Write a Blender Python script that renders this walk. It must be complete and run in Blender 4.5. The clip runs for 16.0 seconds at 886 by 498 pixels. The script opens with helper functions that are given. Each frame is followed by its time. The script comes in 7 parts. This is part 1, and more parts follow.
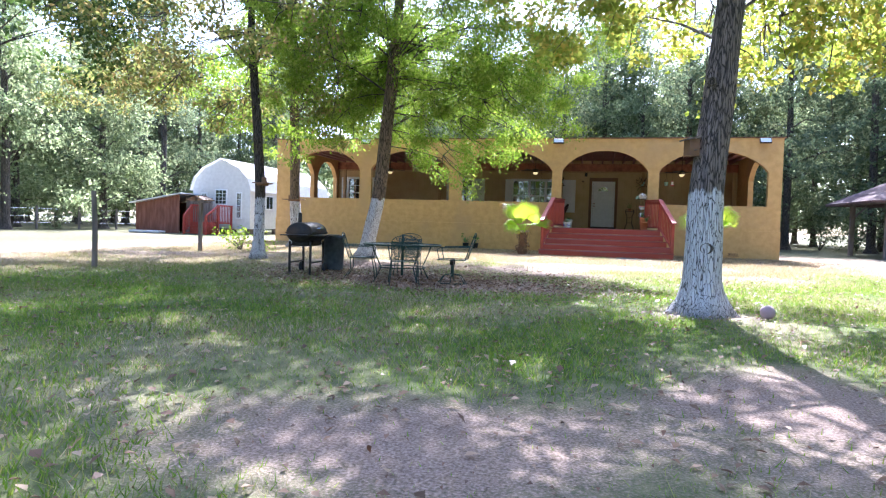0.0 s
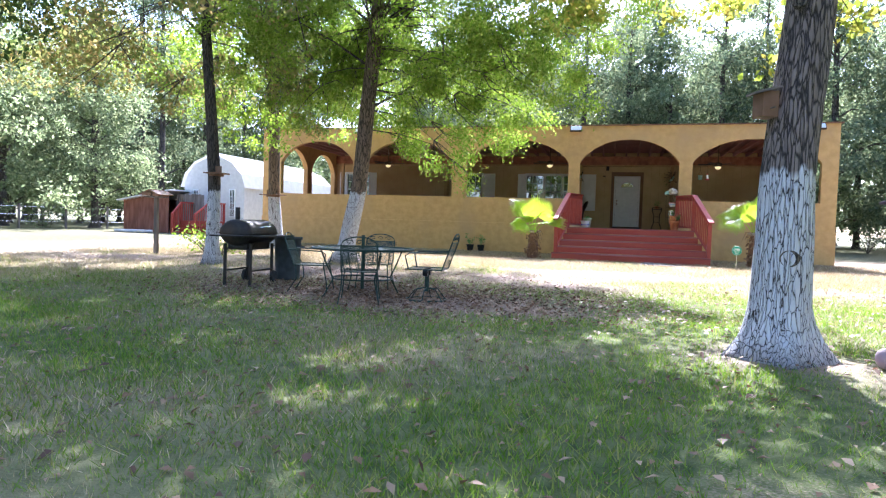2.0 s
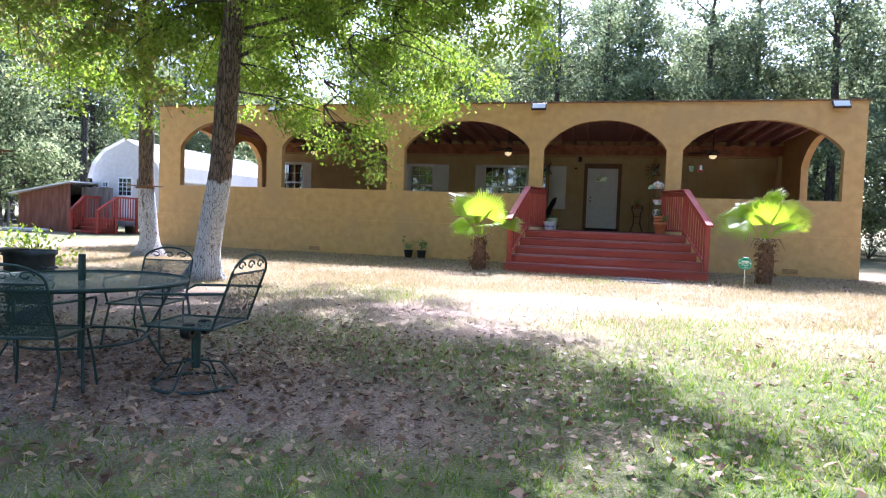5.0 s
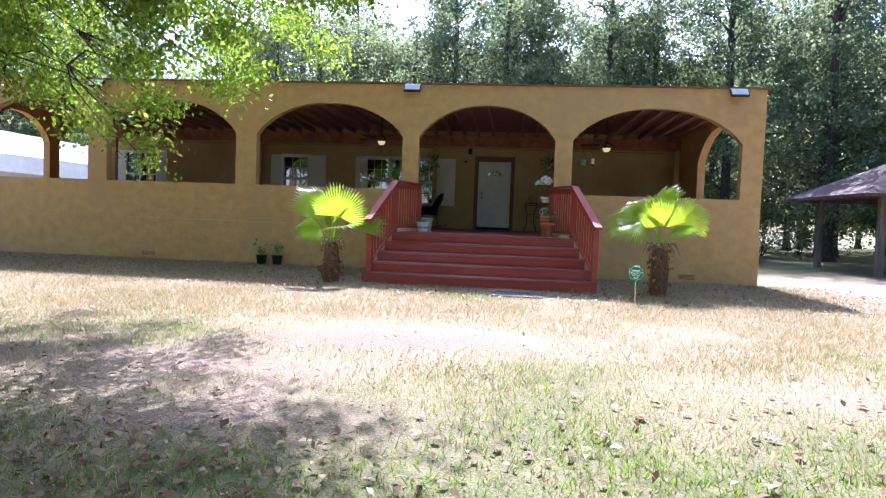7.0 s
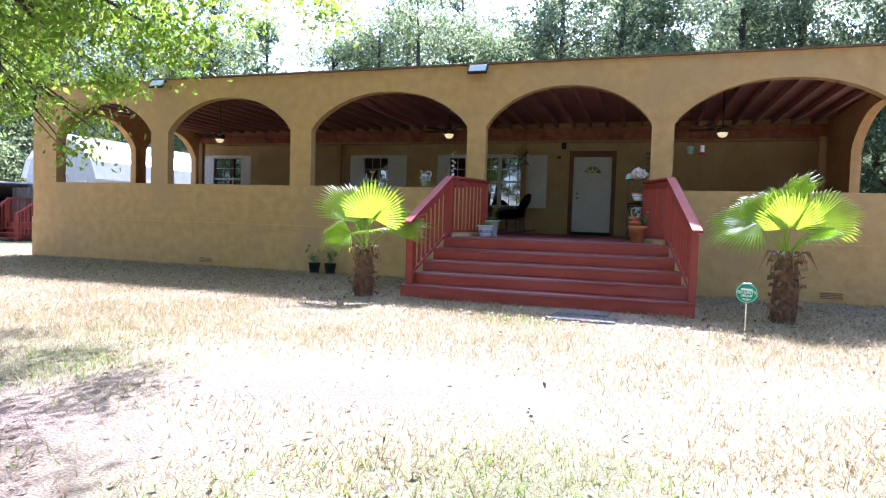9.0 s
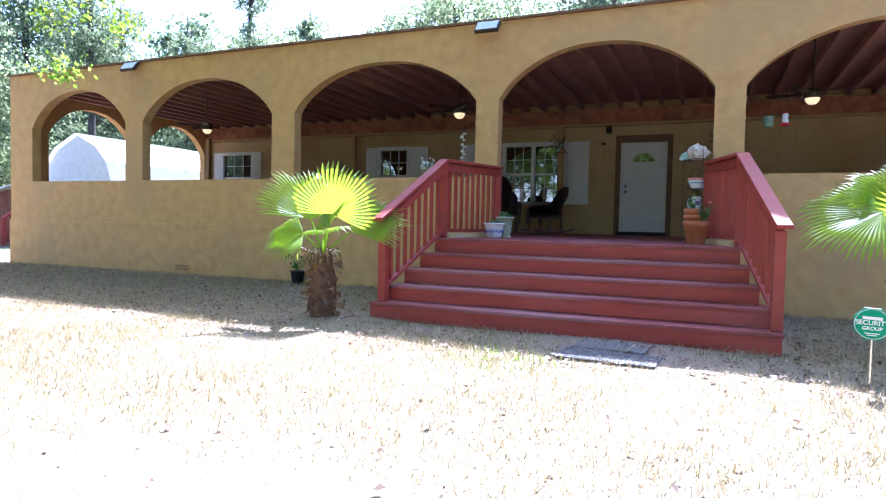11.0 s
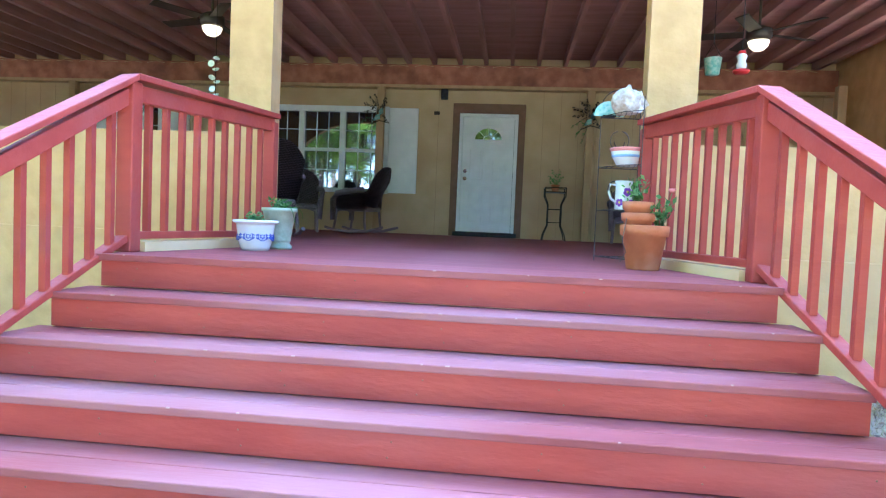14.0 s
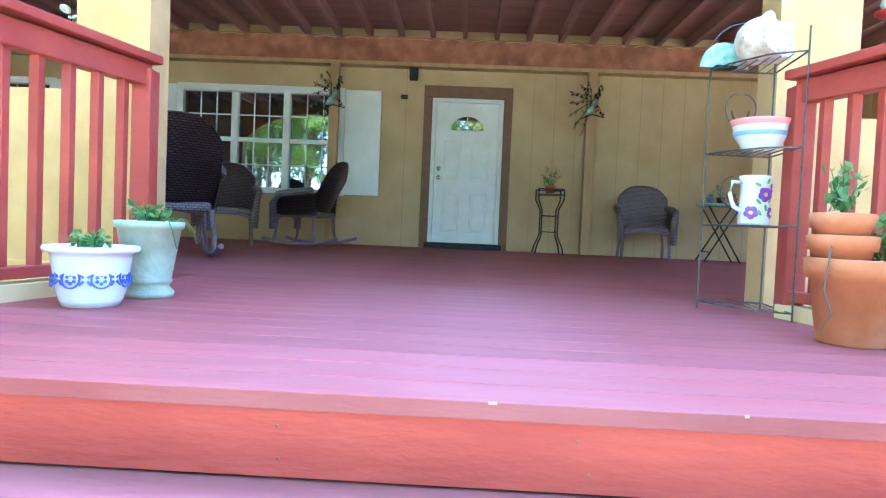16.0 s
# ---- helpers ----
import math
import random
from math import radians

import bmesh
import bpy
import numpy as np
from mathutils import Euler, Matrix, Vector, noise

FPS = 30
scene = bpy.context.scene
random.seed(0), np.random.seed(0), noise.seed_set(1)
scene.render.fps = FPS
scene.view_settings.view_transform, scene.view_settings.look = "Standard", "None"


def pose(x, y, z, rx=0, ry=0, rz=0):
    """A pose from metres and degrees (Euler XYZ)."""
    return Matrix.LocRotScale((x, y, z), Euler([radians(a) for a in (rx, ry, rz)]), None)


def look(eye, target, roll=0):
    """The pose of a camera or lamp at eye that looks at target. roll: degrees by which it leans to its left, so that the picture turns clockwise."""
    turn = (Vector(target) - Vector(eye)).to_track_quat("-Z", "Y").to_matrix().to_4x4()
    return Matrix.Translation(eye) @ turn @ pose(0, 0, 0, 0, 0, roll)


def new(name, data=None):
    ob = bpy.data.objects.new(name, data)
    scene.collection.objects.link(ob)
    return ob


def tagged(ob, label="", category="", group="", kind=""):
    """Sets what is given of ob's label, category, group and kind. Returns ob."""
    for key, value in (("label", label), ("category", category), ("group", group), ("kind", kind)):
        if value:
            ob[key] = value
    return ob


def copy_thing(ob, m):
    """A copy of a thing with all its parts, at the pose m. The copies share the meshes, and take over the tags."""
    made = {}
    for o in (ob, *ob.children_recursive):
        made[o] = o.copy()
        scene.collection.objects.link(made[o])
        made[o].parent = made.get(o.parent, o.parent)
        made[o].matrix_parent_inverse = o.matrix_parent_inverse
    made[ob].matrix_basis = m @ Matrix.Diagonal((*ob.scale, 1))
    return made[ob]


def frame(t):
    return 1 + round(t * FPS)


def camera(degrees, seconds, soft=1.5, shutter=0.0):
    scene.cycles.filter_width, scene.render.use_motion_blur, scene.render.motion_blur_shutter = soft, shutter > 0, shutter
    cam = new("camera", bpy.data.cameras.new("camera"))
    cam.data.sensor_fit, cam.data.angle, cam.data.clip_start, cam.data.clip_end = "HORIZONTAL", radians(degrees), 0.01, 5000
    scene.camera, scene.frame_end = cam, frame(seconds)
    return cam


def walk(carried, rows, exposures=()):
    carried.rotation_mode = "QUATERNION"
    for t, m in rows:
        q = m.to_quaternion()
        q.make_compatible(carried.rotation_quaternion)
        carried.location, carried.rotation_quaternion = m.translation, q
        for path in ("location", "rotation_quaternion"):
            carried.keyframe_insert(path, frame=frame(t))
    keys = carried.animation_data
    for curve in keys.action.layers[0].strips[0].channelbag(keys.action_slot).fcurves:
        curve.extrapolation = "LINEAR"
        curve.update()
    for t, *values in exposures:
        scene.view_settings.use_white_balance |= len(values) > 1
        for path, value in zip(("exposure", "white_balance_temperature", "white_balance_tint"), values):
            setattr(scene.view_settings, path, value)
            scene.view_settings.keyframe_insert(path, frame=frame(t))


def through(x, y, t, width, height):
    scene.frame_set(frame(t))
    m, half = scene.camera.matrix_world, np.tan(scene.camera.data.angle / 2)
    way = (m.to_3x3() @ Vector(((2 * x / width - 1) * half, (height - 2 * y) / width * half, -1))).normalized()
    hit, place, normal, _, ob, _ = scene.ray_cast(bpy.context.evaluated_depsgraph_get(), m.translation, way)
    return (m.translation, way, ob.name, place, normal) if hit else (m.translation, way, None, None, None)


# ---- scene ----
cam = camera(71.0, 16.0, 1.2)
PATH = [
    (0, (1.139, -23.555, 0.918), (0.669, -21.613, 0.837), 1.7),
    (0.5, (1.249, -22.866, 0.92), (0.763, -20.927, 0.839), 1.8),
    (1, (1.281, -22.173, 0.906), (0.788, -20.237, 0.823), 1.8),
    (1.5, (1.255, -21.508, 0.92), (0.761, -19.571, 0.836), 1.8),
    (2, (1.149, -20.782, 0.906), (0.613, -18.857, 0.823), 1.8),
    (2.5, (0.982, -20.109, 0.887), (0.386, -18.202, 0.805), 1.9),
    (3, (0.975, -19.4, 0.927), (0.268, -17.531, 0.842), 1.8),
    (3.5, (0.977, -18.683, 0.935), (0.234, -16.828, 0.849), 1.8),
    (4, (1.013, -17.915, 0.934), (0.273, -16.059, 0.849), 1.8),
    (4.5, (1.111, -17.163, 0.958), (0.484, -15.266, 0.872), 1.9),
    (5, (1.301, -16.495, 1.031), (0.829, -14.553, 0.942), 2.1),
    (7.5, (2.249, -13.452, 1.21), (2.045, -11.465, 1.114), 2.1),
    (8, (2.53, -12.932, 1.219), (2.184, -10.964, 1.125), 1.8),
    (8.5, (2.796, -12.352, 1.194), (2.298, -10.418, 1.103), 1.8),
    (11, (2.968, -9.169, 1.106), (2.179, -7.333, 1.022), 1.2),
    (11.5, (2.778, -8.401, 1.095), (2.085, -6.527, 1.008), 1.4),
    (12, (2.61, -7.704, 1.121), (2.068, -5.781, 1.028), 1.8),
    (12.5, (2.469, -7.008, 1.124), (2.037, -5.058, 1.03), 1.8),
    (13, (2.307, -6.382, 1.163), (1.977, -4.411, 1.07), 2.0),
    (13.5, (2.134, -5.668, 1.138), (1.867, -3.688, 1.044), 2.2),
    (14, (1.947, -5.047, 1.171), (1.734, -3.061, 1.079), 2.4),
    (14.5, (1.819, -4.417, 1.198), (1.639, -2.427, 1.107), 2.6),
    (15, (1.684, -3.871, 1.176), (1.562, -1.876, 1.089), 2.6),
    (15.5, (1.585, -3.422, 1.2), (1.51, -1.426, 1.115), 2.5),
    (16, (1.495, -3.049, 1.247), (1.432, -1.051, 1.169), 2.5),
]
EXPOSURES = [(0.0, 2.2, 5300, 22), (3.5, 2.3, 5300, 23), (4.5, 2.1, 5300, 24), (8.0, 1.65, 5200, 22), (8.5, 1.82, 5150, 22), (11.0, 2.3, 4850, 24), (12.5, 3.05, 4550, 22), (14.0, 3.95, 4450, 13), (16.0, 4.62, 4450, 9)]
walk(cam, [(t, look(eye, target, roll)) for t, eye, target, roll in PATH], EXPOSURES)

# ---- light ----
world = bpy.data.worlds.new("sky")
scene.world = world
world.use_nodes = True
sky = world.node_tree.nodes.new("ShaderNodeTexSky")
sky.sky_type, sky.sun_disc = "NISHITA", False
sky.sun_elevation, sky.sun_rotation = radians(47.7), radians(-2)
sky.air_density, sky.dust_density = 1.0, 2.0
backing = world.node_tree.nodes["Background"]
backing.inputs["Strength"].default_value = 0.15
world.node_tree.links.new(sky.outputs[0], backing.inputs[0])
sun_data = bpy.data.lights.new("sun", "SUN")
sun_data.energy, sun_data.angle, sun_data.color = 5.0, radians(0.5), (1.0, 0.95, 0.86)
sun = new("sun", sun_data)
sun.matrix_world = look((0, 0, 30), (0.035 * 30, -30, 30 - 1.10 * 30))

rng = np.random.default_rng(7)
FLOOR = 0.91
WALL_Y = 5.96


def ground_z(x, y):
    """Height of the lawn, which falls gently away from the house."""
    return 0.0133 * (np.clip(y, -34.0, -3.0) + 3.0)


# ---- materials ----
def material(name):
    m = bpy.data.materials.new(name)
    m.use_nodes = True
    n, l = m.node_tree.nodes, m.node_tree.links
    return m, n, l, n["Principled BSDF"]


def surface(name, a, b, scale=8.0, rough=0.7, metal=0.0, bump=0.2, bump_scale=60.0, c=None, patch=1.2, vary=0.0, stretch=(1, 1, 1), spec=0.4):
    """A worn surface: two colours mixed by grain, a third in larger patches, and fine relief."""
    m, n, l, p = material(name)
    co = n.new("ShaderNodeTexCoord")
    mp = n.new("ShaderNodeMapping")
    mp.inputs["Scale"].default_value = stretch
    l.new(co.outputs["Object"], mp.inputs[0])
    t1 = n.new("ShaderNodeTexNoise")
    t1.inputs["Scale"].default_value, t1.inputs["Detail"].default_value = scale, 6
    l.new(mp.outputs[0], t1.inputs["Vector"])
    r1 = n.new("ShaderNodeValToRGB")
    r1.color_ramp.elements[0].position, r1.color_ramp.elements[1].position = 0.35, 0.65
    r1.color_ramp.elements[0].color, r1.color_ramp.elements[1].color = (*a, 1), (*b, 1)
    l.new(t1.outputs[0], r1.inputs[0])
    out = r1.outputs[0]
    if c:
        t2 = n.new("ShaderNodeTexNoise")
        t2.inputs["Scale"].default_value, t2.inputs["Detail"].default_value = patch, 5
        l.new(mp.outputs[0], t2.inputs["Vector"])
        r2 = n.new("ShaderNodeMapRange")
        r2.inputs[1].default_value, r2.inputs[2].default_value = 0.52, 0.72
        l.new(t2.outputs[0], r2.inputs[0])
        mx = n.new("ShaderNodeMix")
        mx.data_type = "RGBA"
        l.new(r2.outputs[0], mx.inputs[0])
        l.new(out, mx.inputs[6])
        mx.inputs[7].default_value = (*c, 1)
        out = mx.outputs[2]
    if vary:
        ob = n.new("ShaderNodeObjectInfo")
        hs = n.new("ShaderNodeHueSaturation")
        mr = n.new("ShaderNodeMapRange")
        mr.inputs[3].default_value, mr.inputs[4].default_value = 1 - vary, 1 + vary
        l.new(ob.outputs["Random"], mr.inputs[0])
        l.new(mr.outputs[0], hs.inputs["Value"])
        l.new(out, hs.inputs["Color"])
        out = hs.outputs[0]
    l.new(out, p.inputs["Base Color"])
    p.inputs["Roughness"].default_value, p.inputs["Metallic"].default_value = rough, metal
    p.inputs["Specular IOR Level"].default_value = spec
    if bump:
        t3 = n.new("ShaderNodeTexNoise")
        t3.inputs["Scale"].default_value, t3.inputs["Detail"].default_value = bump_scale, 8
        l.new(mp.outputs[0], t3.inputs["Vector"])
        bp = n.new("ShaderNodeBump")
        bp.inputs["Strength"].default_value, bp.inputs["Distance"].default_value = bump, 0.02
        l.new(t3.outputs[0], bp.inputs["Height"])
        l.new(bp.outputs[0], p.inputs["Normal"])
    return m


def leaf_material(name, a, b, c, through=0.5, rough=0.5, spec=0.22):
    """Leaves that differ one by one and let light through."""
    m, n, l, p = material(name)
    geo = n.new("ShaderNodeNewGeometry")
    r = n.new("ShaderNodeValToRGB")
    e = r.color_ramp.elements
    e[0].color, e[1].color = (*a, 1), (*c, 1)
    mid = e.new(0.55)
    mid.color = (*b, 1)
    l.new(geo.outputs["Random Per Island"], r.inputs[0])
    l.new(r.outputs[0], p.inputs["Base Color"])
    p.inputs["Roughness"].default_value = rough
    p.inputs["Specular IOR Level"].default_value = spec
    tr = n.new("ShaderNodeBsdfTranslucent")
    hs = n.new("ShaderNodeHueSaturation")
    hs.inputs["Hue"].default_value, hs.inputs["Saturation"].default_value, hs.inputs["Value"].default_value = 0.48, 1.15, 2.2
    l.new(r.outputs[0], hs.inputs["Color"])
    l.new(hs.outputs[0], tr.inputs[0])
    mx = n.new("ShaderNodeMixShader")
    mx.inputs[0].default_value = through
    l.new(p.outputs[0], mx.inputs[1])
    l.new(tr.outputs[0], mx.inputs[2])
    l.new(mx.outputs[0], n["Material Output"].inputs["Surface"])
    return m


def bark_material(name, dark, light, wash=None):
    """Furrowed bark; below the height wash the trunk wears patchy lime wash."""
    m, n, l, p = material(name)
    co = n.new("ShaderNodeTexCoord")
    mp = n.new("ShaderNodeMapping")
    mp.inputs["Scale"].default_value = (1, 1, 0.13)
    l.new(co.outputs["Object"], mp.inputs[0])
    v = n.new("ShaderNodeTexVoronoi")
    v.feature = "DISTANCE_TO_EDGE"
    v.inputs["Scale"].default_value = 34
    ns = n.new("ShaderNodeTexNoise")
    ns.inputs["Scale"].default_value, ns.inputs["Detail"].default_value = 14, 8
    l.new(mp.outputs[0], ns.inputs["Vector"])
    ad = n.new("ShaderNodeMix")
    ad.data_type = "VECTOR"
    ad.inputs[0].default_value = 0.08
    l.new(mp.outputs[0], ad.inputs[4])
    l.new(ns.outputs[1], ad.inputs[5])
    l.new(ad.outputs[1], v.inputs["Vector"])
    mr = n.new("ShaderNodeMapRange")
    mr.inputs[2].default_value = 0.16
    l.new(v.outputs[0], mr.inputs[0])
    mul = n.new("ShaderNodeMath")
    mul.operation = "MULTIPLY"
    l.new(mr.outputs[0], mul.inputs[0])
    l.new(ns.outputs[0], mul.inputs[1])
    r = n.new("ShaderNodeValToRGB")
    r.color_ramp.elements[0].position, r.color_ramp.elements[1].position = 0.08, 0.55
    r.color_ramp.elements[0].color, r.color_ramp.elements[1].color = (*dark, 1), (*light, 1)
    l.new(mul.outputs[0], r.inputs[0])
    out = r.outputs[0]
    if wash is not None:
        sp = n.new("ShaderNodeSeparateXYZ")
        l.new(co.outputs["Object"], sp.inputs[0])
        n2 = n.new("ShaderNodeTexNoise")
        n2.inputs["Scale"].default_value, n2.inputs["Detail"].default_value = 9, 8
        l.new(mp.outputs[0], n2.inputs["Vector"])
        ma = n.new("ShaderNodeMath")
        ma.operation = "MULTIPLY_ADD"
        ma.inputs[1].default_value = 0.35
        l.new(n2.outputs[0], ma.inputs[0])
        l.new(sp.outputs["Z"], ma.inputs[2])
        edge = n.new("ShaderNodeMapRange")
        edge.inputs[1].default_value, edge.inputs[2].default_value = wash + 0.19, wash + 0.15
        l.new(ma.outputs[0], edge.inputs[0])
        worn = n.new("ShaderNodeMapRange")
        worn.inputs[1].default_value, worn.inputs[2].default_value = 0.05, 0.17
        l.new(mul.outputs[0], worn.inputs[0])
        foot = n.new("ShaderNodeMapRange")
        foot.inputs[1].default_value, foot.inputs[2].default_value = 0.05, 0.35
        l.new(ma.outputs[0], foot.inputs[0])
        k = n.new("ShaderNodeMath")
        k.operation = "MULTIPLY"
        l.new(edge.outputs[0], k.inputs[0])
        l.new(worn.outputs[0], k.inputs[1])
        k2 = n.new("ShaderNodeMath")
        k2.operation = "MULTIPLY"
        l.new(k.outputs[0], k2.inputs[0])
        l.new(foot.outputs[0], k2.inputs[1])
        mx = n.new("ShaderNodeMix")
        mx.data_type = "RGBA"
        l.new(k2.outputs[0], mx.inputs[0])
        l.new(out, mx.inputs[6])
        mx.inputs[7].default_value = (0.62, 0.61, 0.62, 1)
        out = mx.outputs[2]
    l.new(out, p.inputs["Base Color"])
    p.inputs["Roughness"].default_value = 0.9
    bp = n.new("ShaderNodeBump")
    bp.inputs["Strength"].default_value, bp.inputs["Distance"].default_value = 0.9, 0.03
    l.new(mul.outputs[0], bp.inputs["Height"])
    l.new(bp.outputs[0], p.inputs["Normal"])
    return m


def ground_material():
    m, n, l, p = material("lawn soil and turf")
    co = n.new("ShaderNodeTexCoord")
    at = n.new("ShaderNodeAttribute")
    at.attribute_name = "bare"
    a = n.new("ShaderNodeTexNoise")
    a.inputs["Scale"].default_value, a.inputs["Detail"].default_value = 7.0, 10
    b = n.new("ShaderNodeTexNoise")
    b.inputs["Scale"].default_value, b.inputs["Detail"].default_value = 60.0, 6
    for t in (a, b):
        l.new(co.outputs["Object"], t.inputs["Vector"])
    soil = n.new("ShaderNodeValToRGB")
    soil.color_ramp.elements[0].color, soil.color_ramp.elements[1].color = (0.14, 0.097, 0.073, 1), (0.40, 0.305, 0.245, 1)
    soil.color_ramp.elements[0].position, soil.color_ramp.elements[1].position = 0.3, 0.7
    l.new(b.outputs[0], soil.inputs[0])
    turf = n.new("ShaderNodeValToRGB")
    turf.color_ramp.elements[0].color, turf.color_ramp.elements[1].color = (0.06, 0.09, 0.03, 1), (0.19, 0.20, 0.09, 1)
    turf.color_ramp.elements[0].position, turf.color_ramp.elements[1].position = 0.3, 0.75
    l.new(a.outputs[0], turf.inputs[0])
    dry = n.new("ShaderNodeAttribute")
    dry.attribute_name = "dry"
    hay = n.new("ShaderNodeValToRGB")
    hay.color_ramp.elements[0].color, hay.color_ramp.elements[1].color = (0.18, 0.14, 0.09, 1), (0.46, 0.37, 0.26, 1)
    hay.color_ramp.elements[0].position, hay.color_ramp.elements[1].position = 0.3, 0.7
    l.new(b.outputs[0], hay.inputs[0])
    mix_dry = n.new("ShaderNodeMix")
    mix_dry.data_type = "RGBA"
    l.new(dry.outputs["Fac"], mix_dry.inputs[0])
    l.new(turf.outputs[0], mix_dry.inputs[6])
    l.new(hay.outputs[0], mix_dry.inputs[7])
    s = n.new("ShaderNodeMath")
    s.operation = "MULTIPLY_ADD"
    s.inputs[1].default_value = 0.7
    l.new(b.outputs[0], s.inputs[0])
    l.new(at.outputs["Fac"], s.inputs[2])
    k = n.new("ShaderNodeMapRange")
    k.inputs[1].default_value, k.inputs[2].default_value = 0.6, 1.05
    l.new(s.outputs[0], k.inputs[0])
    mx = n.new("ShaderNodeMix")
    mx.data_type = "RGBA"
    l.new(k.outputs[0], mx.inputs[0])
    l.new(mix_dry.outputs[2], mx.inputs[6])
    l.new(soil.outputs[0], mx.inputs[7])
    l.new(mx.outputs[2], p.inputs["Base Color"])
    p.inputs["Roughness"].default_value = 0.95
    p.inputs["Specular IOR Level"].default_value = 0.1
    bp = n.new("ShaderNodeBump")
    bp.inputs["Strength"].default_value, bp.inputs["Distance"].default_value = 0.6, 0.03
    l.new(b.outputs[0], bp.inputs["Height"])
    l.new(bp.outputs[0], p.inputs["Normal"])
    return m


def glass_material():
    m, n, l, p = material("window glass")
    p.inputs["Base Color"].default_value = (0.02, 0.025, 0.03, 1)
    p.inputs["Roughness"].default_value = 0.02
    p.inputs["Specular IOR Level"].default_value = 1.0
    p.inputs["IOR"].default_value = 1.9
    return m


def lamp_material():
    m, n, l, p = material("lit lamp glass")
    p.inputs["Base Color"].default_value = (0.9, 0.85, 0.7, 1)
    p.inputs["Emission Color"].default_value = (1.0, 0.72, 0.28, 1)
    p.inputs["Emission Strength"].default_value = 0.2
    return m


STUCCO = surface("ochre stucco", (0.56, 0.34, 0.13), (0.65, 0.405, 0.165), 5, 0.85, bump=0.8, bump_scale=6, c=(0.53, 0.34, 0.16), patch=0.7)
STUCCO_PALE = surface("pale yellow stucco", (0.66, 0.47, 0.22), (0.72, 0.53, 0.27), 5, 0.85, bump=1.0, bump_scale=4.5, c=(0.60, 0.42, 0.2), patch=0.9)
CAP = surface("weathered brown roof edge", (0.16, 0.09, 0.05), (0.25, 0.14, 0.08), 9, 0.8, bump=0.2)
RED = surface("red painted timber", (0.32, 0.044, 0.029), (0.385, 0.064, 0.039), 6, 0.55, bump=0.18, bump_scale=40, c=(0.33, 0.075, 0.06), patch=2.0, vary=0.08, stretch=(0.3, 1, 1))
DECKRED = surface("worn red deck paint", (0.24, 0.062, 0.058), (0.31, 0.085, 0.08), 7, 0.6, spec=0.28, bump=0.15, bump_scale=50, c=(0.34, 0.155, 0.155), patch=1.3, vary=0.1, stretch=(0.25, 1, 1))
SIDING = surface("tan painted siding", (0.52, 0.37, 0.18), (0.58, 0.42, 0.22), 3, 0.7, bump=0.15, bump_scale=30, c=(0.45, 0.29, 0.13), patch=0.6)
JOIST = surface("stained red-brown joists", (0.30, 0.15, 0.125), (0.41, 0.21, 0.18), 9, 0.6, bump=0.25, vary=0.15, stretch=(1, 0.1, 1))
CEILING = surface("dark red-brown boards", (0.30, 0.15, 0.135), (0.39, 0.205, 0.185), 9, 0.65, bump=0.25, stretch=(0.1, 1, 1))
LEDGER = surface("rough reddish beam", (0.30, 0.11, 0.06), (0.44, 0.18, 0.10), 6, 0.75, bump=0.4, c=(0.16, 0.06, 0.04), patch=2)
TIMBER = surface("tan post timber", (0.42, 0.27, 0.12), (0.50, 0.33, 0.16), 8, 0.7, bump=0.2, stretch=(1, 1, 0.15))
BROWNTRIM = surface("brown painted trim", (0.17, 0.09, 0.045), (0.21, 0.11, 0.06), 8, 0.6, bump=0.15)
WHITE = surface("white paint", (0.76, 0.76, 0.74), (0.82, 0.82, 0.80), 6, 0.45, bump=0.05, c=(0.72, 0.72, 0.70))
DARKMAT = surface("dark rubber", (0.02, 0.02, 0.022), (0.04, 0.04, 0.042), 30, 0.85, bump=0.3)
GREYMAT = surface("worn grey mat", (0.14, 0.125, 0.11), (0.25, 0.225, 0.2), 40, 0.95, bump=0.5)
IRON = surface("black wrought iron", (0.015, 0.016, 0.016), (0.03, 0.032, 0.03), 20, 0.45, metal=0.6, bump=0.1)
GREENIRON = surface("dark green powder-coated iron", (0.02, 0.045, 0.04), (0.035, 0.065, 0.055), 20, 0.5, metal=0.3, bump=0.1)
BARREL = surface("sooty black steel", (0.02, 0.019, 0.018), (0.045, 0.04, 0.036), 8, 0.5, metal=0.5, bump=0.15, c=(0.08, 0.05, 0.035), patch=2.5)
CHROME = surface("polished steel", (0.7, 0.7, 0.7), (0.75, 0.75, 0.75), 5, 0.2, metal=1.0, bump=0)
WICKER = surface("dark brown wicker", (0.17, 0.115, 0.12), (0.25, 0.175, 0.18), 50, 0.6, bump=0.6, bump_scale=90)
TERRA = surface("terracotta", (0.44, 0.145, 0.05), (0.52, 0.185, 0.07), 9, 0.8, bump=0.15, c=(0.5, 0.25, 0.14), patch=4)
CERAMIC = surface("white glazed ceramic", (0.78, 0.77, 0.74), (0.82, 0.81, 0.78), 6, 0.2, bump=0.02)
BLUE = surface("blue glaze", (0.09, 0.11, 0.42), (0.14, 0.17, 0.5), 40, 0.25, bump=0)
PINK = surface("pink glaze", (0.75, 0.28, 0.27), (0.8, 0.33, 0.32), 9, 0.25, bump=0)
SKYBLUE = surface("pale blue glaze", (0.25, 0.38, 0.62), (0.3, 0.43, 0.66), 9, 0.3, bump=0)
PURPLE = surface("purple glaze", (0.20, 0.06, 0.36), (0.28, 0.1, 0.45), 30, 0.25, bump=0)
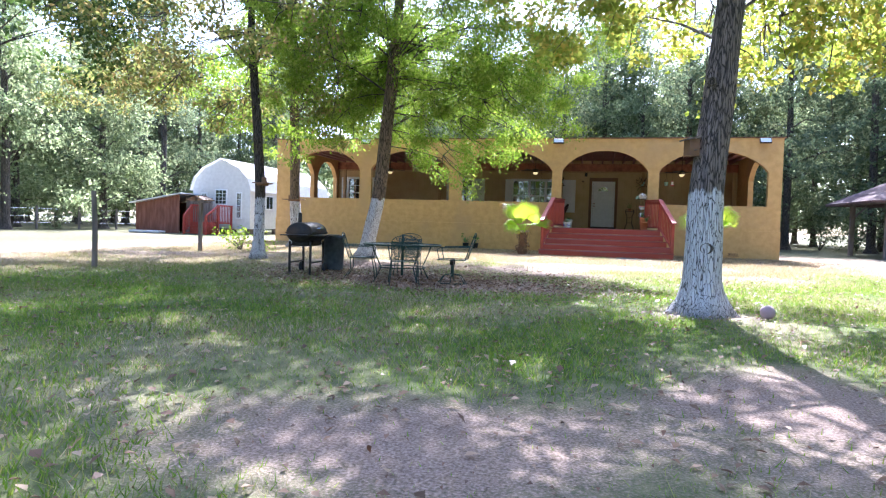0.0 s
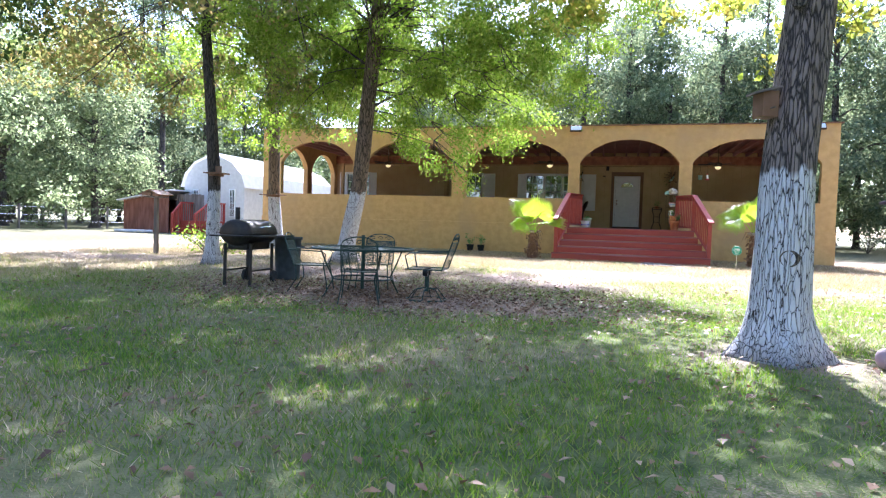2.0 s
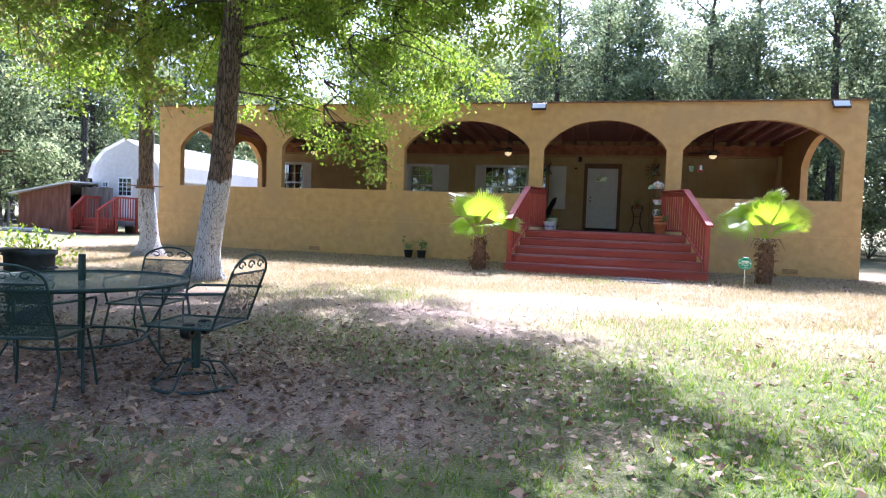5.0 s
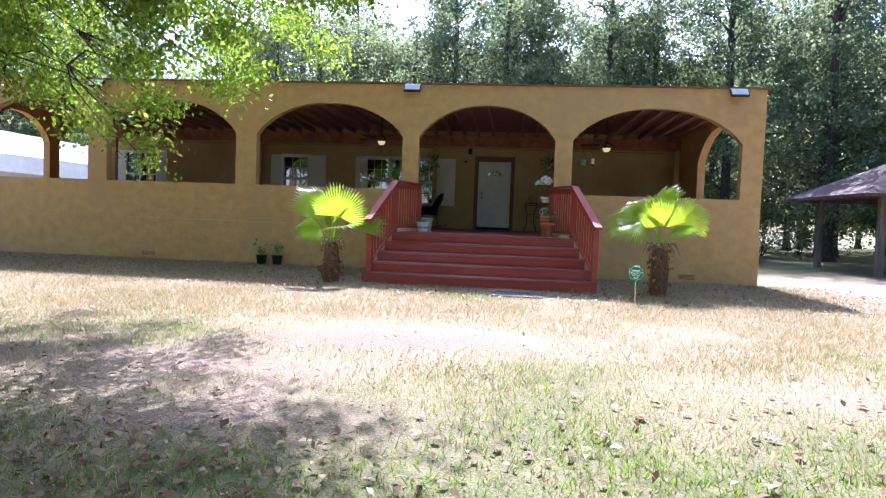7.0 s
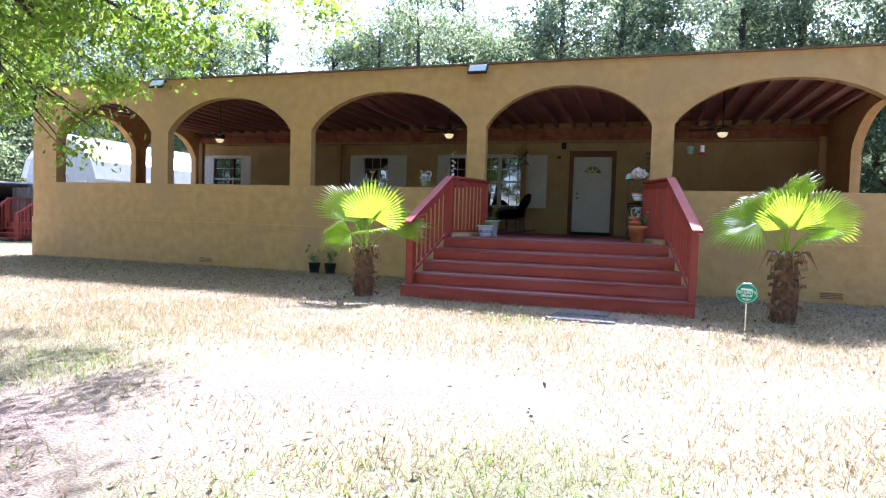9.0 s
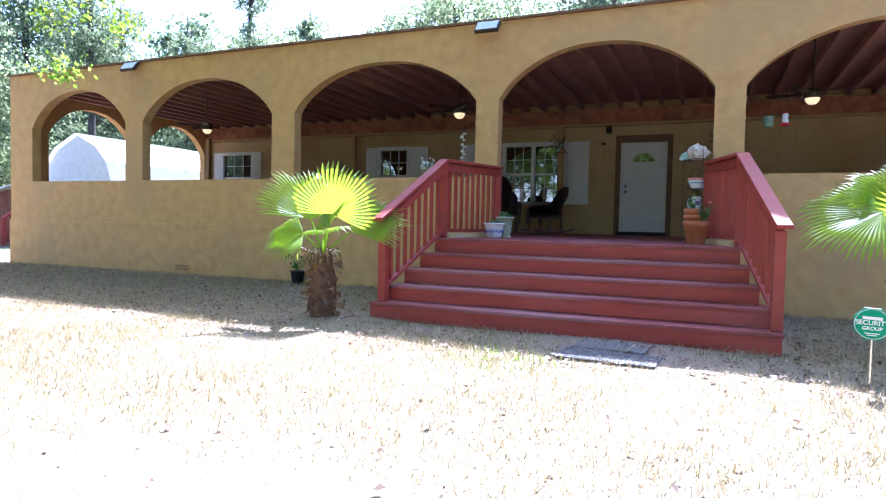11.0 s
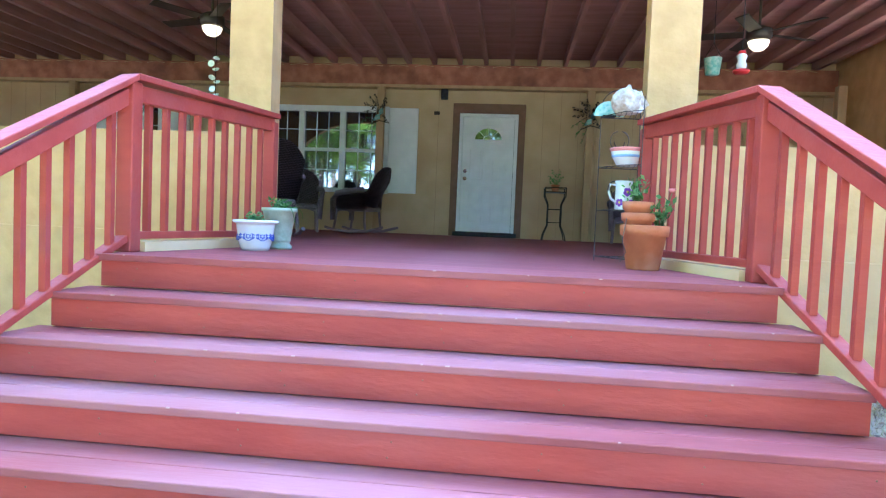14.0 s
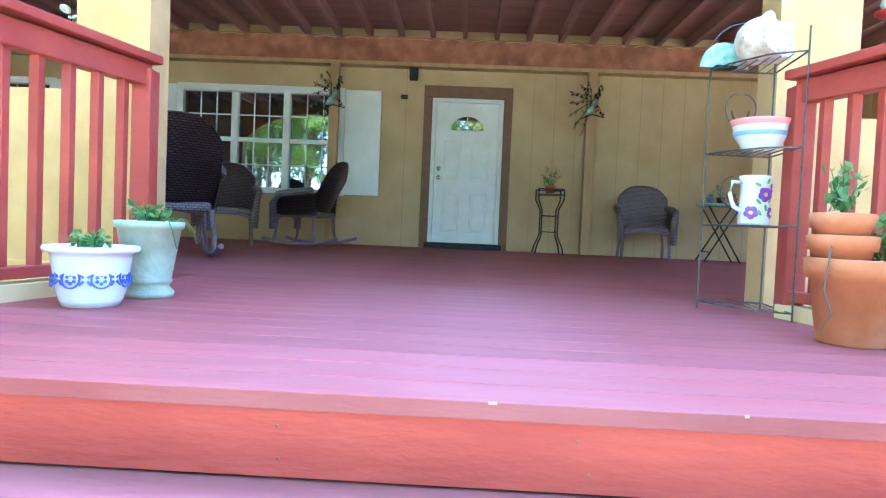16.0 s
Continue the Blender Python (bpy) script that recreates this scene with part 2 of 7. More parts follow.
YELLOW = surface("yellow glaze", (0.8, 0.55, 0.08), (0.85, 0.6, 0.1), 9, 0.3, bump=0)
LEAFGLAZE = surface("green glaze", (0.12, 0.3, 0.06), (0.2, 0.4, 0.1), 30, 0.3, bump=0)
SAGE = surface("mottled sage plaster", (0.36, 0.38, 0.25), (0.47, 0.49, 0.35), 14, 0.8, bump=0.2, c=(0.27, 0.32, 0.20), patch=6)
SHELL = surface("chalky shell", (0.46, 0.34, 0.25), (0.74, 0.66, 0.56), 22, 0.75, bump=0.7, bump_scale=26)
AQUA = surface("aqua glass", (0.22, 0.48, 0.40), (0.55, 0.68, 0.58), 30, 0.25, bump=0.1)
SIGNGREEN = surface("green printed sign", (0.0, 0.26, 0.13), (0.0, 0.30, 0.15), 9, 0.4, bump=0)
SIGNWHITE = surface("white printed marks", (0.8, 0.82, 0.8), (0.85, 0.86, 0.85), 9, 0.4, bump=0)
SHEDWHITE = surface("white siding", (0.62, 0.60, 0.56), (0.70, 0.68, 0.64), 5, 0.6, bump=0.1)
METALROOF = surface("pale metal roof", (0.62, 0.63, 0.64), (0.70, 0.71, 0.72), 4, 0.3, metal=0.0, bump=0.05)
RUST = surface("brown barn boards", (0.16, 0.06, 0.035), (0.26, 0.11, 0.07), 6, 0.85, bump=0.3, stretch=(1, 1, 0.2))
GREYWOOD = surface("weathered grey wood", (0.13, 0.11, 0.09), (0.24, 0.20, 0.17), 9, 0.9, bump=0.4, stretch=(1, 1, 0.15))
SHINGLE = surface("brown shingle roof", (0.09, 0.055, 0.05), (0.17, 0.11, 0.10), 12, 0.85, bump=0.4, c=(0.22, 0.16, 0.15))
GLASS = glass_material()
LAMP = lamp_material()
# near-black colour that stands for the shade of unlit rooms
INTERIOR_SHADE = surface("painted interior shade", (0.02, 0.018, 0.016), (0.03, 0.027, 0.024), 4, 0.9, bump=0)
FIXTURE = surface("bronze fixture", (0.05, 0.035, 0.025), (0.07, 0.05, 0.035), 9, 0.5, metal=0.5, bump=0.05)
GROUND = ground_material()
OAK_BARK = bark_material("grey-brown furrowed bark", (0.035, 0.028, 0.025), (0.24, 0.19, 0.165), 1.6)
DARK_BARK = bark_material("dark furrowed bark", (0.018, 0.015, 0.013), (0.10, 0.08, 0.065), 1.5)
BROWN_BARK = bark_material("brown elm bark", (0.05, 0.035, 0.025), (0.26, 0.18, 0.125), 1.6)
FOREST_BARK = bark_material("forest bark", (0.03, 0.025, 0.02), (0.16, 0.13, 0.10))
PALM_BARK = surface("shaggy palm trunk", (0.10, 0.05, 0.03), (0.24, 0.13, 0.08), 20, 0.95, bump=0.8, bump_scale=30)
OAK_LEAF = leaf_material("yellow-green oak leaves", (0.11, 0.16, 0.035), (0.17, 0.21, 0.05), (0.28, 0.25, 0.07), 0.58)
ELM_LEAF = leaf_material("bright green elm leaves", (0.09, 0.16, 0.03), (0.135, 0.215, 0.042), (0.215, 0.27, 0.075), 0.6)
DARK_LEAF = leaf_material("deep green leaves", (0.03, 0.06, 0.018), (0.05, 0.09, 0.028), (0.09, 0.12, 0.04), 0.35)
BROWN_LEAF = leaf_material("browning leaves", (0.09, 0.13, 0.045), (0.15, 0.17, 0.06), (0.23, 0.19, 0.08), 0.55)
FOREST_LEAF = leaf_material("forest leaves", (0.10, 0.135, 0.07), (0.155, 0.195, 0.105), (0.25, 0.275, 0.16), 0.55, 0.7, 0.08)
FOREST_LEAF_DARK = leaf_material("dark forest leaves", (0.075, 0.105, 0.06), (0.12, 0.155, 0.09), (0.2, 0.225, 0.13), 0.48, 0.7, 0.08)
FROND = leaf_material("palm fronds", (0.21, 0.32, 0.05), (0.28, 0.39, 0.07), (0.36, 0.45, 0.12), 0.58, 0.35)
DRYFROND = leaf_material("dry fronds", (0.14, 0.08, 0.04), (0.22, 0.13, 0.07), (0.34, 0.24, 0.14), 0.2)
BLADE = leaf_material("grass blades", (0.07, 0.14, 0.022), (0.11, 0.20, 0.035), (0.24, 0.25, 0.09), 0.45)
STRAW = leaf_material("dry grass blades", (0.20, 0.19, 0.085), (0.34, 0.29, 0.165), (0.48, 0.41, 0.28), 0.25)
LITTER = leaf_material("fallen leaves", (0.08, 0.045, 0.028), (0.19, 0.11, 0.065), (0.37, 0.27, 0.18), 0.1)
POTLEAF = leaf_material("pot plant leaves", (0.06, 0.14, 0.04), (0.10, 0.2, 0.06), (0.2, 0.3, 0.12), 0.3)


# ---- building blocks ----
def part(name, bm, mat, parent=None, label="", smooth=False):
    me = bpy.data.meshes.new(name)
    bm.normal_update()
    bm.to_mesh(me)
    bm.free()
    me.materials.append(mat)
    if smooth:
        for f in me.polygons:
            f.use_smooth = True
    ob = new(name, me)
    ob.parent = parent
    if label:
        ob["label"] = label
    return ob


def array_mesh(name, verts, faces, mat, parent=None):
    """A mesh from numpy arrays: verts (n, 3), faces (m, k)."""
    me = bpy.data.meshes.new(name)
    k = faces.shape[1]
    me.vertices.add(len(verts))
    me.vertices.foreach_set("co", verts.astype(np.float32).ravel())
    me.loops.add(faces.size)
    me.loops.foreach_set("vertex_index", faces.astype(np.int32).ravel())
    me.polygons.add(len(faces))
    me.polygons.foreach_set("loop_start", np.arange(0, faces.size, k, dtype=np.int32))
    me.update(calc_edges=True)
    me.materials.append(mat)
    ob = new(name, me)
    ob.parent = parent
    return ob


def thing(name, at, label, category, turn=0.0, group="", kind=""):
    ob = new(name)
    ob.empty_display_size = 0.2
    ob.matrix_world = pose(*at, 0, 0, turn)
    return tagged(ob, label, category, group, kind)


def box(bm, x0, x1, y0, y1, z0, z1, m=None, bevel=0.0):
    r = bmesh.ops.create_cube(bm, size=1)
    mat = Matrix.Translation(((x0 + x1) / 2, (y0 + y1) / 2, (z0 + z1) / 2)) @ Matrix.Diagonal((abs(x1 - x0), abs(y1 - y0), abs(z1 - z0), 1))
    bmesh.ops.transform(bm, matrix=(m @ mat) if m else mat, verts=r["verts"])
    if bevel:
        edges = list({e for v in r["verts"] for e in v.link_edges})
        bmesh.ops.bevel(bm, geom=edges, offset=bevel, segments=2, affect="EDGES", profile=0.5)
    return bm


def B(*a, bevel=0.0, m=None):
    return box(bmesh.new(), *a, m=m, bevel=bevel)


def tube(bm, pts, radii, seg=8, caps=True):
    """A round bar through the points, with a radius at each."""
    pts = [Vector(p) for p in pts]
    if not hasattr(radii, "__len__"):
        radii = [radii] * len(pts)
    rings = []
    for i, p in enumerate(pts):
        d = (pts[min(i + 1, len(pts) - 1)] - pts[max(i - 1, 0)]).normalized()
        up = Vector((0, 0, 1)) if abs(d.z) < 0.9 else Vector((1, 0, 0))
        a = d.cross(up).normalized()
        b = d.cross(a).normalized()
        rings.append([bm.verts.new(p + radii[i] * (math.cos(2 * math.pi * k / seg) * a + math.sin(2 * math.pi * k / seg) * b)) for k in range(seg)])
    for r0, r1 in zip(rings, rings[1:]):
        for k in range(seg):
            bm.faces.new((r0[k], r0[(k + 1) % seg], r1[(k + 1) % seg], r1[k]))
    if caps:
        bm.faces.new(list(reversed(rings[0])))
        bm.faces.new(rings[-1])
    return bm


def T(pts, radii, seg=8):
    return tube(bmesh.new(), pts, radii, seg)


def lathe(profile, seg=28, m=None):
    """A turned body from (radius, height) pairs; radius 0 closes it."""
    bm = bmesh.new()
    rings = []
    for r, z in profile:
        if r <= 1e-6:
            rings.append([bm.verts.new((0, 0, z))])
        else:
            rings.append([bm.verts.new((r * math.cos(2 * math.pi * k / seg), r * math.sin(2 * math.pi * k / seg), z)) for k in range(seg)])
    for a, b in zip(rings, rings[1:]):
        for k in range(seg):
            if len(a) == 1 and len(b) > 1:
                bm.faces.new((a[0], b[(k + 1) % seg], b[k]))
            elif len(b) == 1 and len(a) > 1:
                bm.faces.new((a[k], a[(k + 1) % seg], b[0]))
            elif len(a) > 1:
                bm.faces.new((a[k], a[(k + 1) % seg], b[(k + 1) % seg], b[k]))
    if m:
        bm.transform(m)
    return bm


def leaf_arrays(centres, size, generator, droop=0.0, shape=0.55):
    """A folded four-point leaf at every centre, turned at random."""
    n = len(centres)
    d = generator.normal(size=(n, 3))
    d[:, 2] -= droop
    d /= np.linalg.norm(d, axis=1, keepdims=True)
    s = generator.normal(size=(n, 3))
    s -= (s * d).sum(1, keepdims=True) * d
    s /= np.linalg.norm(s, axis=1, keepdims=True)
    up = np.cross(d, s)
    ln = (size * generator.uniform(0.6, 1.3, n))[:, None]
    v = np.empty((n, 4, 3))
    v[:, 0] = centres - d * ln * 0.5
    v[:, 1] = centres + s * ln * shape * 0.5 + up * ln * 0.08
    v[:, 2] = centres + d * ln * 0.5
    v[:, 3] = centres - s * ln * shape * 0.5 + up * ln * 0.08
    return v.reshape(-1, 3), np.arange(4 * n).reshape(n, 4)


LATTICE = np.random.default_rng(77).uniform(-1, 1, (64, 64))
# openings cut in the canopy: where their sunlight is to reach the lawn, and how wide
SUN_GAPS = [(-0.6, -16.2, 0.75), (1.5, -15.4, 0.7), (1.8, -14.1, 0.55), (-3.8, -15.5, 1.1), (-2.5, -15.7, 0.7), (-0.1, -20.8, 0.75), (2.6, -19.3, 1.2), (-0.3, -17.1, 0.8),
            (-3.1, -17.4, 1.0), (2.4, -16.9, 0.7), (-1.4, -20.0, 0.6), (0.6, -18.3, 0.6), (-5.6, -14.2, 0.9), (-4.9, -18.6, 1.0), (-1.9, -18.4, 0.7), (1.0, -14.3, 0.5)]


def field(x, y):
    """Smooth random values in the plane."""
    i, j = np.floor(x).astype(int), np.floor(y).astype(int)
    u, v = x - i, y - j
    u, v = u * u * (3 - 2 * u), v * v * (3 - 2 * v)
    a = LATTICE[i % 64, j % 64] * (1 - u) + LATTICE[(i + 1) % 64, j % 64] * u
    b = LATTICE[i % 64, (j + 1) % 64] * (1 - u) + LATTICE[(i + 1) % 64, (j + 1) % 64] * u
    return a * (1 - v) + b * v


def open_canopy(points, at, generator):
    """Thins the high leaves along the sun's way, so that sun patches reach the lawn."""
    p = points + np.array(at)
    x, y = p[:, 0] + 0.033 * p[:, 2], p[:, 1] - p[:, 2] / 1.10
    wild = field(x * 1.1 + 9, y * 0.9 + 5) + 0.6 * field(x * 2.9, y * 2.4)
    gone = wild > 0.74
    for cx, cy, r in SUN_GAPS:
        d = np.hypot(x - cx, (y - cy) * 1.15) / r
        gone |= d + 0.55 * field(x * 2.6 + 3, y * 2.6 + 8) < 0.44
    return points[~(gone & (p[:, 2] > 6.3) & (generator.uniform(0, 1, len(p)) < 0.74))]


def crown_points(clumps, per, generator, flat=0.7):
    """Leaf places round clump centres (x, y, z, radius): denser twigs inside each clump."""
    out = []
    for x, y, z, r in clumps:
        k = max(3, int(per * r * r))
        twigs = generator.normal(size=(max(4, int(9 * r * r)), 3)) * (0.55 * r, 0.55 * r, 0.55 * r * flat) + (x, y, z)
        pick = twigs[generator.integers(0, len(twigs), k)]
        out.append(pick + generator.normal(size=(k, 3)) * (0.2, 0.2, 0.13) * (0.55 + 0.5 * r))
    return np.concatenate(out)
# ---- ground ----
def bare_amount(x, y):
    """0 where turf is thick, 1 where soil lies open."""
    v = 0.0
    for cx, cy, rx, ry, k in ((1.3, -7.6, 1.5, 0.75, 0.75), (-0.2, -20.5, 1.9, 0.9, 0.65), (2.8, -19.3, 1.5, 1.6, 0.8), (-1.9, -12.7, 3.0, 1.15, 0.85), (-4.6, -10.2, 2.2, 1.2, 0.6), (-0.9, -15.3, 2.4, 0.9, 0.2), (1.5, -3.4, 4.0, 0.6, 0.4),
                              (-8.0, -9.0, 5.0, 1.5, 0.45), (2.6, -14.8, 0.9, 0.9, 0.5), (-0.8, -8.7, 1.6, 0.9, 0.6), (0.2, -10.4, 1.4, 0.8, 0.4), (4.5, -9.0, 2.5, 0.6, 0.3)):
        v += k * math.exp(-((x - cx) / rx) ** 2 - ((y - cy) / ry) ** 2)
    v += 0.32 * noise.noise((x * 0.45, y * 0.45, 0.3)) + 0.25 * noise.noise((x * 1.7, y * 1.7, 3.1))
    return min(1.0, max(0.0, v))


def dry_amount(x, y):
    """How far the turf has dried to straw: most in the open strip before the house."""
    v = (y + 13.0 - 0.35 * x) / 4.5
    v = min(1.0, max(0.0, v)) * 0.8 + 0.1 + 0.55 * noise.noise((x * 0.35, y * 0.35, 9.0)) + 0.3 * noise.noise((x * 1.1, y * 1.1, 4.0))
    v += 0.45 * min(1.0, max(0.0, (y + 8.0) / 2.5))
    return min(1.0, max(0.0, v))


def build_ground():
    def axis(lo, hi, step, far_lo, far_hi):
        mid = list(np.arange(lo, hi + 1e-6, step))
        out, d, v = [], step, hi
        while v < far_hi:
            d *= 1.35
            v += d
            out.append(v)
        pre, d, v = [], step, lo
        while v > far_lo:
            d *= 1.35
            v -= d
            pre.append(v)
        return pre[::-1] + mid + out
    xs, ys = axis(-13, 9, 0.2, -400, 400), axis(-25, 0, 0.2, -400, 400)
    verts, bare, dry = [], [], []
    for y in ys:
        for x in xs:
            near = -15 < x < 20 and -30 < y < 4
            verts.append((x, y, ground_z(x, y) + (0.03 * noise.noise((x * 0.6, y * 0.6, 0)) + 0.012 * noise.noise((x * 2.5, y * 2.5, 5)) if near else 0.0) - 0.012))
            bare.append(bare_amount(x, y) if near else 0.25)
            dry.append(dry_amount(x, y) if near else 0.3 + 0.3 * noise.noise((x * 0.2, y * 0.2, 2.0)))
    nx = len(xs)
    i = np.arange(len(verts)).reshape(len(ys), nx)
    faces = np.stack([i[:-1, :-1], i[:-1, 1:], i[1:, 1:], i[1:, :-1]], -1).reshape(-1, 4)
    ob = array_mesh("ground", np.array(verts), faces, GROUND)
    layer = ob.data.attributes.new("bare", "FLOAT", "POINT")
    layer.data.foreach_set("value", np.array(bare, dtype=np.float32))
    layer = ob.data.attributes.new("dry", "FLOAT", "POINT")
    layer.data.foreach_set("value", np.array(dry, dtype=np.float32))
    for f in ob.data.polygons:
        f.use_smooth = True
    return tagged(ob, "patchy lawn with bare sandy soil and dry turf", "ground", kind="structure")


build_ground()

# ---- the house ----
TOP, SILL, SPRING, RISE, THICK = 4.2, 1.84, 3.02, 0.74, 0.2
X0, X1 = -11.75, 7.36
BAYS = [(-11.0, -8.1, SILL), (-7.62, -4.4, SILL), (-3.9, -0.46, SILL), (-0.09, 2.96, FLOOR - 0.03), (3.34, 6.92, SILL)]


def arcade(name, span, bays, along, place, label, foot=0.0, mat=None):
    """A wall with arched openings. along maps (u, depth, z) to the world."""
    bm = bmesh.new()
    u0, u1 = span

    def V(u, d, z):
        return bm.verts.new(along(u, d, z))

    def slab(ua, ub, z0a, z0b, z1):
        """A piece of wall between ua and ub, from z0 to z1, with both faces and its lower edge."""
        f = [V(ua, 0, z0a), V(ub, 0, z0b), V(ub, 0, z1), V(ua, 0, z1)]
        b = [V(ua, THICK, z0a), V(ub, THICK, z0b), V(ub, THICK, z1), V(ua, THICK, z1)]
        bm.faces.new(f)
        bm.faces.new(b[::-1])
        bm.faces.new((f[1], f[0], b[0], b[1]))
        bm.faces.new((f[3], f[2], b[2], b[3]))
        return f, b

    edge = u0
    for a, b, sill in bays:
        f, k = slab(edge, a, foot, foot, TOP)
        bm.faces.new((f[2], f[1], k[1], k[2]))
        bm.faces.new((f[0], f[3], k[3], k[0]))
        if sill > foot:
            slab(a, b, foot, foot, sill)
        n = 28
        for i in range(n):
            p, q = -1 + 2 * i / n, -1 + 2 * (i + 1) / n
            zs = [SPRING + RISE * max(0.0, 1 - abs(w) ** 2.25) ** 0.82 for w in (p, q)]
            slab((a + b) / 2 + p * (b - a) / 2, (a + b) / 2 + q * (b - a) / 2, zs[0], zs[1], TOP)
        edge = b
    f, k = slab(edge, u1, foot, foot, TOP)
    bm.faces.new((f[2], f[1], k[1], k[2]))
    bm.faces.new((f[0], f[3], k[3], k[0]))
    bmesh.ops.remove_doubles(bm, verts=bm.verts, dist=0.0005)
    return tagged(part(name, bm, mat or STUCCO), label, "wall", kind="structure")


arcade("wall_south", (X0, X1), BAYS, lambda u, d, z: (u, d, z), 0, "ochre stucco arcade wall with five wide arches")
SIDE = [(0.75, 3.1, SILL), (3.5, 5.7, SILL)]
arcade("wall_east", (THICK + 0.002, WALL_Y), [(0.75, 4.0, SILL)], lambda u, d, z: (X1 - 0.003 - d, u, z), 0, "ochre stucco side wall with one arch")
arcade("wall_west", (THICK + 0.002, WALL_Y), SIDE, lambda u, d, z: (X0 + 0.003 + d, u, z), 0, "ochre stucco side wall with two arches")
tagged(part("wall_plinth", B(X0 - 0.02, -0.30, -0.025, 0.0, -0.1, 0.98, bevel=0.008), STUCCO), "thicker lower band of ochre stucco", "wall", kind="structure")
tagged(part("wall_plinth", B(3.28, X1 + 0.02, -0.025, 0.0, -0.1, 0.98, bevel=0.008), STUCCO), "thicker lower band of ochre stucco", "wall", kind="structure")
for vx in (-6.5, 5.9):
    v_ = thing("foundation_vent", (vx, -0.027, 0.13), "small dark slatted vent low in the stucco wall", "vent", group="foundation vents")
    part("vent_frame", B(-0.2, 0.2, -0.012, 0.004, -0.07, 0.07, bevel=0.004), STUCCO, v_)
    for k in range(4):
        part("slat", B(-0.17, 0.17, -0.02, -0.0125, -0.05 + 0.028 * k, -0.036 + 0.028 * k), CAP, v_)
tagged(part("roof_edge", B(X0 - 0.06, X1 + 0.06, -0.06, 13.0, TOP + 0.002, TOP + 0.035), CAP), "thin brown flashing along the parapet top", "roof", kind="structure")

# back wall of the porch, with openings for door and windows
OPENINGS = [(-11.05, -9.88, 1.62, 3.08), (-5.5, -4.6, 1.62, 3.08), (-2.72, -0.36, 1.66, 3.08), (0.94, 2.03, FLOOR, 3.12)]


def back_wall():
    bm = bmesh.new()
    x = X0 + THICK + 0.006
    y0, y1 = WALL_Y, WALL_Y + 0.2
    for a, b, z0, z1 in OPENINGS:
        box(bm, x, a, y0, y1, 0, TOP)
        box(bm, a, b, y0, y1, z1, TOP)
        if z0 > FLOOR + 0.01:
            box(bm, a, b, y0, y1, 0, z0)
        x = b
    box(bm, x, X1 - THICK - 0.006, y0, y1, 0, TOP)
    return tagged(part("wall_north", bm, SIDING), "tan vertical board siding of the porch's house wall", "wall", kind="structure")


north = back_wall()
# solid block, the rooms' darkness put into its colour
tagged(part("house_core", B(X0 + 0.4, X1 - 0.4, WALL_Y + 1.8, 12.9, 0, TOP - 0.01), INTERIOR_SHADE), "solid near-black block standing in for unlit rooms", "room", kind="structure")
for sx in (X0 + 0.02, X1 - 0.3):
    tagged(part("wall_side", B(sx, sx + 0.28, WALL_Y + 0.204, 13.0, 0, TOP - 0.005), STUCCO), "ochre stucco house side", "wall", kind="structure")
# thin raised strips for the grooves between siding boards, groove shade put in as darker colour
batten = B(-0.004, 0.004, -0.003, 0, FLOOR, 3.5)
SIDINGJOINT = surface("shaded siding joint", (0.40, 0.27, 0.13), (0.46, 0.31, 0.15), 5, 0.8, bump=0)
batten_ob = part("siding_joint", batten, SIDINGJOINT, north)
batten_ob.location = (-11.2, WALL_Y, 0)
k = 0
for gx in np.arange(-11.0, 7.0, 0.305):
    if any(a - 0.12 < gx < b + 0.12 for a, b, _, _ in OPENINGS) or -3.1 < gx < 0.3 or -6.0 < gx < -4.0:
        continue
    o = batten_ob.copy()
    scene.collection.objects.link(o)
    o.location = (gx, WALL_Y, 0)

tagged(part("ceiling", B(X0 + THICK + 0.01, X1 - THICK - 0.01, THICK + 0.004, WALL_Y - 0.002, 4.02, 4.1), CEILING), "dark red-brown plank porch ceiling", "ceiling", kind="structure")
tagged(part("roof_deck", B(X0 + 0.3, X1 - 0.3, 0.2, 12.9, 4.11, 4.18), CAP), "flat roof", "roof", kind="structure")
ledger = tagged(part("beam", B(X0 + THICK + 0.02, X1 - THICK - 0.02, WALL_Y - 0.16, WALL_Y - 0.004, 3.52, 3.87, bevel=0.01), LEDGER), "rough reddish beam along the house wall", "beam")
tagged(part("trim", B(X0 + THICK + 0.02, X1 - THICK - 0.02, WALL_Y - 0.19, WALL_Y - 0.004, 3.46, 3.515, bevel=0.006), TIMBER), "tan trim strip under the beam", "trim", kind="structure")
joist0 = part("joist", B(-0.03, 0.03, THICK + 0.006, WALL_Y - 0.01, 3.872, 4.018), JOIST)
joist0.location = (-11.2, 0, 0)
tagged(joist0, "stained red-brown timber ceiling joist", "joist", group="porch joists")
for jx in np.arange(-10.75, 6.95, 0.45):
    o = joist0.copy()
    scene.collection.objects.link(o)
    o.location = (jx, 0, 0)
wire = bmesh.new()
for jx in np.arange(-10.7, 6.5, 0.45):
    tube(wire, [(jx + 0.06, WALL_Y - 0.17, 3.83), (jx + 0.22, WALL_Y - 0.175, 3.855 + 0.01 * math.sin(jx * 9)), (jx + 0.39, WALL_Y - 0.17, 3.83)], 0.006, 5)
tagged(part("string_light_cable", wire, TIMBER), "pale cable looped along the beam", "cable")
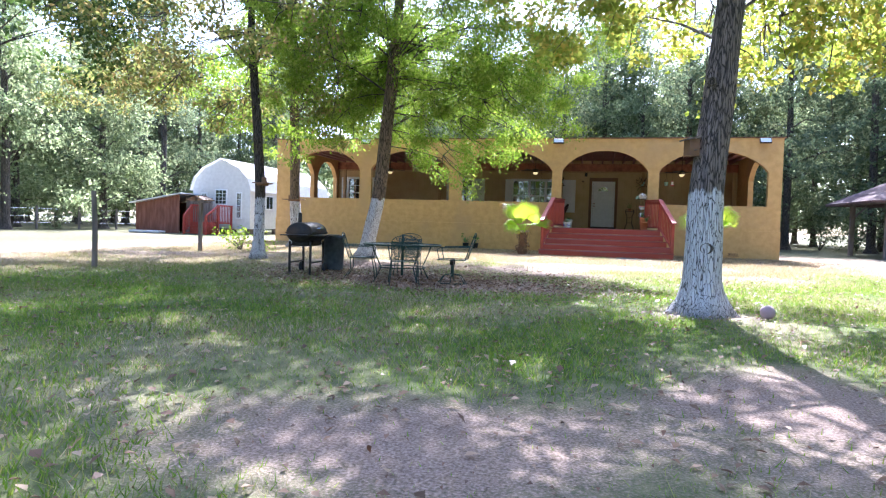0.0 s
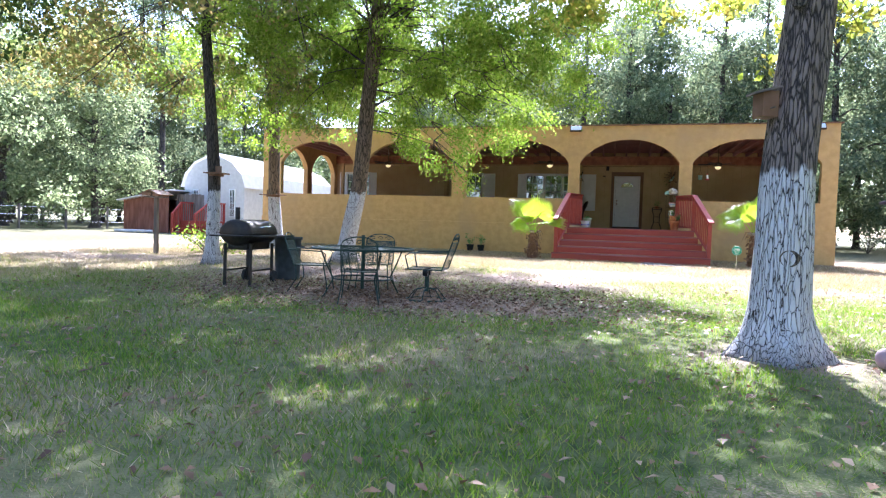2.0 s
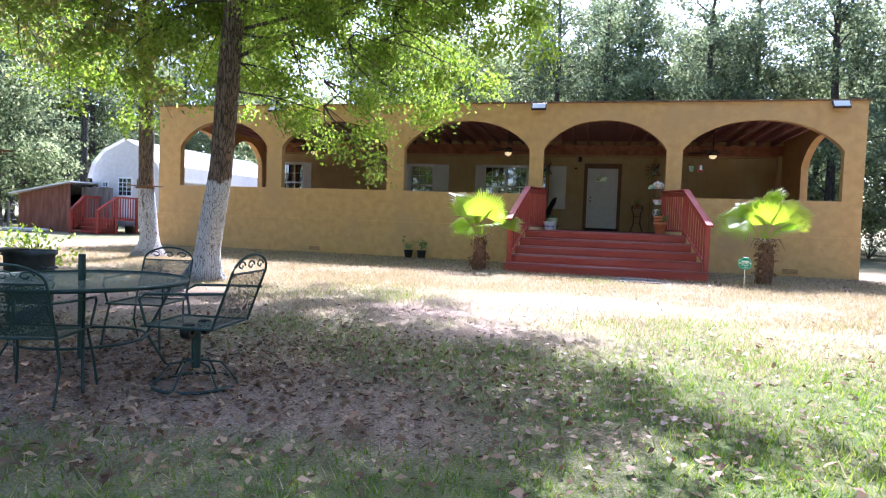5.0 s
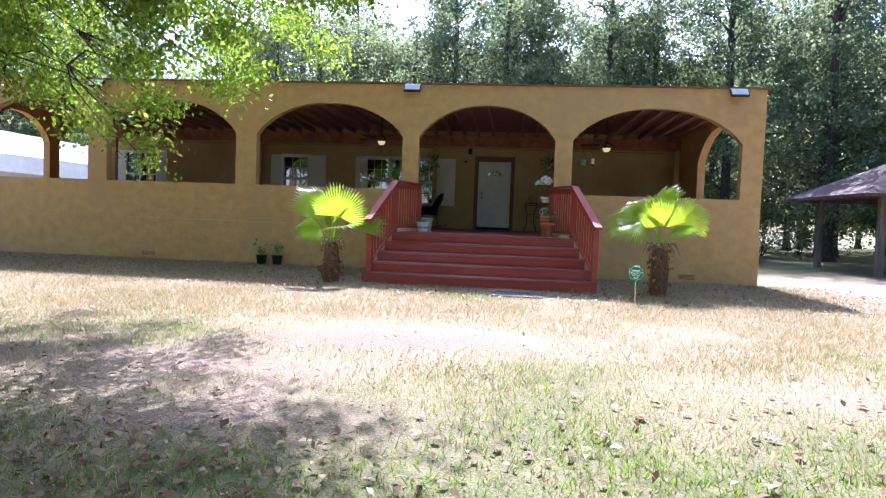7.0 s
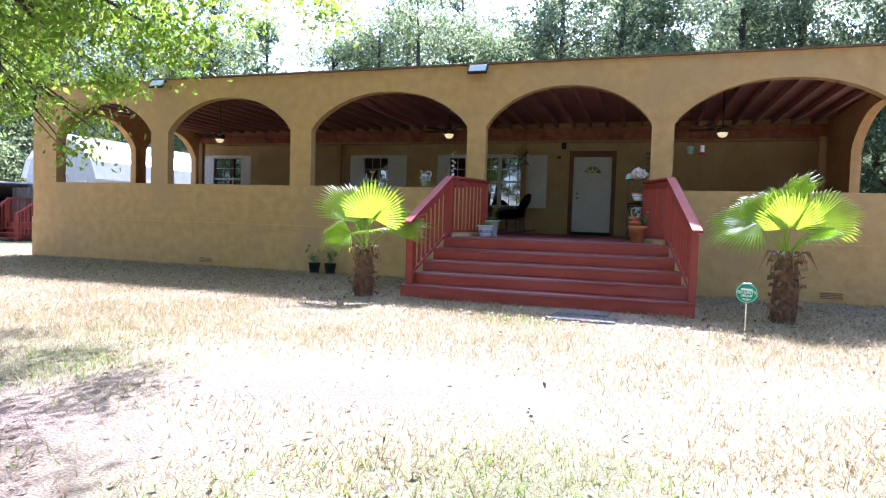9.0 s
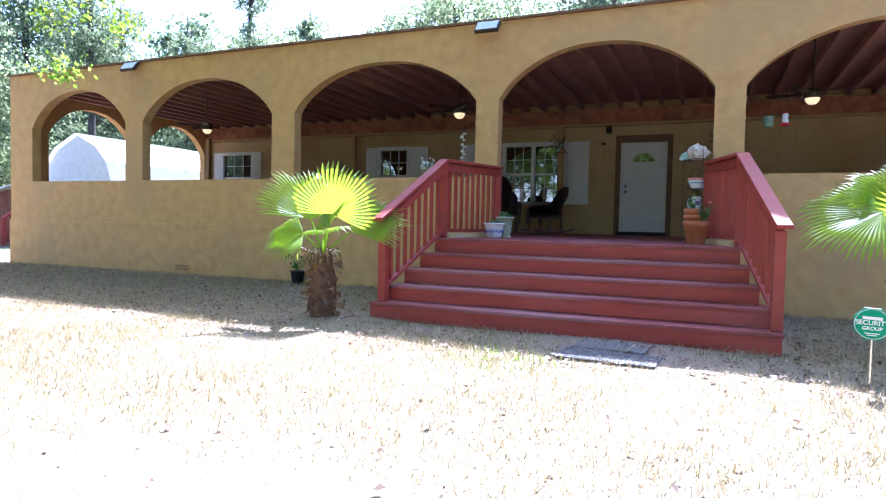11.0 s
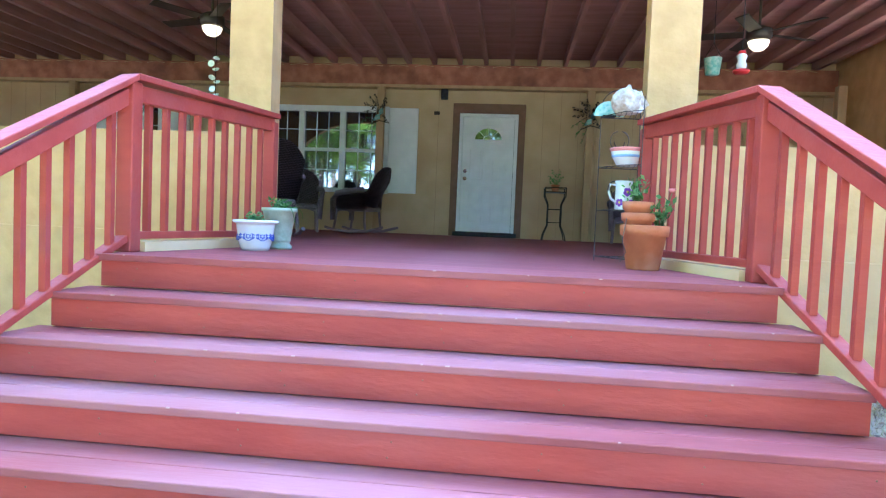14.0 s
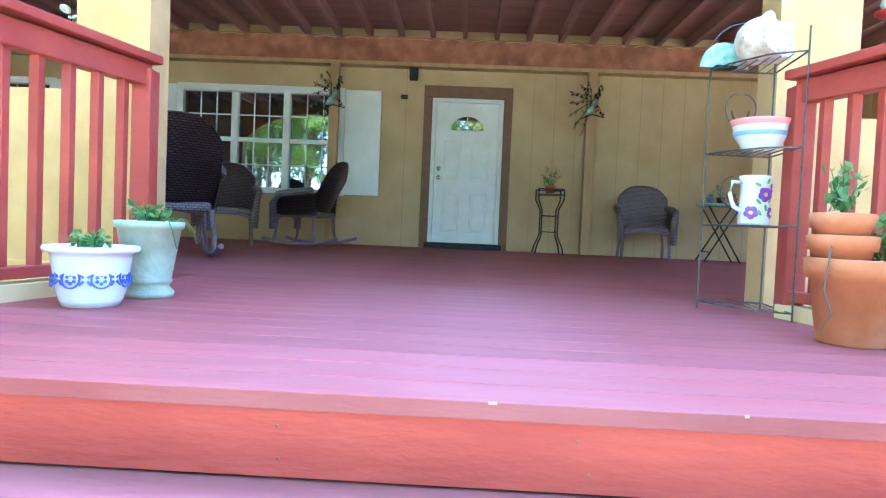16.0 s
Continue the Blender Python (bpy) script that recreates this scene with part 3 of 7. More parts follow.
for px, py in ((3.2, WALL_Y - 0.2), (-0.41, WALL_Y - 0.2), (6.85, 5.1), (-10.9, 5.2), (-6.2, WALL_Y - 0.2)):
    p = thing("porch_post", (px, py, FLOOR), "tan painted square timber porch post", "post", group="porch posts")
    part("shaft", B(-0.065, 0.065, -0.065, 0.065, 0.0, 2.549, bevel=0.01), TIMBER, p)

# ---- front door ----
door = thing("door_1", (1.485, WALL_Y, FLOOR), "closed white six-panel door with a half-round fanlight", "door", kind="structure")
part("casing", B(-0.635, -0.518, -0.02, 0.12, 0.0, 2.33, bevel=0.006), BROWNTRIM, door)
part("casing", B(0.518, 0.635, -0.02, 0.12, 0.0, 2.33, bevel=0.006), BROWNTRIM, door)
part("head_casing", B(-0.635, 0.635, -0.022, 0.12, 2.163, 2.33, bevel=0.006), BROWNTRIM, door)
part("jamb", B(-0.514, -0.454, 0.0, 0.13, 0.08, 2.106, bevel=0.004), WHITE, door)
part("jamb", B(0.454, 0.514, 0.0, 0.13, 0.08, 2.106, bevel=0.004), WHITE, door)
part("head_jamb", B(-0.514, 0.514, 0.0, 0.13, 2.106, 2.16, bevel=0.004), WHITE, door)
part("threshold", B(-0.56, 0.56, -0.10, 0.12, 0.0, 0.075, bevel=0.012), DARKMAT, door, "dark grey threshold step")


def door_leaf():
    bm = B(-0.45, 0.45, 0.045, 0.09, 0.08, 2.102, bevel=0.004)
    for cx in (-0.2, 0.2):
        for z0, z1, w in ((0.24, 0.82, 0.125), (0.99, 1.56, 0.125)):
            for a, b, c, d in ((cx - w, cx + w, z0, z0 + 0.02), (cx - w, cx + w, z1 - 0.02, z1), (cx - w, cx - w + 0.02, z0, z1), (cx + w - 0.02, cx + w, z0, z1)):
                box(bm, a, b, 0.034, 0.046, c, d, bevel=0.005)
            box(bm, cx - w + 0.05, cx + w - 0.05, 0.036, 0.046, z0 + 0.05, z1 - 0.05, bevel=0.005)
    return bm


leaf = part("door_leaf", door_leaf(), WHITE, door)
fan = bmesh.new()
arc = [fan.verts.new((0.235 * math.cos(a), 0.036, 1.71 + 0.2 * math.sin(a))) for a in np.linspace(0, math.pi, 17)]
fan.faces.new(arc[::-1])
part("fanlight", fan, GLASS, leaf)
ribs = bmesh.new()
tube(ribs, [(0.245 * math.cos(a), 0.036, 1.71 + 0.21 * math.sin(a)) for a in np.linspace(0, math.pi, 15)], 0.012, 6)
tube(ribs, [(-0.255, 0.036, 1.705), (0.255, 0.036, 1.705)], 0.012, 6)
for a in (0.25, 0.5, 0.75):
    tube(ribs, [(0.09 * math.cos(a * math.pi), 0.034, 1.71 + 0.07 * math.sin(a * math.pi)), (0.235 * math.cos(a * math.pi), 0.034, 1.71 + 0.2 * math.sin(a * math.pi))], 0.006, 5)
tube(ribs, [(0.09 * math.cos(a), 0.034, 1.71 + 0.07 * math.sin(a)) for a in np.linspace(0, math.pi, 9)], 0.006, 5)
part("fanlight_bars", ribs, WHITE, leaf)
for z, r in ((1.02, 0.03), (1.15, 0.026)):
    part("door_knob" if z < 1.1 else "deadbolt", lathe([(0.034, 0), (0.034, 0.008), (0.014, 0.012), (0.014, 0.03), (r, 0.04), (r, 0.055), (0, 0.064)], 16, Matrix.Translation((-0.39, 0.045, z)) @ Matrix.Rotation(radians(90), 4, "X")), CHROME, leaf, "polished steel lock")


# ---- windows ----
def window(name, x0, x1, z0, z1, cols, shut_l, shut_r, label):
    """A white double-hung window with glazing bars, cols sashes wide, between flat white shutters."""
    w = thing(name, ((x0 + x1) / 2, WALL_Y, (z0 + z1) / 2), label, "window", kind="structure")
    hw, hz = (x1 - x0) / 2, (z1 - z0) / 2
    f = bmesh.new()
    box(f, -hw - 0.09, hw + 0.09, -0.035, 0.10, hz, hz + 0.1, bevel=0.006)
    box(f, -hw - 0.09, -hw, -0.035, 0.10, -hz, hz, bevel=0.006)
    box(f, hw, hw + 0.09, -0.035, 0.10, -hz, hz, bevel=0.006)
    part("window_frame", f, WHITE, w)
    part("window_sill", B(-hw - 0.11, hw + 0.11, -0.07, 0.10, -hz - 0.08, -hz, bevel=0.008), WHITE, w)
    cw = 2 * hw / cols
    for c in range(cols):
        a, b = -hw + c * cw, -hw + (c + 1) * cw
        if c:
            part("mullion", B(a - 0.05, a + 0.05, -0.02, 0.10, -hz, hz, bevel=0.005), WHITE, w)
        a, b = a + (0.05 if c else 0), b - (0.05 if c < cols - 1 else 0)
        part("pane", B(a, b, 0.050, 0.056, -hz, hz), GLASS, w)
        part("glazing_bar", B(a, b, 0.01, 0.045, -0.03, 0.03), WHITE, w)
        for kx in (1, 2):
            u = a + (b - a) * kx / 3
            part("glazing_bar", B(u - 0.008, u + 0.008, 0.034, 0.046, 0.03, hz), WHITE, w)
            part("glazing_bar", B(u - 0.008, u + 0.008, 0.034, 0.046, -hz, -0.03), WHITE, w)
        for s in (0.03, -hz):
            zz = s + (hz - 0.03) * 0.5
            part("glazing_bar", B(a, b, 0.035, 0.045, zz - 0.008, zz + 0.008), WHITE, w)
    for s, sh in ((-1, shut_l), (1, shut_r)):
        if sh:
            b0 = hw + 0.095
            bm = B(min(s * b0, s * (b0 + sh)), max(s * b0, s * (b0 + sh)), -0.03, -0.003, -hz - 0.06, hz + 0.08, bevel=0.004)
            part("shutter", bm, WHITE, w, "flat white shutter")
    return w


window("window_1", -11.0, -9.93, 1.66, 3.05, 1, 0.28, 0.28, "white single window with flat shutters on the porch")
window("window_2", -5.45, -4.65, 1.66, 3.05, 1, 0.36, 0.52, "white single window with broad flat shutters")
window("window_3", -2.66, -0.38, 1.68, 3.05, 3, 0.28, 0.52, "white triple window with gridded panes reflecting trees")

# ---- lamps on the porch and floods on the parapet ----
for lx, ly, lz in ((4.27, 1.4, 3.02), (-1.18, 1.1, 3.02), (-7.28, 1.4, 3.02)):
    c = thing("ceiling_fan_light", (lx, ly, lz), "porch ceiling fan with a lit frosted glass bowl", "ceiling fan", group="porch fan lights")
    part("bowl", lathe([(0, -0.07), (0.05, -0.06), (0.085, -0.025), (0.1, 0.02), (0.096, 0.024), (0, 0.024)], 24), LAMP, c, "lit frosted glass bowl", True)
    part("motor", lathe([(0, 0.026), (0.09, 0.026), (0.12, 0.06), (0.12, 0.13), (0.05, 0.17), (0, 0.17)], 24), FIXTURE, c, "", True)
    part("rod", T([(0, 0, 0.16), (0, 0, 1.0)], 0.013), FIXTURE, c)
    for a in range(5):
        m = Matrix.Rotation(radians(72 * a + 20), 4, "Z") @ Matrix.Translation((0, 0, 0.1)) @ Matrix.Rotation(radians(12), 4, "X")
        part("blade", B(0.14, 0.62, -0.06, 0.06, -0.004, 0.004, m=m, bevel=0.003), FIXTURE, c)
for fx in (6.74, -0.25, -7.8):
    f = thing("flood_light", (fx, 0, 4.1), "slim black and white floodlight fixed at the parapet", "floodlight", group="parapet floodlights")
    tilt = Matrix.Translation((0, -0.15, -0.01)) @ Matrix.Rotation(radians(-38), 4, "X")
    part("housing", B(-0.19, 0.19, -0.03, 0.03, -0.11, 0.11, m=tilt, bevel=0.012), FIXTURE, f, "black metal housing")
    part("lens", B(-0.165, 0.165, -0.036, -0.029, -0.085, 0.085, m=tilt), WHITE, f, "pale lens panel")
    part("bracket", B(-0.03, 0.03, -0.13, 0.0, -0.03, 0.03, bevel=0.006), FIXTURE, f)

# ---- stairs, deck and rails ----
STEP_Y, TREAD, RISER = -1.845, 0.273, FLOOR / 5
XL = [-0.29 - 0.08 * i for i in range(5)]
XR = [3.27 + 0.08 * i for i in range(5)]
stairs = thing("entrance_stairs", (0, 0, 0), "broad red painted timber stairs with five worn steps", "stairs", kind="structure")
for i in range(1, 5):
    z = FLOOR - i * RISER
    yb, yf = STEP_Y - (i - 1) * TREAD, STEP_Y - i * TREAD
    part("riser", B(XL[i], XR[i], yf, yf + 0.03, z - RISER + 0.005 if i < 4 else -0.12, z - 0.038), RED, stairs)
    part("tread", B(XL[i] - 0.01, XR[i] + 0.01, yf - 0.02, yf + 0.128, z - 0.036, z, bevel=0.006), DECKRED, stairs)
    part("tread", B(XL[i] - 0.01, XR[i] + 0.01, yf + 0.134, yb + 0.028, z - 0.036, z - 0.002, bevel=0.006), DECKRED, stairs)
    part("stringer", B(XL[i], XL[i] + 0.04, yf + 0.03, STEP_Y, z - RISER - 0.02, z - 0.038), RED, stairs)
    part("stringer", B(XR[i] - 0.04, XR[i], yf + 0.03, STEP_Y, z - RISER - 0.02, z - 0.038), RED, stairs)
part("riser", B(XL[0], XR[0], STEP_Y + 0.0, STEP_Y + 0.03, FLOOR - RISER + 0.005, FLOOR - 0.038), RED, stairs)
CHIP = surface("bare worn timber", (0.40, 0.25, 0.21), (0.50, 0.34, 0.29), 40, 0.9, bump=0.2)
chance = random.Random(17)
for i in range(5):
    y = STEP_Y - i * TREAD
    z = FLOOR - i * RISER
    for k in range(5):
        x, w = chance.uniform(XL[i] + 0.05, XR[i] - 0.05), chance.uniform(0.003, 0.01)
        part("worn_chip", B(x - w, x + w, y - 0.0215, y - 0.0155, z - 0.004, z + 0.0006), CHIP, stairs)
    for x in np.arange(XL[i] + 0.2, XR[i] - 0.1, 0.61):
        for dz in (0.075, 0.14):
            part("nail_head", lathe([(0, -0.002), (0.004, -0.002), (0.004, 0.0015), (0, 0.002)], 8, Matrix.Translation((x + chance.uniform(-0.02, 0.02), y, z - dz)) @ Matrix.Rotation(radians(90), 4, "X")), CAP, stairs)
tagged(part("porch_base", B(-0.27, 3.25, STEP_Y + 0.04, 0.0, -0.1, FLOOR - 0.045), STUCCO_PALE), "pale stucco base under the landing", "base", kind="structure")
tagged(part("porch_slab", B(X0 + 0.33, X1 - 0.33, THICK + 0.002, WALL_Y - 0.002, -0.05, FLOOR - 0.045), STUCCO), "porch floor slab", "base", kind="structure")


def rail(side):
    """One balustrade: a splayed landing rail from the column to the newel, and a raking rail down the stairs."""
    s = -1 if side == "l" else 1
    inner = Vector((0.0, -0.2, 0)) if s < 0 else Vector((2.91, -0.33, 0))
    newel = Vector((-0.285, -1.62, 0)) if s < 0 else Vector((3.262, -1.6, 0))
    foot = Vector((-0.52, -2.80, 0)) if s < 0 else Vector((3.55, -2.80, 0))
    r = thing("stair_railing", (0, 0, 0), "red painted timber stair railing with square balusters", "railing", group="stair railings")

    def bar(name, a, b, z0a, z0b, h, w, label=""):
        """A straight rail from a to b, whose underside is at z0a and z0b."""
        d = (b - a)
        n = Vector((-d.y, d.x, 0)).normalized() * w / 2
        bm = bmesh.new()
        vs = [bm.verts.new((p.x + q.x, p.y + q.y, z)) for p, z0 in ((a, z0a), (b, z0b)) for q, z in ((n, z0), (-n, z0), (-n, z0 + h), (n, z0 + h))]
        for f in ((0, 1, 2, 3), (7, 6, 5, 4), (0, 4, 5, 1), (1, 5, 6, 2), (2, 6, 7, 3), (3, 7, 4, 0)):
            bm.faces.new([vs[i] for i in f])
        bmesh.ops.recalc_face_normals(bm, faces=bm.faces)
        bmesh.ops.bevel(bm, geom=bm.edges[:], offset=0.006, segments=2, affect="EDGES", profile=0.5)
        return part(name, bm, RED, r, label)

    def post(name, p, z0, z1, w=0.1):
        return part(name, B(p.x - w / 2, p.x + w / 2, p.y - w / 2, p.y + w / 2, z0, z1, bevel=0.008), RED, r)

    post("newel_post", newel, FLOOR, 1.90)
    post("newel_post", foot, RISER, 1.10)
    post("newel_post", inner, FLOOR, 1.90, 0.09)
    e = (foot - newel).normalized() * 0.12
    bar("top_rail", inner, newel, 1.825, 1.785, 0.10, 0.07)
    bar("cap", inner - (newel - inner).normalized() * 0.03, newel, 1.928, 1.907, 0.04, 0.14)
    bar("top_rail", newel, foot, 1.78, 1.03, 0.10, 0.07)
    bar("cap", newel, foot + e, 1.905, 1.14 - 0.03, 0.04, 0.14)
    bar("bottom_rail", inner, newel, 0.985, 0.985, 0.045, 0.08)
    bar("bottom_rail", newel, foot, 0.99, 0.32, 0.045, 0.08)
    for a, b, za, zb, ta, tb, n in ((inner, newel, 1.03, 1.03, 1.825, 1.785, 9), (newel, foot, 1.035, 0.365, 1.79, 1.04, 8)):
        for i in range(n):
            f = (i + 1) / (n + 1)
            p = a.lerp(b, f)
            bm = B(p.x - 0.019, p.x + 0.019, p.y - 0.019, p.y + 0.019, za + (zb - za) * f - 0.01, ta + (tb - ta) * f + 0.01, bevel=0.003)
            part("baluster", bm, RED, r)
    c = (newel - inner)
    n = Vector((-c.y, c.x, 0)).normalized() * 0.07
    bm = bmesh.new()
    vs = [bm.verts.new((p.x + q.x, p.y + q.y, z)) for p in (inner, newel - c.normalized() * 0.06) for q, z in ((n, FLOOR + 0.001), (-n, FLOOR + 0.001), (-n, FLOOR + 0.06), (n, FLOOR + 0.06))]
    for f in ((0, 1, 2, 3), (7, 6, 5, 4), (0, 4, 5, 1), (1, 5, 6, 2), (2, 6, 7, 3), (3, 7, 4, 0)):
        bm.faces.new([vs[i] for i in f])
    bmesh.ops.recalc_face_normals(bm, faces=bm.faces)
    tagged(part("deck_curb", bm, STUCCO_PALE), "low pale stucco kerb under the railing", "kerb", kind="structure")


rail("l")
rail("r")
# ---- trees ----
def trunk_mesh(pts, radii, seg=20, rough=0.06, seed=1):
    """A trunk whose rings are uneven, with a flared foot."""
    bm = bmesh.new()
    path, rad = [], []
    n = 26
    for i in range(n + 1):
        u = i / n * (len(pts) - 1)
        k = min(int(u), len(pts) - 2)
        f = u - k
        path.append(Vector(pts[k]).lerp(Vector(pts[k + 1]), f))
        rad.append(radii[k] * (1 - f) + radii[k + 1] * f)
    tube(bm, path, rad, seg)
    for v in bm.verts:
        c = min(path, key=lambda q: abs(q.z - v.co.z))
        d = Vector((v.co.x - c.x, v.co.y - c.y, 0))
        a = math.atan2(d.y, d.x)
        k = 1 + rough * noise.noise((math.cos(a) * 2 + seed, math.sin(a) * 2, v.co.z * 0.9)) * 2
        low = max(0.0, 1 - v.co.z / 0.5)
        k += low * low * (0.35 + 0.4 * max(0.0, math.sin(a * 5 + seed)))
        v.co.x, v.co.y = c.x + d.x * k, c.y + d.y * k
    return bm


def tree(name, at, pts, radii, clumps, per, leaf_size, leaf_mat, bark, label, seed, droop=0.0, flat=0.7, category="tree"):
    g = np.random.default_rng(seed)
    t = thing(name, at, label, category)
    part("trunk", trunk_mesh(pts, radii, seed=seed), bark, t, "", True)
    twigs = bmesh.new()
    P = [Vector(p) for p in pts]
    for x, y, z, r in clumps:
        c = Vector((x, y, z))
        reach = math.hypot(x - P[2].x, y - P[2].y)
        want = z - 0.35 * reach if z > 5.2 else z + 0.9
        best = min((p.lerp(q, f) for p, q in zip(P[1:], P[2:]) for f in (0, 0.2, 0.4, 0.6, 0.8, 1)), key=lambda q: abs(q.z - want))
        mid = best.lerp(c, 0.55) + Vector((g.normal() * 0.15, g.normal() * 0.15, 0.2 + 0.12 * r))
        part("limb", T([best, best.lerp(mid, 0.5) + Vector((0, 0, 0.06)), mid, c], [0.017, 0.012, 0.008, 0.003] if z < 5.2 else [0.024 + 0.006 * r, 0.017, 0.011, 0.005], 6), FOREST_BARK, t)
        for _ in range(4):
            e = c + Vector(g.normal(size=3)) * r * 0.6
            tube(twigs, [mid.lerp(c, 0.5), mid.lerp(e, 0.6), e], [0.016, 0.01, 0.004], 4)
    part("twig_work", twigs, FOREST_BARK, t)["kind"] = "stuff"
    v, f = leaf_arrays(open_canopy(crown_points(clumps, per, g, flat), at, g), leaf_size, g, droop)
    array_mesh("crown", v, f, leaf_mat, t)
    return t


def clump_ring(g, n, radius, z0, z1, r0, r1, cx=0.0, cy=0.0, squash=1.0):
    out = []
    for i in range(n):
        a = g.uniform(0, 2 * math.pi)
        q = radius * math.sqrt(g.uniform(0.05, 1))
        out.append((cx + q * math.cos(a), cy + q * math.sin(a) * squash, g.uniform(z0, z1), g.uniform(r0, r1)))
    return out


g = np.random.default_rng(11)
# the large oak beside the path
oz = float(ground_z(0, -15.2))
# clumps are left out where their shade would cover a sunny patch
oak = tree("oak_tree", (2.54, -14.76, oz), [(0, 0, -0.1), (-0.0, 0, 0.5), (0.02, 0, 1.5), (0.1, 0.05, 2.6), (0.24, 0.1, 4.2), (0.3, 0.15, 6.0), (0.25, 0.2, 8.5)], [0.29, 0.25, 0.213, 0.197, 0.18, 0.15, 0.06],
           [q for q in clump_ring(g, 30, 3.9, 5.0, 9.0, 0.8, 1.3, -0.4, 0.6) if not (-0.9 < q[0] < 2.0 and -6.0 < q[1] - q[2] / 1.06 < -2.6)] + [(1.6, 2.2, 4.0, 0.7), (2.2, 1.8, 4.6, 0.9), (-1.2, 1.5, 4.9, 0.8), (0.9, 3.2, 3.9, 0.6), (3.2, 1.0, 4.4, 0.8), (-2.0, 2.6, 4.6, 0.8), (2.8, 3.4, 4.4, 0.9), (-2.6, 5.0, 5.2, 0.9), (-1.0, 5.5, 5.4, 0.9), (0.8, 5.8, 5.2, 0.8), (3.6, 5.5, 5.2, 1.0), (4.8, 3.6, 4.9, 0.9), (-0.4, 3.6, 4.8, 0.7), (1.9, 5.0, 4.6, 0.6)],
           800, 0.14, OAK_LEAF, OAK_BARK, "tall oak with a lime-washed lower trunk on the lawn", 3, 0.3)
dark = tree("slender_tree", (-7.04, -9.53, float(ground_z(0, -9.53))), [(0, 0, -0.1), (0.03, 0, 0.6), (0.05, 0, 1.7), (-0.05, 0, 3.2), (-0.28, 0, 5.6), (-0.3, 0.1, 9.0)], [0.16, 0.135, 0.12, 0.11, 0.09, 0.04],
            clump_ring(g, 22, 3.6, 4.6, 8.5, 0.8, 1.2, -0.4) + [(-1.6, 0.6, 3.7, 0.6), (1.4, 0.6, 4.0, 0.6), (-2.6, -0.6, 4.2, 0.8), (-0.9, 1.5, 4.3, 0.8), (0.7, 1.8, 3.9, 0.7), (-3.6, 0.5, 4.6, 0.9), (-1.8, 2.4, 4.1, 0.7), (-4.4, 1.5, 4.9, 0.9), (-5.5, 0.5, 4.6, 0.9), (-6.4, 2.0, 4.9, 1.0)], 800, 0.12, BROWN_LEAF, DARK_BARK, "slender dark-barked tree, lime-washed at its foot", 5, 0.4)
treeb = tree("shade_tree", (-8.7, -4.15, 0.0), [(0, 0, -0.1), (0, 0, 0.5), (-0.1, 0, 1.6), (-0.12, 0, 3.2), (-0.25, 0, 6.5), (-0.2, 0, 9.5)], [0.26, 0.2, 0.17, 0.16, 0.13, 0.05],
             clump_ring(g, 24, 3.6, 4.6, 9.0, 0.9, 1.3) + [(1.8, -1.0, 3.9, 0.8), (0.9, -1.6, 3.6, 0.7), (-1.5, -1, 4.2, 0.8), (-0.6, -1.4, 3.7, 0.6), (1.4, 0.4, 4.4, 0.8), (-2.4, 0.2, 4.4, 0.9), (2.6, -0.8, 4.6, 0.8), (-0.9, 1.0, 3.9, 0.7), (0.2, -1.0, 3.1, 0.45)], 1000, 0.11, ELM_LEAF, BROWN_BARK, "straight shade tree with lime wash beside the house corner", 6, 0.6)
ELM_CLUMPS = clump_ring(g, 34, 4.0, 4.4, 9.5, 0.8, 1.3, 1.6, -0.3) + [(3.0, -0.4, 3.7, 0.8), (3.9, 0.2, 3.9, 0.8), (2.4, 0.5, 2.9, 0.55), (2.6, -0.2, 2.4, 0.35), (3.5, 0.4, 2.9, 0.5), (1.8, -0.6, 3.4, 0.6), (4.4, -0.8, 4.3, 0.8), (4.9, 0.6, 4.6, 0.7), (0.6, -1.2, 3.9, 0.7), (1.5, 0.2, 2.6, 0.4), (-0.4, -0.9, 3.6, 0.6), (2.2, -1.0, 4.0, 0.8), (1.2, 0.9, 3.7, 0.7), (2.9, 0.9, 4.4, 0.9), (0.0, 0.6, 4.2, 0.8), (-1.4, 0.3, 4.4, 0.8), (2.1, 0.3, 2.2, 0.3), (3.0, 0.1, 2.0, 0.28), (3.3, -0.4, 3.3, 0.5), (5.4, -0.2, 5.0, 0.9), (6.0, 0.8, 5.6, 0.9), (4.6, 1.2, 5.2, 0.9), (1.0, -0.9, 3.1, 0.5), (0.3, -0.2, 4.9, 0.9), (1.4, -0.7, 4.8, 0.9), (2.4, 0.2, 4.9, 0.9), (3.4, 0.6, 4.9, 0.9), (-1.0, -0.6, 5.2, 0.9), (-2.0, 0.2, 5.4, 0.9), (4.0, -0.3, 4.9, 0.9), (1.9, 0.9, 4.3, 0.7), (2.9, -0.8, 4.5, 0.8), (3.7, -0.2, 3.4, 0.5), (2.6, 0.4, 3.4, 0.5), (0.1, -0.9, 4.5, 0.8), (4.6, 0.1, 3.9, 0.5), (2.7, 3.6, 5.4, 0.8), (3.5, 3.9, 5.6, 0.8), (2.2, 3.2, 5.2, 0.7), (1.6, 3.6, 5.6, 0.8)]


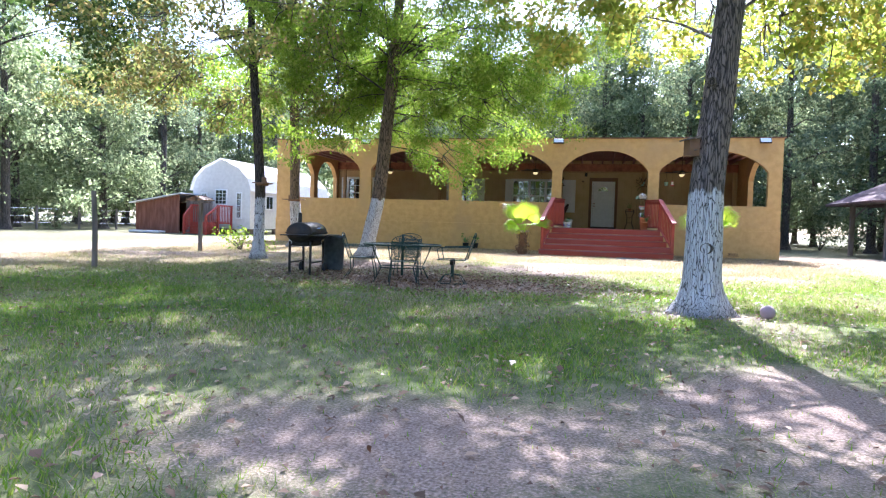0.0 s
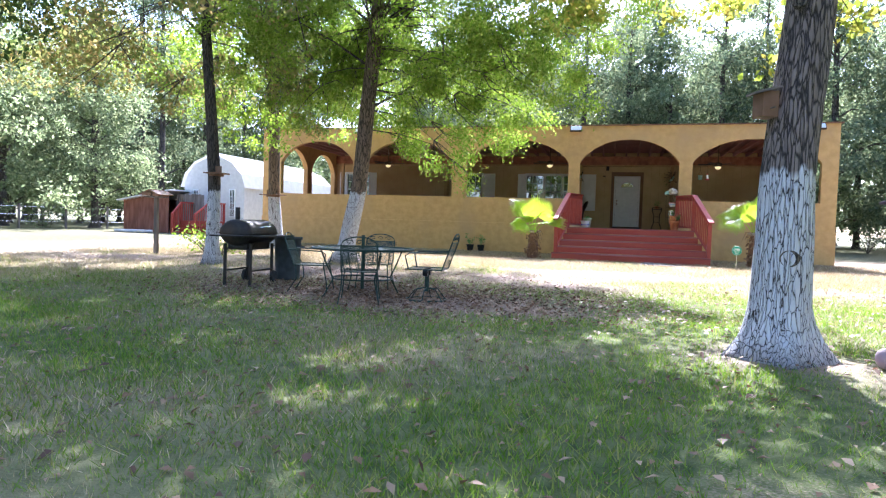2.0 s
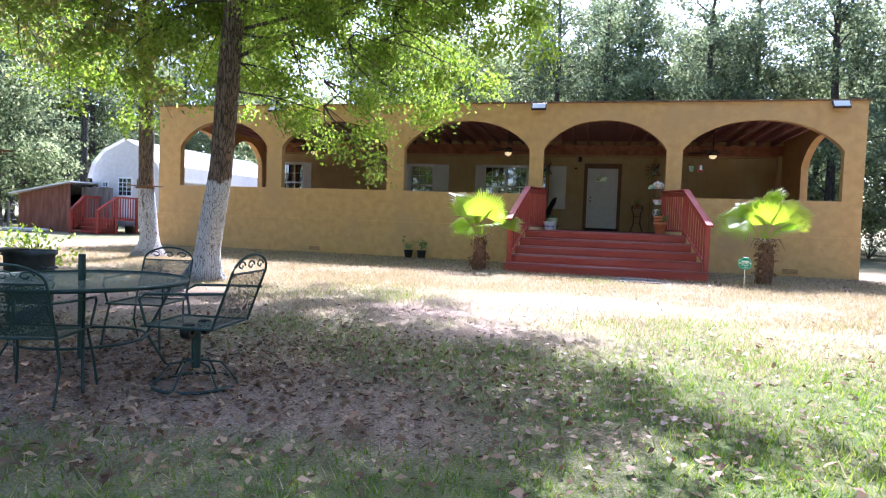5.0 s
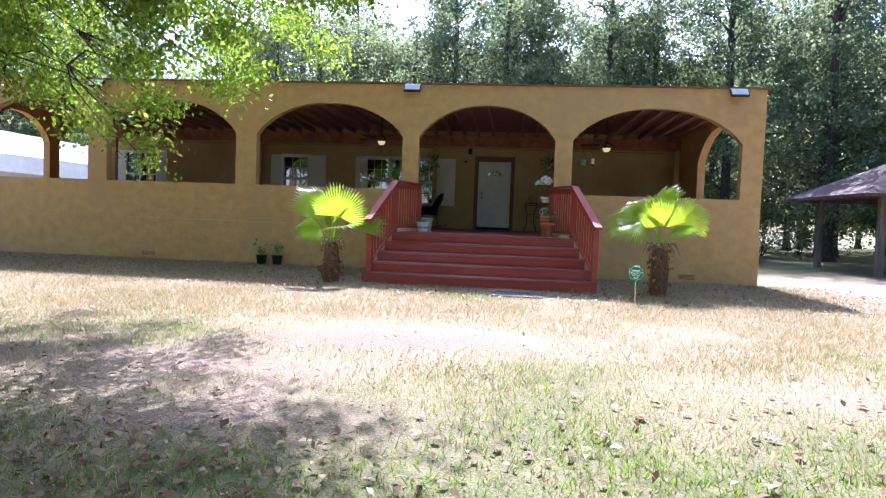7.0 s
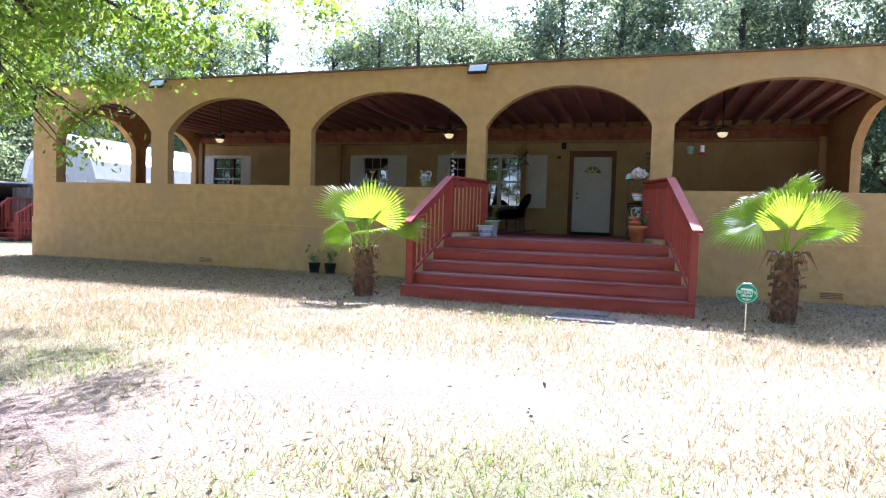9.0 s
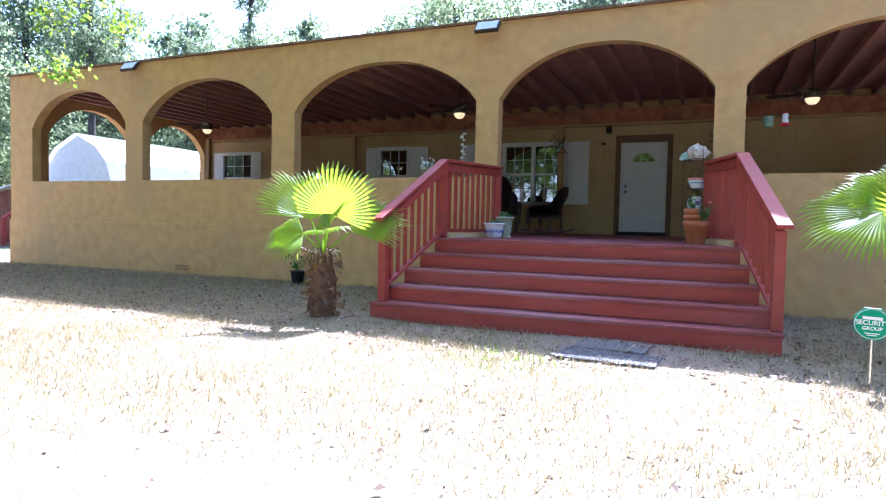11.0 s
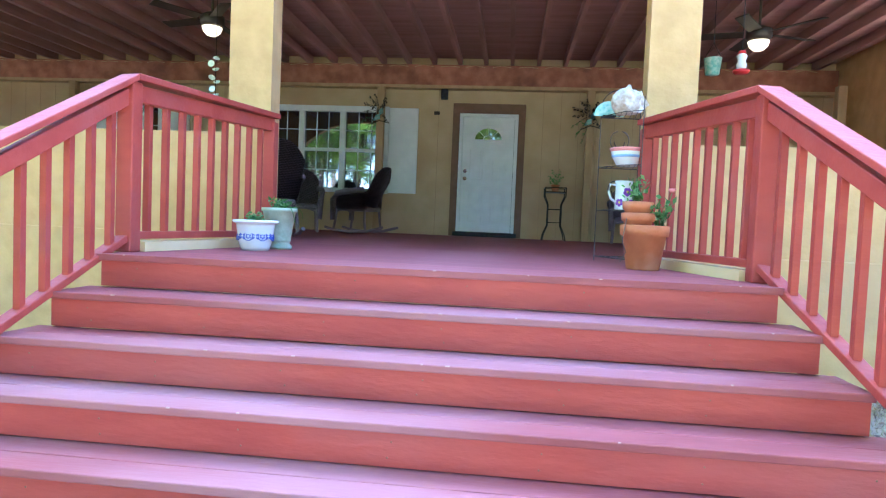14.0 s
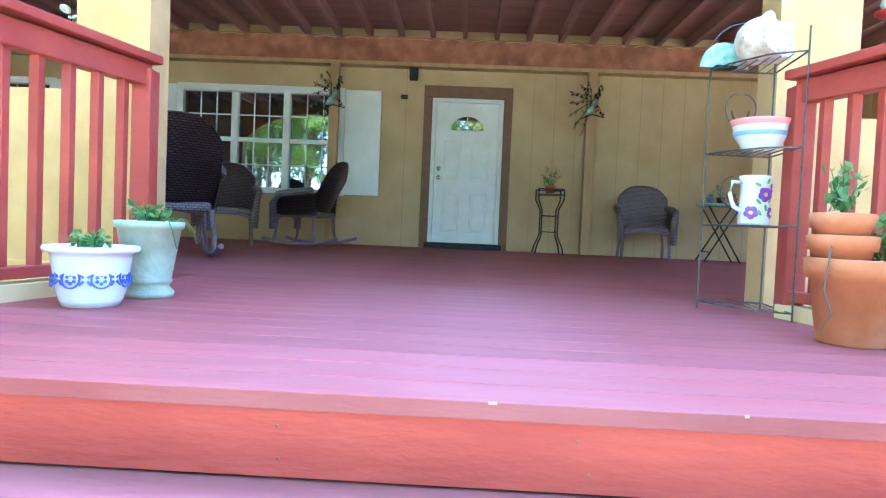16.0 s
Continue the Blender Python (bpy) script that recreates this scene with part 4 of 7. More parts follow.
def behind_trunk(c):
    """Sets a low clump behind the elm's leaning trunk, which stands clear on its lawn side."""
    x, y, z, r = c
    dx, dy = x - (0.35 + 0.1 * z), y + 0.4
    ahead, beside = 0.4 * dx - 0.92 * dy, 0.92 * dx + 0.4 * dy
    if z < 6.2 and abs(beside) < 0.75 * r + 0.25 and ahead > -0.9:
        x, y = x - 0.4 * (ahead + 1.1), y + 0.92 * (ahead + 1.1)
    return x, y, z, r


treec = tree("elm_tree", (-4.95, -7.45, float(ground_z(0, -7.4))), [(0, 0, -0.1), (0.1, -0.05, 0.5), (0.45, -0.3, 1.6), (0.62, -0.4, 3.0), (0.85, -0.5, 5.2), (1.0, -0.5, 7.5), (0.9, -0.4, 10)], [0.25, 0.2, 0.18, 0.165, 0.15, 0.1, 0.04],
             [behind_trunk(c) for c in ELM_CLUMPS],
             3500, 0.067, ELM_LEAF, BROWN_BARK, "leaning elm with drooping bright foliage over the lawn", 8, 0.9, flat=1.2)
# the elm's and oak's high crowns, far above the eye: added unseen, to shade the lawn
def unseen_crown(t, seed, n, cx, cy, rx, ry, z0, z1, per, size, mat):
    gg = np.random.default_rng(seed)
    cl = []
    for i in range(n):
        a, q = gg.uniform(0, 2 * math.pi), math.sqrt(gg.uniform(0.02, 1))
        cl.append((cx + rx * q * math.cos(a), cy + ry * q * math.sin(a), gg.uniform(z0, z1), gg.uniform(0.9, 1.4)))
    for x, y, z, r in cl[::3]:
        part("limb", T([(0.7, -0.3, z - 2.2), (0.7 + (x - 0.7) * 0.5, y * 0.5 - 0.15, z - 0.5), (x, y, z)], [0.06, 0.035, 0.01], 6), FOREST_BARK, t)
    v, f = leaf_arrays(open_canopy(crown_points(cl, per, gg), t.location, gg), size, gg, 0.3)
    array_mesh("unseen_crown", v, f, mat, t)


unseen_crown(treec, 61, 45, 2.6, -2.2, 6.0, 4.0, 9.3, 12.5, 420, 0.13, ELM_LEAF)
unseen_crown(treec, 64, 30, 3.4, 2.9, 3.0, 2.7, 9.8, 12.2, 420, 0.13, ELM_LEAF)
unseen_crown(treec, 65, 15, 4.1, 4.0, 1.7, 1.4, 9.2, 11.0, 420, 0.13, ELM_LEAF)
unseen_crown(oak, 62, 34, -3.7, 3.0, 4.2, 4.0, 8.5, 11.5, 420, 0.15, OAK_LEAF)
unseen_crown(dark, 63, 30, -0.6, 1.5, 4.5, 4.2, 8.0, 11.0, 420, 0.13, BROWN_LEAF)
# trees added mostly out of view, beside and behind the path, to cast shade on the lawn
for i, (tx, ty, h) in enumerate(((9.6, -18.0, 9.0), (-9.4, -18.8, 8.5), (-12.6, -12.5, 9.5), (8.5, -13.5, 9.5), (1.5, -27.5, 9.0), (-10.5, -20.5, 9.0))):
    gg = np.random.default_rng(40 + i)
    tree("added_lawn_tree", (tx, ty, float(ground_z(tx, ty))), [(0, 0, -0.1), (0, 0, 0.6), (0.1, 0.05, 2), (0.15, 0.1, 4.5), (0.1, 0.2, h)], [0.24, 0.19, 0.17, 0.14, 0.05],
         clump_ring(gg, 24, 3.7, 4.6, h, 0.9, 1.3), 420, 0.16, (OAK_LEAF, BROWN_LEAF, DARK_LEAF)[i % 3], OAK_BARK, "broad tree added mostly out of view to shade the lawn", 50 + i, 0.3)

# the wood round the clearing
def forest_tree(name, seed, height, spread, mat, label, conifer=False, far=False):
    gg = np.random.default_rng(seed)
    t = thing(name, (0, 0, 0), label, "tree", group="woodland trees")
    part("trunk", trunk_mesh([(0, 0, -0.3), (0, 0, 0.6), (0.1, 0.1, height * 0.4), (0.0, 0.2, height * 0.7), (0.1, 0.1, height)], [0.26, 0.22, 0.18, 0.13, 0.04], 10, seed=seed), FOREST_BARK, t, "", True)
    cl = []
    for i in range(44):
        u = gg.uniform(0, 1)
        z = height * (0.12 + 0.85 * u)
        q = spread * (1 - 0.55 * u if not conifer else 1.02 - u) * math.sqrt(gg.uniform(0.1, 1))
        a = gg.uniform(0, 2 * math.pi)
        cl.append((q * math.cos(a), q * math.sin(a), z, gg.uniform(0.9, 1.7) * (0.75 if conifer else 1)))
    limbs = bmesh.new()
    for x, y, z, r in cl[:22]:
        tube(limbs, [(0.05, 0.1, z - 0.8), (x * 0.5, y * 0.5, z - 0.1), (x, y, z)], [0.06, 0.04, 0.015], 5)
    part("branch_work", limbs, FOREST_BARK, t)["kind"] = "stuff"
    pts = crown_points(cl, 60 if far else 240, gg, 0.6)
    v, f = leaf_arrays(pts, 0.42 if far else 0.2, gg, 0.3)
    array_mesh("crown", v, f, mat, t)
    return t


KINDS = (("forest_tree", 71, 13.0, 3.8, FOREST_LEAF, "leafy woodland tree behind the clearing", False),
         ("forest_tree", 72, 15.5, 4.2, FOREST_LEAF_DARK, "tall dark woodland tree behind the clearing", False),
         ("forest_tree", 73, 11.0, 3.6, FOREST_LEAF, "rounded woodland tree at the edge of the clearing", False),
         ("pine_tree", 74, 17.5, 3.2, FOREST_LEAF_DARK, "tall pine standing in the wood", True))
kinds = [forest_tree(*k) for k in KINDS]
far_kinds = [forest_tree(*k, far=True) for k in KINDS]
edge_spots = [(-27.5, 1.5), (-30, -7), (-28.5, 9), (-24.5, 23), (-29, 15), (15.5, 14), (17.5, 9.5), (12.0, 16.5), (19, 4), (17, 18), (-11, 19), (-3, 18), (4, 17.5), (9, 19), (-8, 17), (-4.8, 20.5), (-1, 16.8), (1.6, 20), (6.6, 17), (11, 20), (3, 22), (-6, 24), (0, 24.5), (-13, 18), (8, 23)]
deep_spots = []
for x in np.arange(-62, 60, 5.0):
    for row, y in enumerate((23.0, 28.0, 34.0, 41.0)):
        p = (x + g.uniform(-2, 2) + 2.5 * (row % 2), y + g.uniform(-2, 2))
        if row < 2 and -27 < p[0] < -14:
            continue
        (edge_spots if row == 0 and -34 < p[0] < 26 else deep_spots).append(p)
for y in np.arange(-34, 24, 6.0):
    for x in (-33, -39, -46):
        (edge_spots if x == -33 and y > -16 else deep_spots).append((x + g.uniform(-2, 2), y + g.uniform(-2, 2)))
    for x in (20, 26, 33):
        (edge_spots if x == 20 and y > -10 else deep_spots).append((x + g.uniform(-2, 2), y + g.uniform(-2, 2)))
# unseen row behind the camera, added for reflections and to close the wood
for x in np.arange(-30, 20, 6.0):
    deep_spots.append((x + g.uniform(-2, 2), -38 + g.uniform(-2, 2)))
for spots, models in ((edge_spots, kinds), (deep_spots, far_kinds)):
    for i, (x, y) in enumerate(spots):
        m = pose(x, y, float(ground_z(x, y)), 0, 0, float(g.uniform(0, 360)))
        s_ = float(g.uniform(0.8, 1.15)) * (0.93 if -6 < x < 10 and y > 14 else 1.0)
        if i < 4:
            models[i].matrix_basis = m
            continue
        o = copy_thing(models[int(g.integers(0, 4))], m)
        o.scale = (s_, s_, s_)


def bush(at, r, seed, mat=None, label="loose green shrub at the wood's edge"):
    gg = np.random.default_rng(seed)
    b = thing("shrub", (*at, float(ground_z(*at))), label, "shrub", group="shrubs")
    cl = [(gg.normal() * r * 0.5, gg.normal() * r * 0.5, abs(gg.normal()) * r * 0.4 + r * 0.35, r * 0.6) for _ in range(7)]
    st = bmesh.new()
    for x, y, z, q in cl:
        tube(st, [(0, 0, -0.05), (x * 0.5, y * 0.5, z * 0.6), (x, y, z)], [0.02, 0.014, 0.005], 5)
    part("stems", st, FOREST_BARK, b)
    v, f = leaf_arrays(crown_points(cl, 260 / max(r, 0.6), gg), 0.07 + 0.05 * r, gg, 0.2)
    array_mesh("foliage", v, f, mat or FOREST_LEAF, b)
    return b


shrub = bush((-31, -2), 1.3, 90)
shrub2 = bush((18, 12), 1.5, 91, FOREST_LEAF_DARK)
for x, y in ((-30, 3), (-29, 6), (-31.5, -9), (-30.5, -14), (-27, 12), (-26, 17), (-33, 0), (-24, 22), (-18, 23)):
    copy_thing(shrub, pose(x, y, 0, 0, 0, float(g.uniform(0, 360))))
for x, y in ((14, 17), (16, 15), (19, 8), (20, 3), (21, -2), (11, 19), (7.5, 20), (20, -7), (17, 20), (0, 21), (-6, 21), (-12, 22)):
    copy_thing(shrub2, pose(x, y, 0, 0, 0, float(g.uniform(0, 360))))
bush((-9.3, -6.6), 0.5, 92, ELM_LEAF, "low leafy shrub beside the post")
bush((-8.3, -7.4), 0.35, 93, ELM_LEAF, "low leafy shrub on the lawn")

# ---- wire fence at the wood's edge ----
fa_, fb_ = Vector((-30.5, -16, 0)), Vector((-25.5, 18, 0))
fence = thing("wire_fence", (0, 0, 0), "wire fence on weathered wooden posts along the wood", "fence")
for k in range(15):
    q = fa_.lerp(fb_, k / 14)
    part("post", T([(q.x, q.y, -0.4), (q.x + 0.02, q.y, 1.25)], 0.06, 8), GREYWOOD, fence)
for z in (0.35, 0.7, 1.1):
    part("wire", T([(fa_.x, fa_.y, z), (fb_.x, fb_.y, z)], 0.008, 5), CHROME, fence)

# ---- palms ----
def fan_leaf(bm, length, segs, spread, fold):
    """One pleated fan: segments joined for two thirds of their length, then split into drooping points, along +x from the stalk's end."""
    c = bm.verts.new((0, 0, 0))

    def at(r, a, up=0.0):
        cup = 0.12 * abs(math.sin(a)) * r
        return bm.verts.new((r * math.cos(a), r * math.sin(a), up + cup - 0.2 * r * r))

    def reach(a):
        return length * (0.74 + 0.26 * math.cos(a * 0.8))
    web = [at(0.46 * reach(spread * (i / segs - 0.5)), spread * (i / segs - 0.5), -fold * 0.4) for i in range(segs + 1)]
    for i in range(segs):
        am = spread * ((i + 0.5) / segs - 0.5)
        ln = reach(am) * (0.96 + 0.05 * math.sin(i * 7))
        pm = at(0.66 * ln, am, fold * 0.6)
        q0, q1 = [at(0.82 * ln, am + k * 0.3 * spread / segs, -0.004) for k in (-1, 1)]
        t = at(ln, am + 0.012 * math.sin(i * 5), -0.035 - 0.03 * (i % 3))
        for f in ((c, web[i], pm), (c, pm, web[i + 1]), (web[i], q0, pm), (pm, q1, web[i + 1]), (pm, q0, q1), (q0, t, q1)):
            bm.faces.new(f)


def palm(at, trunk_h, fans, seed, label):
    gg = np.random.default_rng(seed)
    p = thing("fan_palm", (*at, 0.0), label, "palm")
    tr = lathe([(0.13, -0.05), (0.16, 0.1), (0.15, trunk_h * 0.5), (0.13, trunk_h * 0.9), (0.07, trunk_h), (0, trunk_h)], 16)
    for v in tr.verts:
        k = 1 + 0.25 * noise.noise(v.co * 9)
        v.co.x *= k
        v.co.y *= k
    part("trunk", tr, PALM_BARK, p)
    boots = bmesh.new()
    for i in range(70):
        a, z = i * 2.4, trunk_h * (0.1 + 0.9 * i / 70)
        d = Vector((math.cos(a), math.sin(a), 0))
        n = Vector((-d.y, d.x, 0))
        ln = gg.uniform(0.06, 0.16)
        q = d * 0.13
        v = [boots.verts.new(q + n * 0.03 + Vector((0, 0, z))), boots.verts.new(q - n * 0.03 + Vector((0, 0, z))),
             boots.verts.new(q + d * ln * 0.8 - n * 0.012 + Vector((0, 0, z + ln * 0.5 - gg.uniform(0, 0.15)))), boots.verts.new(q + d * ln * 0.8 + n * 0.012 + Vector((0, 0, z + ln * 0.5 - gg.uniform(0, 0.15))))]
        boots.faces.new(v)
    part("boot_fibre", boots, DRYFROND, p, "shaggy cut leaf bases")["kind"] = "stuff"
    dry = bmesh.new()
    for i in range(9):
        a = i * 2.4 + gg.uniform(-0.3, 0.3)
        part("cut_stalk", T([(0.05 * math.cos(a), 0.05 * math.sin(a), trunk_h - 0.03), (0.13 * math.cos(a), 0.13 * math.sin(a), trunk_h + 0.045), (0.2 * math.cos(a), 0.2 * math.sin(a), trunk_h + 0.03)], [0.02, 0.022, 0.016], 6), STUB, p, "pale cut leaf stalk")
    for i in range(22):
        a = gg.uniform(0, 6.28)
        d = Vector((math.cos(a), math.sin(a), 0))
        ln = gg.uniform(0.15, 0.42)
        tube(dry, [d * 0.06 + Vector((0, 0, trunk_h - 0.02)), d * ln * 0.7 + Vector((0, 0, trunk_h + 0.07)), d * ln + Vector((0, 0, trunk_h - gg.uniform(0.02, 0.2)))], [0.012, 0.009, 0.004], 5)
    part("dry_stalk_work", dry, DRYFROND, p)["kind"] = "stuff"
    for az, el, dip, stalk, size, face, spread in fans:
        def aim(e):
            return Vector((math.cos(radians(az)) * math.cos(radians(e)), math.sin(radians(az)) * math.cos(radians(e)), math.sin(radians(e))))
        d = aim(el)
        s = Vector((0, 0, trunk_h - 0.03))
        tip = s + d * stalk
        part("stalk", T([s, s.lerp(tip, 0.5) + Vector((0, 0, 0.02)), tip], [0.016, 0.012, 0.009], 6), FROND, p)
        d = aim(el - dip)
        bm = bmesh.new()
        fan_leaf(bm, size, 34, radians(spread), 0.016)
        n = Vector(face)
        n = (n - n.dot(d) * d).normalized()
        side = n.cross(d)
        m = Matrix((d, side, n)).transposed().to_4x4()
        m.translation = tip
        bm.transform(m)
        part("fan", bm, FROND, p)
    return p


STUB = surface("dried pale stalk", (0.42, 0.33, 0.25), (0.58, 0.48, 0.38), 20, 0.8, bump=0.3)
palm((-1.12, -3.15), 0.72, [(40, 80, 4, 0.50, 0.66, (0.35, -0.93, 0.15), 205), (172, 66, 2, 0.46, 0.76, (0.8, -0.45, 0.3), 150), (32, 44, 16, 0.42, 0.74, (0.1, -0.62, 0.75), 120), (212, 50, 62, 0.34, 0.52, (0.1, -0.55, 0.8), 165),
                           (-55, 52, 40, 0.34, 0.46, (0.2, -0.5, 0.85), 175), (110, 58, 0, 0.40, 0.56, (-0.5, -0.8, 0.2), 150)], 5, "young fan palm with bright fronds beside the stairs")
palm((4.66, -2.82), 0.85, [(184, 52, 62, 0.58, 0.70, (0.1, -0.6, 0.8), 175), (-80, 82, 0, 0.40, 0.52, (0, -1, 0.3), 200), (12, 58, 14, 0.56, 0.62, (-0.45, -0.85, 0.3), 175), (70, 74, 0, 0.66, 0.58, (-0.85, -0.5, 0.1), 120),
                           (140, 66, 18, 0.58, 0.52, (0.3, -0.9, 0.4), 180), (-40, 50, 45, 0.4, 0.42, (0.1, -0.5, 0.9), 170), (105, 72, 0, 0.62, 0.42, (0.5, -0.8, 0.3), 140)], 6, "young fan palm with wide bright fronds by the wall")
# ---- outbuildings ----
def shed():
    """White barn-roofed shed with a metal roof, a door, windows and a red porch stair."""
    s = thing("garden_shed", (-18.85, 6.85, 0.0), "white shed with a curved gambrel gable and pale metal roof", "shed")
    prof = [(-1.95, 0.35), (-1.95, 2.75), (-1.75, 3.35), (-1.2, 3.95), (0.0, 4.5), (1.2, 3.95), (1.75, 3.35), (1.95, 2.75), (1.95, 0.35)]
    for y, name in ((0.0, "gable"), (11.0, "gable")):
        bm = bmesh.new()
        a = [bm.verts.new((x, y, z)) for x, z in prof]
        b = [bm.verts.new((x, y + 0.1, z)) for x, z in prof]
        bm.faces.new(a)
        bm.faces.new(b[::-1])
        for i in range(len(prof)):
            j = (i + 1) % len(prof)
            bm.faces.new((a[j], a[i], b[i], b[j]))
        part(name, bm, SHEDWHITE, s)
    part("side_wall", B(-1.95, -1.85, 0.1, 11.0, 0.35, 2.75), SHEDWHITE, s)
    part("side_wall", B(1.85, 1.95, 0.1, 11.0, 0.35, 2.75), SHEDWHITE, s)
    rf = bmesh.new()
    pr = [(-2.1, 2.62), (-1.83, 3.4), (-1.23, 4.02), (0, 4.58), (1.23, 4.02), (1.83, 3.4), (2.1, 2.62)]
    r0 = [rf.verts.new((x, -0.15, z)) for x, z in pr]
    r1 = [rf.verts.new((x, 11.2, z)) for x, z in pr]
    for i in range(6):
        rf.faces.new((r0[i], r0[i + 1], r1[i + 1], r1[i]))
    bmesh.ops.solidify(rf, geom=rf.faces[:], thickness=0.05)
    part("roof", rf, METALROOF, s, "pale metal roof")
    for x0, x1, z0, z1, nm in ((-0.42, 0.42, 0.75, 2.72, "door"), (-1.35, -0.95, 1.6, 2.5, "window"), (1.02, 1.42, 0.95, 2.55, "window")):
        f = part(nm, B(x0, x1, -0.06, -0.004, z0, z1, bevel=0.01), WHITE, s)
        zg = z0 + (0.55 * (z1 - z0) if nm == "door" else 0.07)
        part("pane", B(x0 + 0.08, x1 - 0.08, -0.068, -0.061, zg, z1 - 0.08), GLASS, f)
        for k in (1, 2):
            u = x0 + 0.08 + (x1 - x0 - 0.16) * k / 3
            part("glazing_bar", B(u - 0.012, u + 0.012, -0.08, -0.069, zg, z1 - 0.08), WHITE, f)
        for k in (1, 2, 3):
            w = zg + (z1 - 0.08 - zg) * k / 4
            part("glazing_bar", B(x0 + 0.08, x1 - 0.08, -0.081, -0.0695, w - 0.012, w + 0.012), WHITE, f)
    for y in (2.2, 5.5, 8.5):
        f = part("window", B(1.951, 2.0, y - 0.45, y + 0.45, 1.55, 2.45, bevel=0.01), WHITE, s)
        part("pane", B(2.001, 2.006, y - 0.37, y + 0.37, 1.63, 2.37), GLASS, f)
        part("glazing_bar", B(2.007, 2.015, y - 0.015, y + 0.015, 1.63, 2.37), WHITE, f)
    for x in (-1.6, 0, 1.6):
        for y in (0.4, 3.8, 7.2, 10.6):
            part("pier", B(x - 0.2, x + 0.2, y - 0.2, y + 0.2, -0.05, 0.349), GREYWOOD, s)
    return s


def shed_stair():
    s = thing("shed_stair", (-18.85, 6.76, 0.0), "red painted landing and stair before the white shed", "stairs")
    part("landing", B(-0.9, 0.9, -1.6, -0.12, 0.62, 0.7), RED, s)
    for i in range(3):
        part("tread", B(-0.7, 0.7, -1.6 - 0.28 * (i + 1), -1.6 - 0.28 * i, 0.62 - 0.18 * (i + 1), 0.66 - 0.18 * (i + 1)), RED, s)
    for x in (-0.88, 0.88):
        for y in (-1.55, -0.2):
            part("post", B(x - 0.05, x + 0.05, y - 0.05, y + 0.05, 0, 1.65), RED, s)
        part("top_rail", B(x - 0.06, x + 0.06, -1.6, -0.12, 1.64, 1.72), RED, s)
        part("post", B(x * 0.8 - 0.05, x * 0.8 + 0.05, -2.5, -2.4, 0, 1.05), RED, s)
        part("raking_rail", T([(x, -1.55, 1.66), (x * 0.8, -2.45, 1.05)], 0.055, 6), RED, s)
        for y in np.arange(-1.4, -0.25, 0.16):
            part("baluster", B(x - 0.018, x + 0.018, y - 0.018, y + 0.018, 0.7, 1.64), RED, s)
        for k in range(1, 6):
            f = k / 6
            part("baluster", B(x * (1 - 0.2 * f) - 0.018, x * (1 - 0.2 * f) + 0.018, -1.55 - 0.9 * f - 0.018, -1.55 - 0.9 * f + 0.018, 0.5 - 0.4 * f, 1.64 - 0.6 * f), RED, s)
    part("front_skirt", B(-0.9, 0.9, -1.6, -1.57, 0.0, 0.62), RED, s)
    return s


shed_ = shed()
stair_ = shed_stair()
barn = thing("brown_lean_to", (-21.93, 5.61, 0), "low brown board lean-to with a pale metal roof", "shed")
for i in range(12):
    part("plank", B(-1.5 + 0.25 * i, -1.255 + 0.25 * i, -0.02, 0.02 + 0.004 * (i % 3), 0.0, 1.75 + 0.045 * i), RUST, barn)
part("side_wall", B(-1.5, -1.46, 0.03, 3.0, 0, 1.75), RUST, barn)
part("back_wall", B(-1.5, 1.5, 3.0, 3.04, 0, 1.9), RUST, barn)
m = Matrix.Translation((0.1, 1.4, 2.06)) @ Matrix.Rotation(radians(-10), 4, "Y")
part("roof", B(-1.85, 1.75, -1.75, 1.8, -0.03, 0.03, m=m), METALROOF, barn, "pale metal sheet roof")
for o_ in (shed_, stair_, barn):
    o_.scale = (0.907, 0.907, 0.907)
for i in range(9):
    f = tagged(part("fence_board", B(-20.53 + 0.181 * i - 0.082, -20.53 + 0.181 * i + 0.082, 6.25, 6.28, 0, 1.95 + 0.03 * (i % 2)), GREYWOOD), "tall weathered grey fence board beside the shed", "fence board", group="fence boards by the shed")
slab = tagged(part("boat_tarp", B(-22.5, -20.7, 4.1, 4.7, 0, 0.13, bevel=0.05), SHEDWHITE), "pale tarpaulin lying before the lean-to", "tarpaulin")

gz = thing("pavilion", (14.7, 7.0, 0), "open timber pavilion with a low brown shingle roof", "pavilion")
for x in (-2.0, 2.0):
    for y in (-1.8, 1.8):
        part("post", B(x - 0.09, x + 0.09, y - 0.09, y + 0.09, 0, 2.3, bevel=0.01), GREYWOOD, gz)
        part("brace", T([(x, y, 1.7), (x * 0.72, y, 2.28)], 0.045, 6), GREYWOOD, gz)
    part("beam", B(x - 0.08, x + 0.08, -2.1, 2.1, 2.3, 2.48), GREYWOOD, gz)
for y in (-1.8, 1.8):
    part("beam", B(-2.3, 2.3, y - 0.07, y + 0.07, 2.482, 2.62), GREYWOOD, gz)
rf = bmesh.new()
base = [rf.verts.new(p) for p in ((-2.9, -2.6, 2.36), (2.9, -2.6, 2.36), (2.9, 2.6, 2.36), (-2.9, 2.6, 2.36))]
ridge = [rf.verts.new((-0.7, 0, 3.55)), rf.verts.new((0.7, 0, 3.55))]
for f in ((0, 1, 5, 4), (1, 2, 5), (2, 3, 4, 5), (3, 0, 4)):
    rf.faces.new([(base + ridge)[i] for i in f])
bmesh.ops.recalc_face_normals(rf, faces=rf.faces)
bmesh.ops.solidify(rf, geom=rf.faces[:], thickness=0.09)
part("roof", rf, SHINGLE, gz, "brown shingle roof")

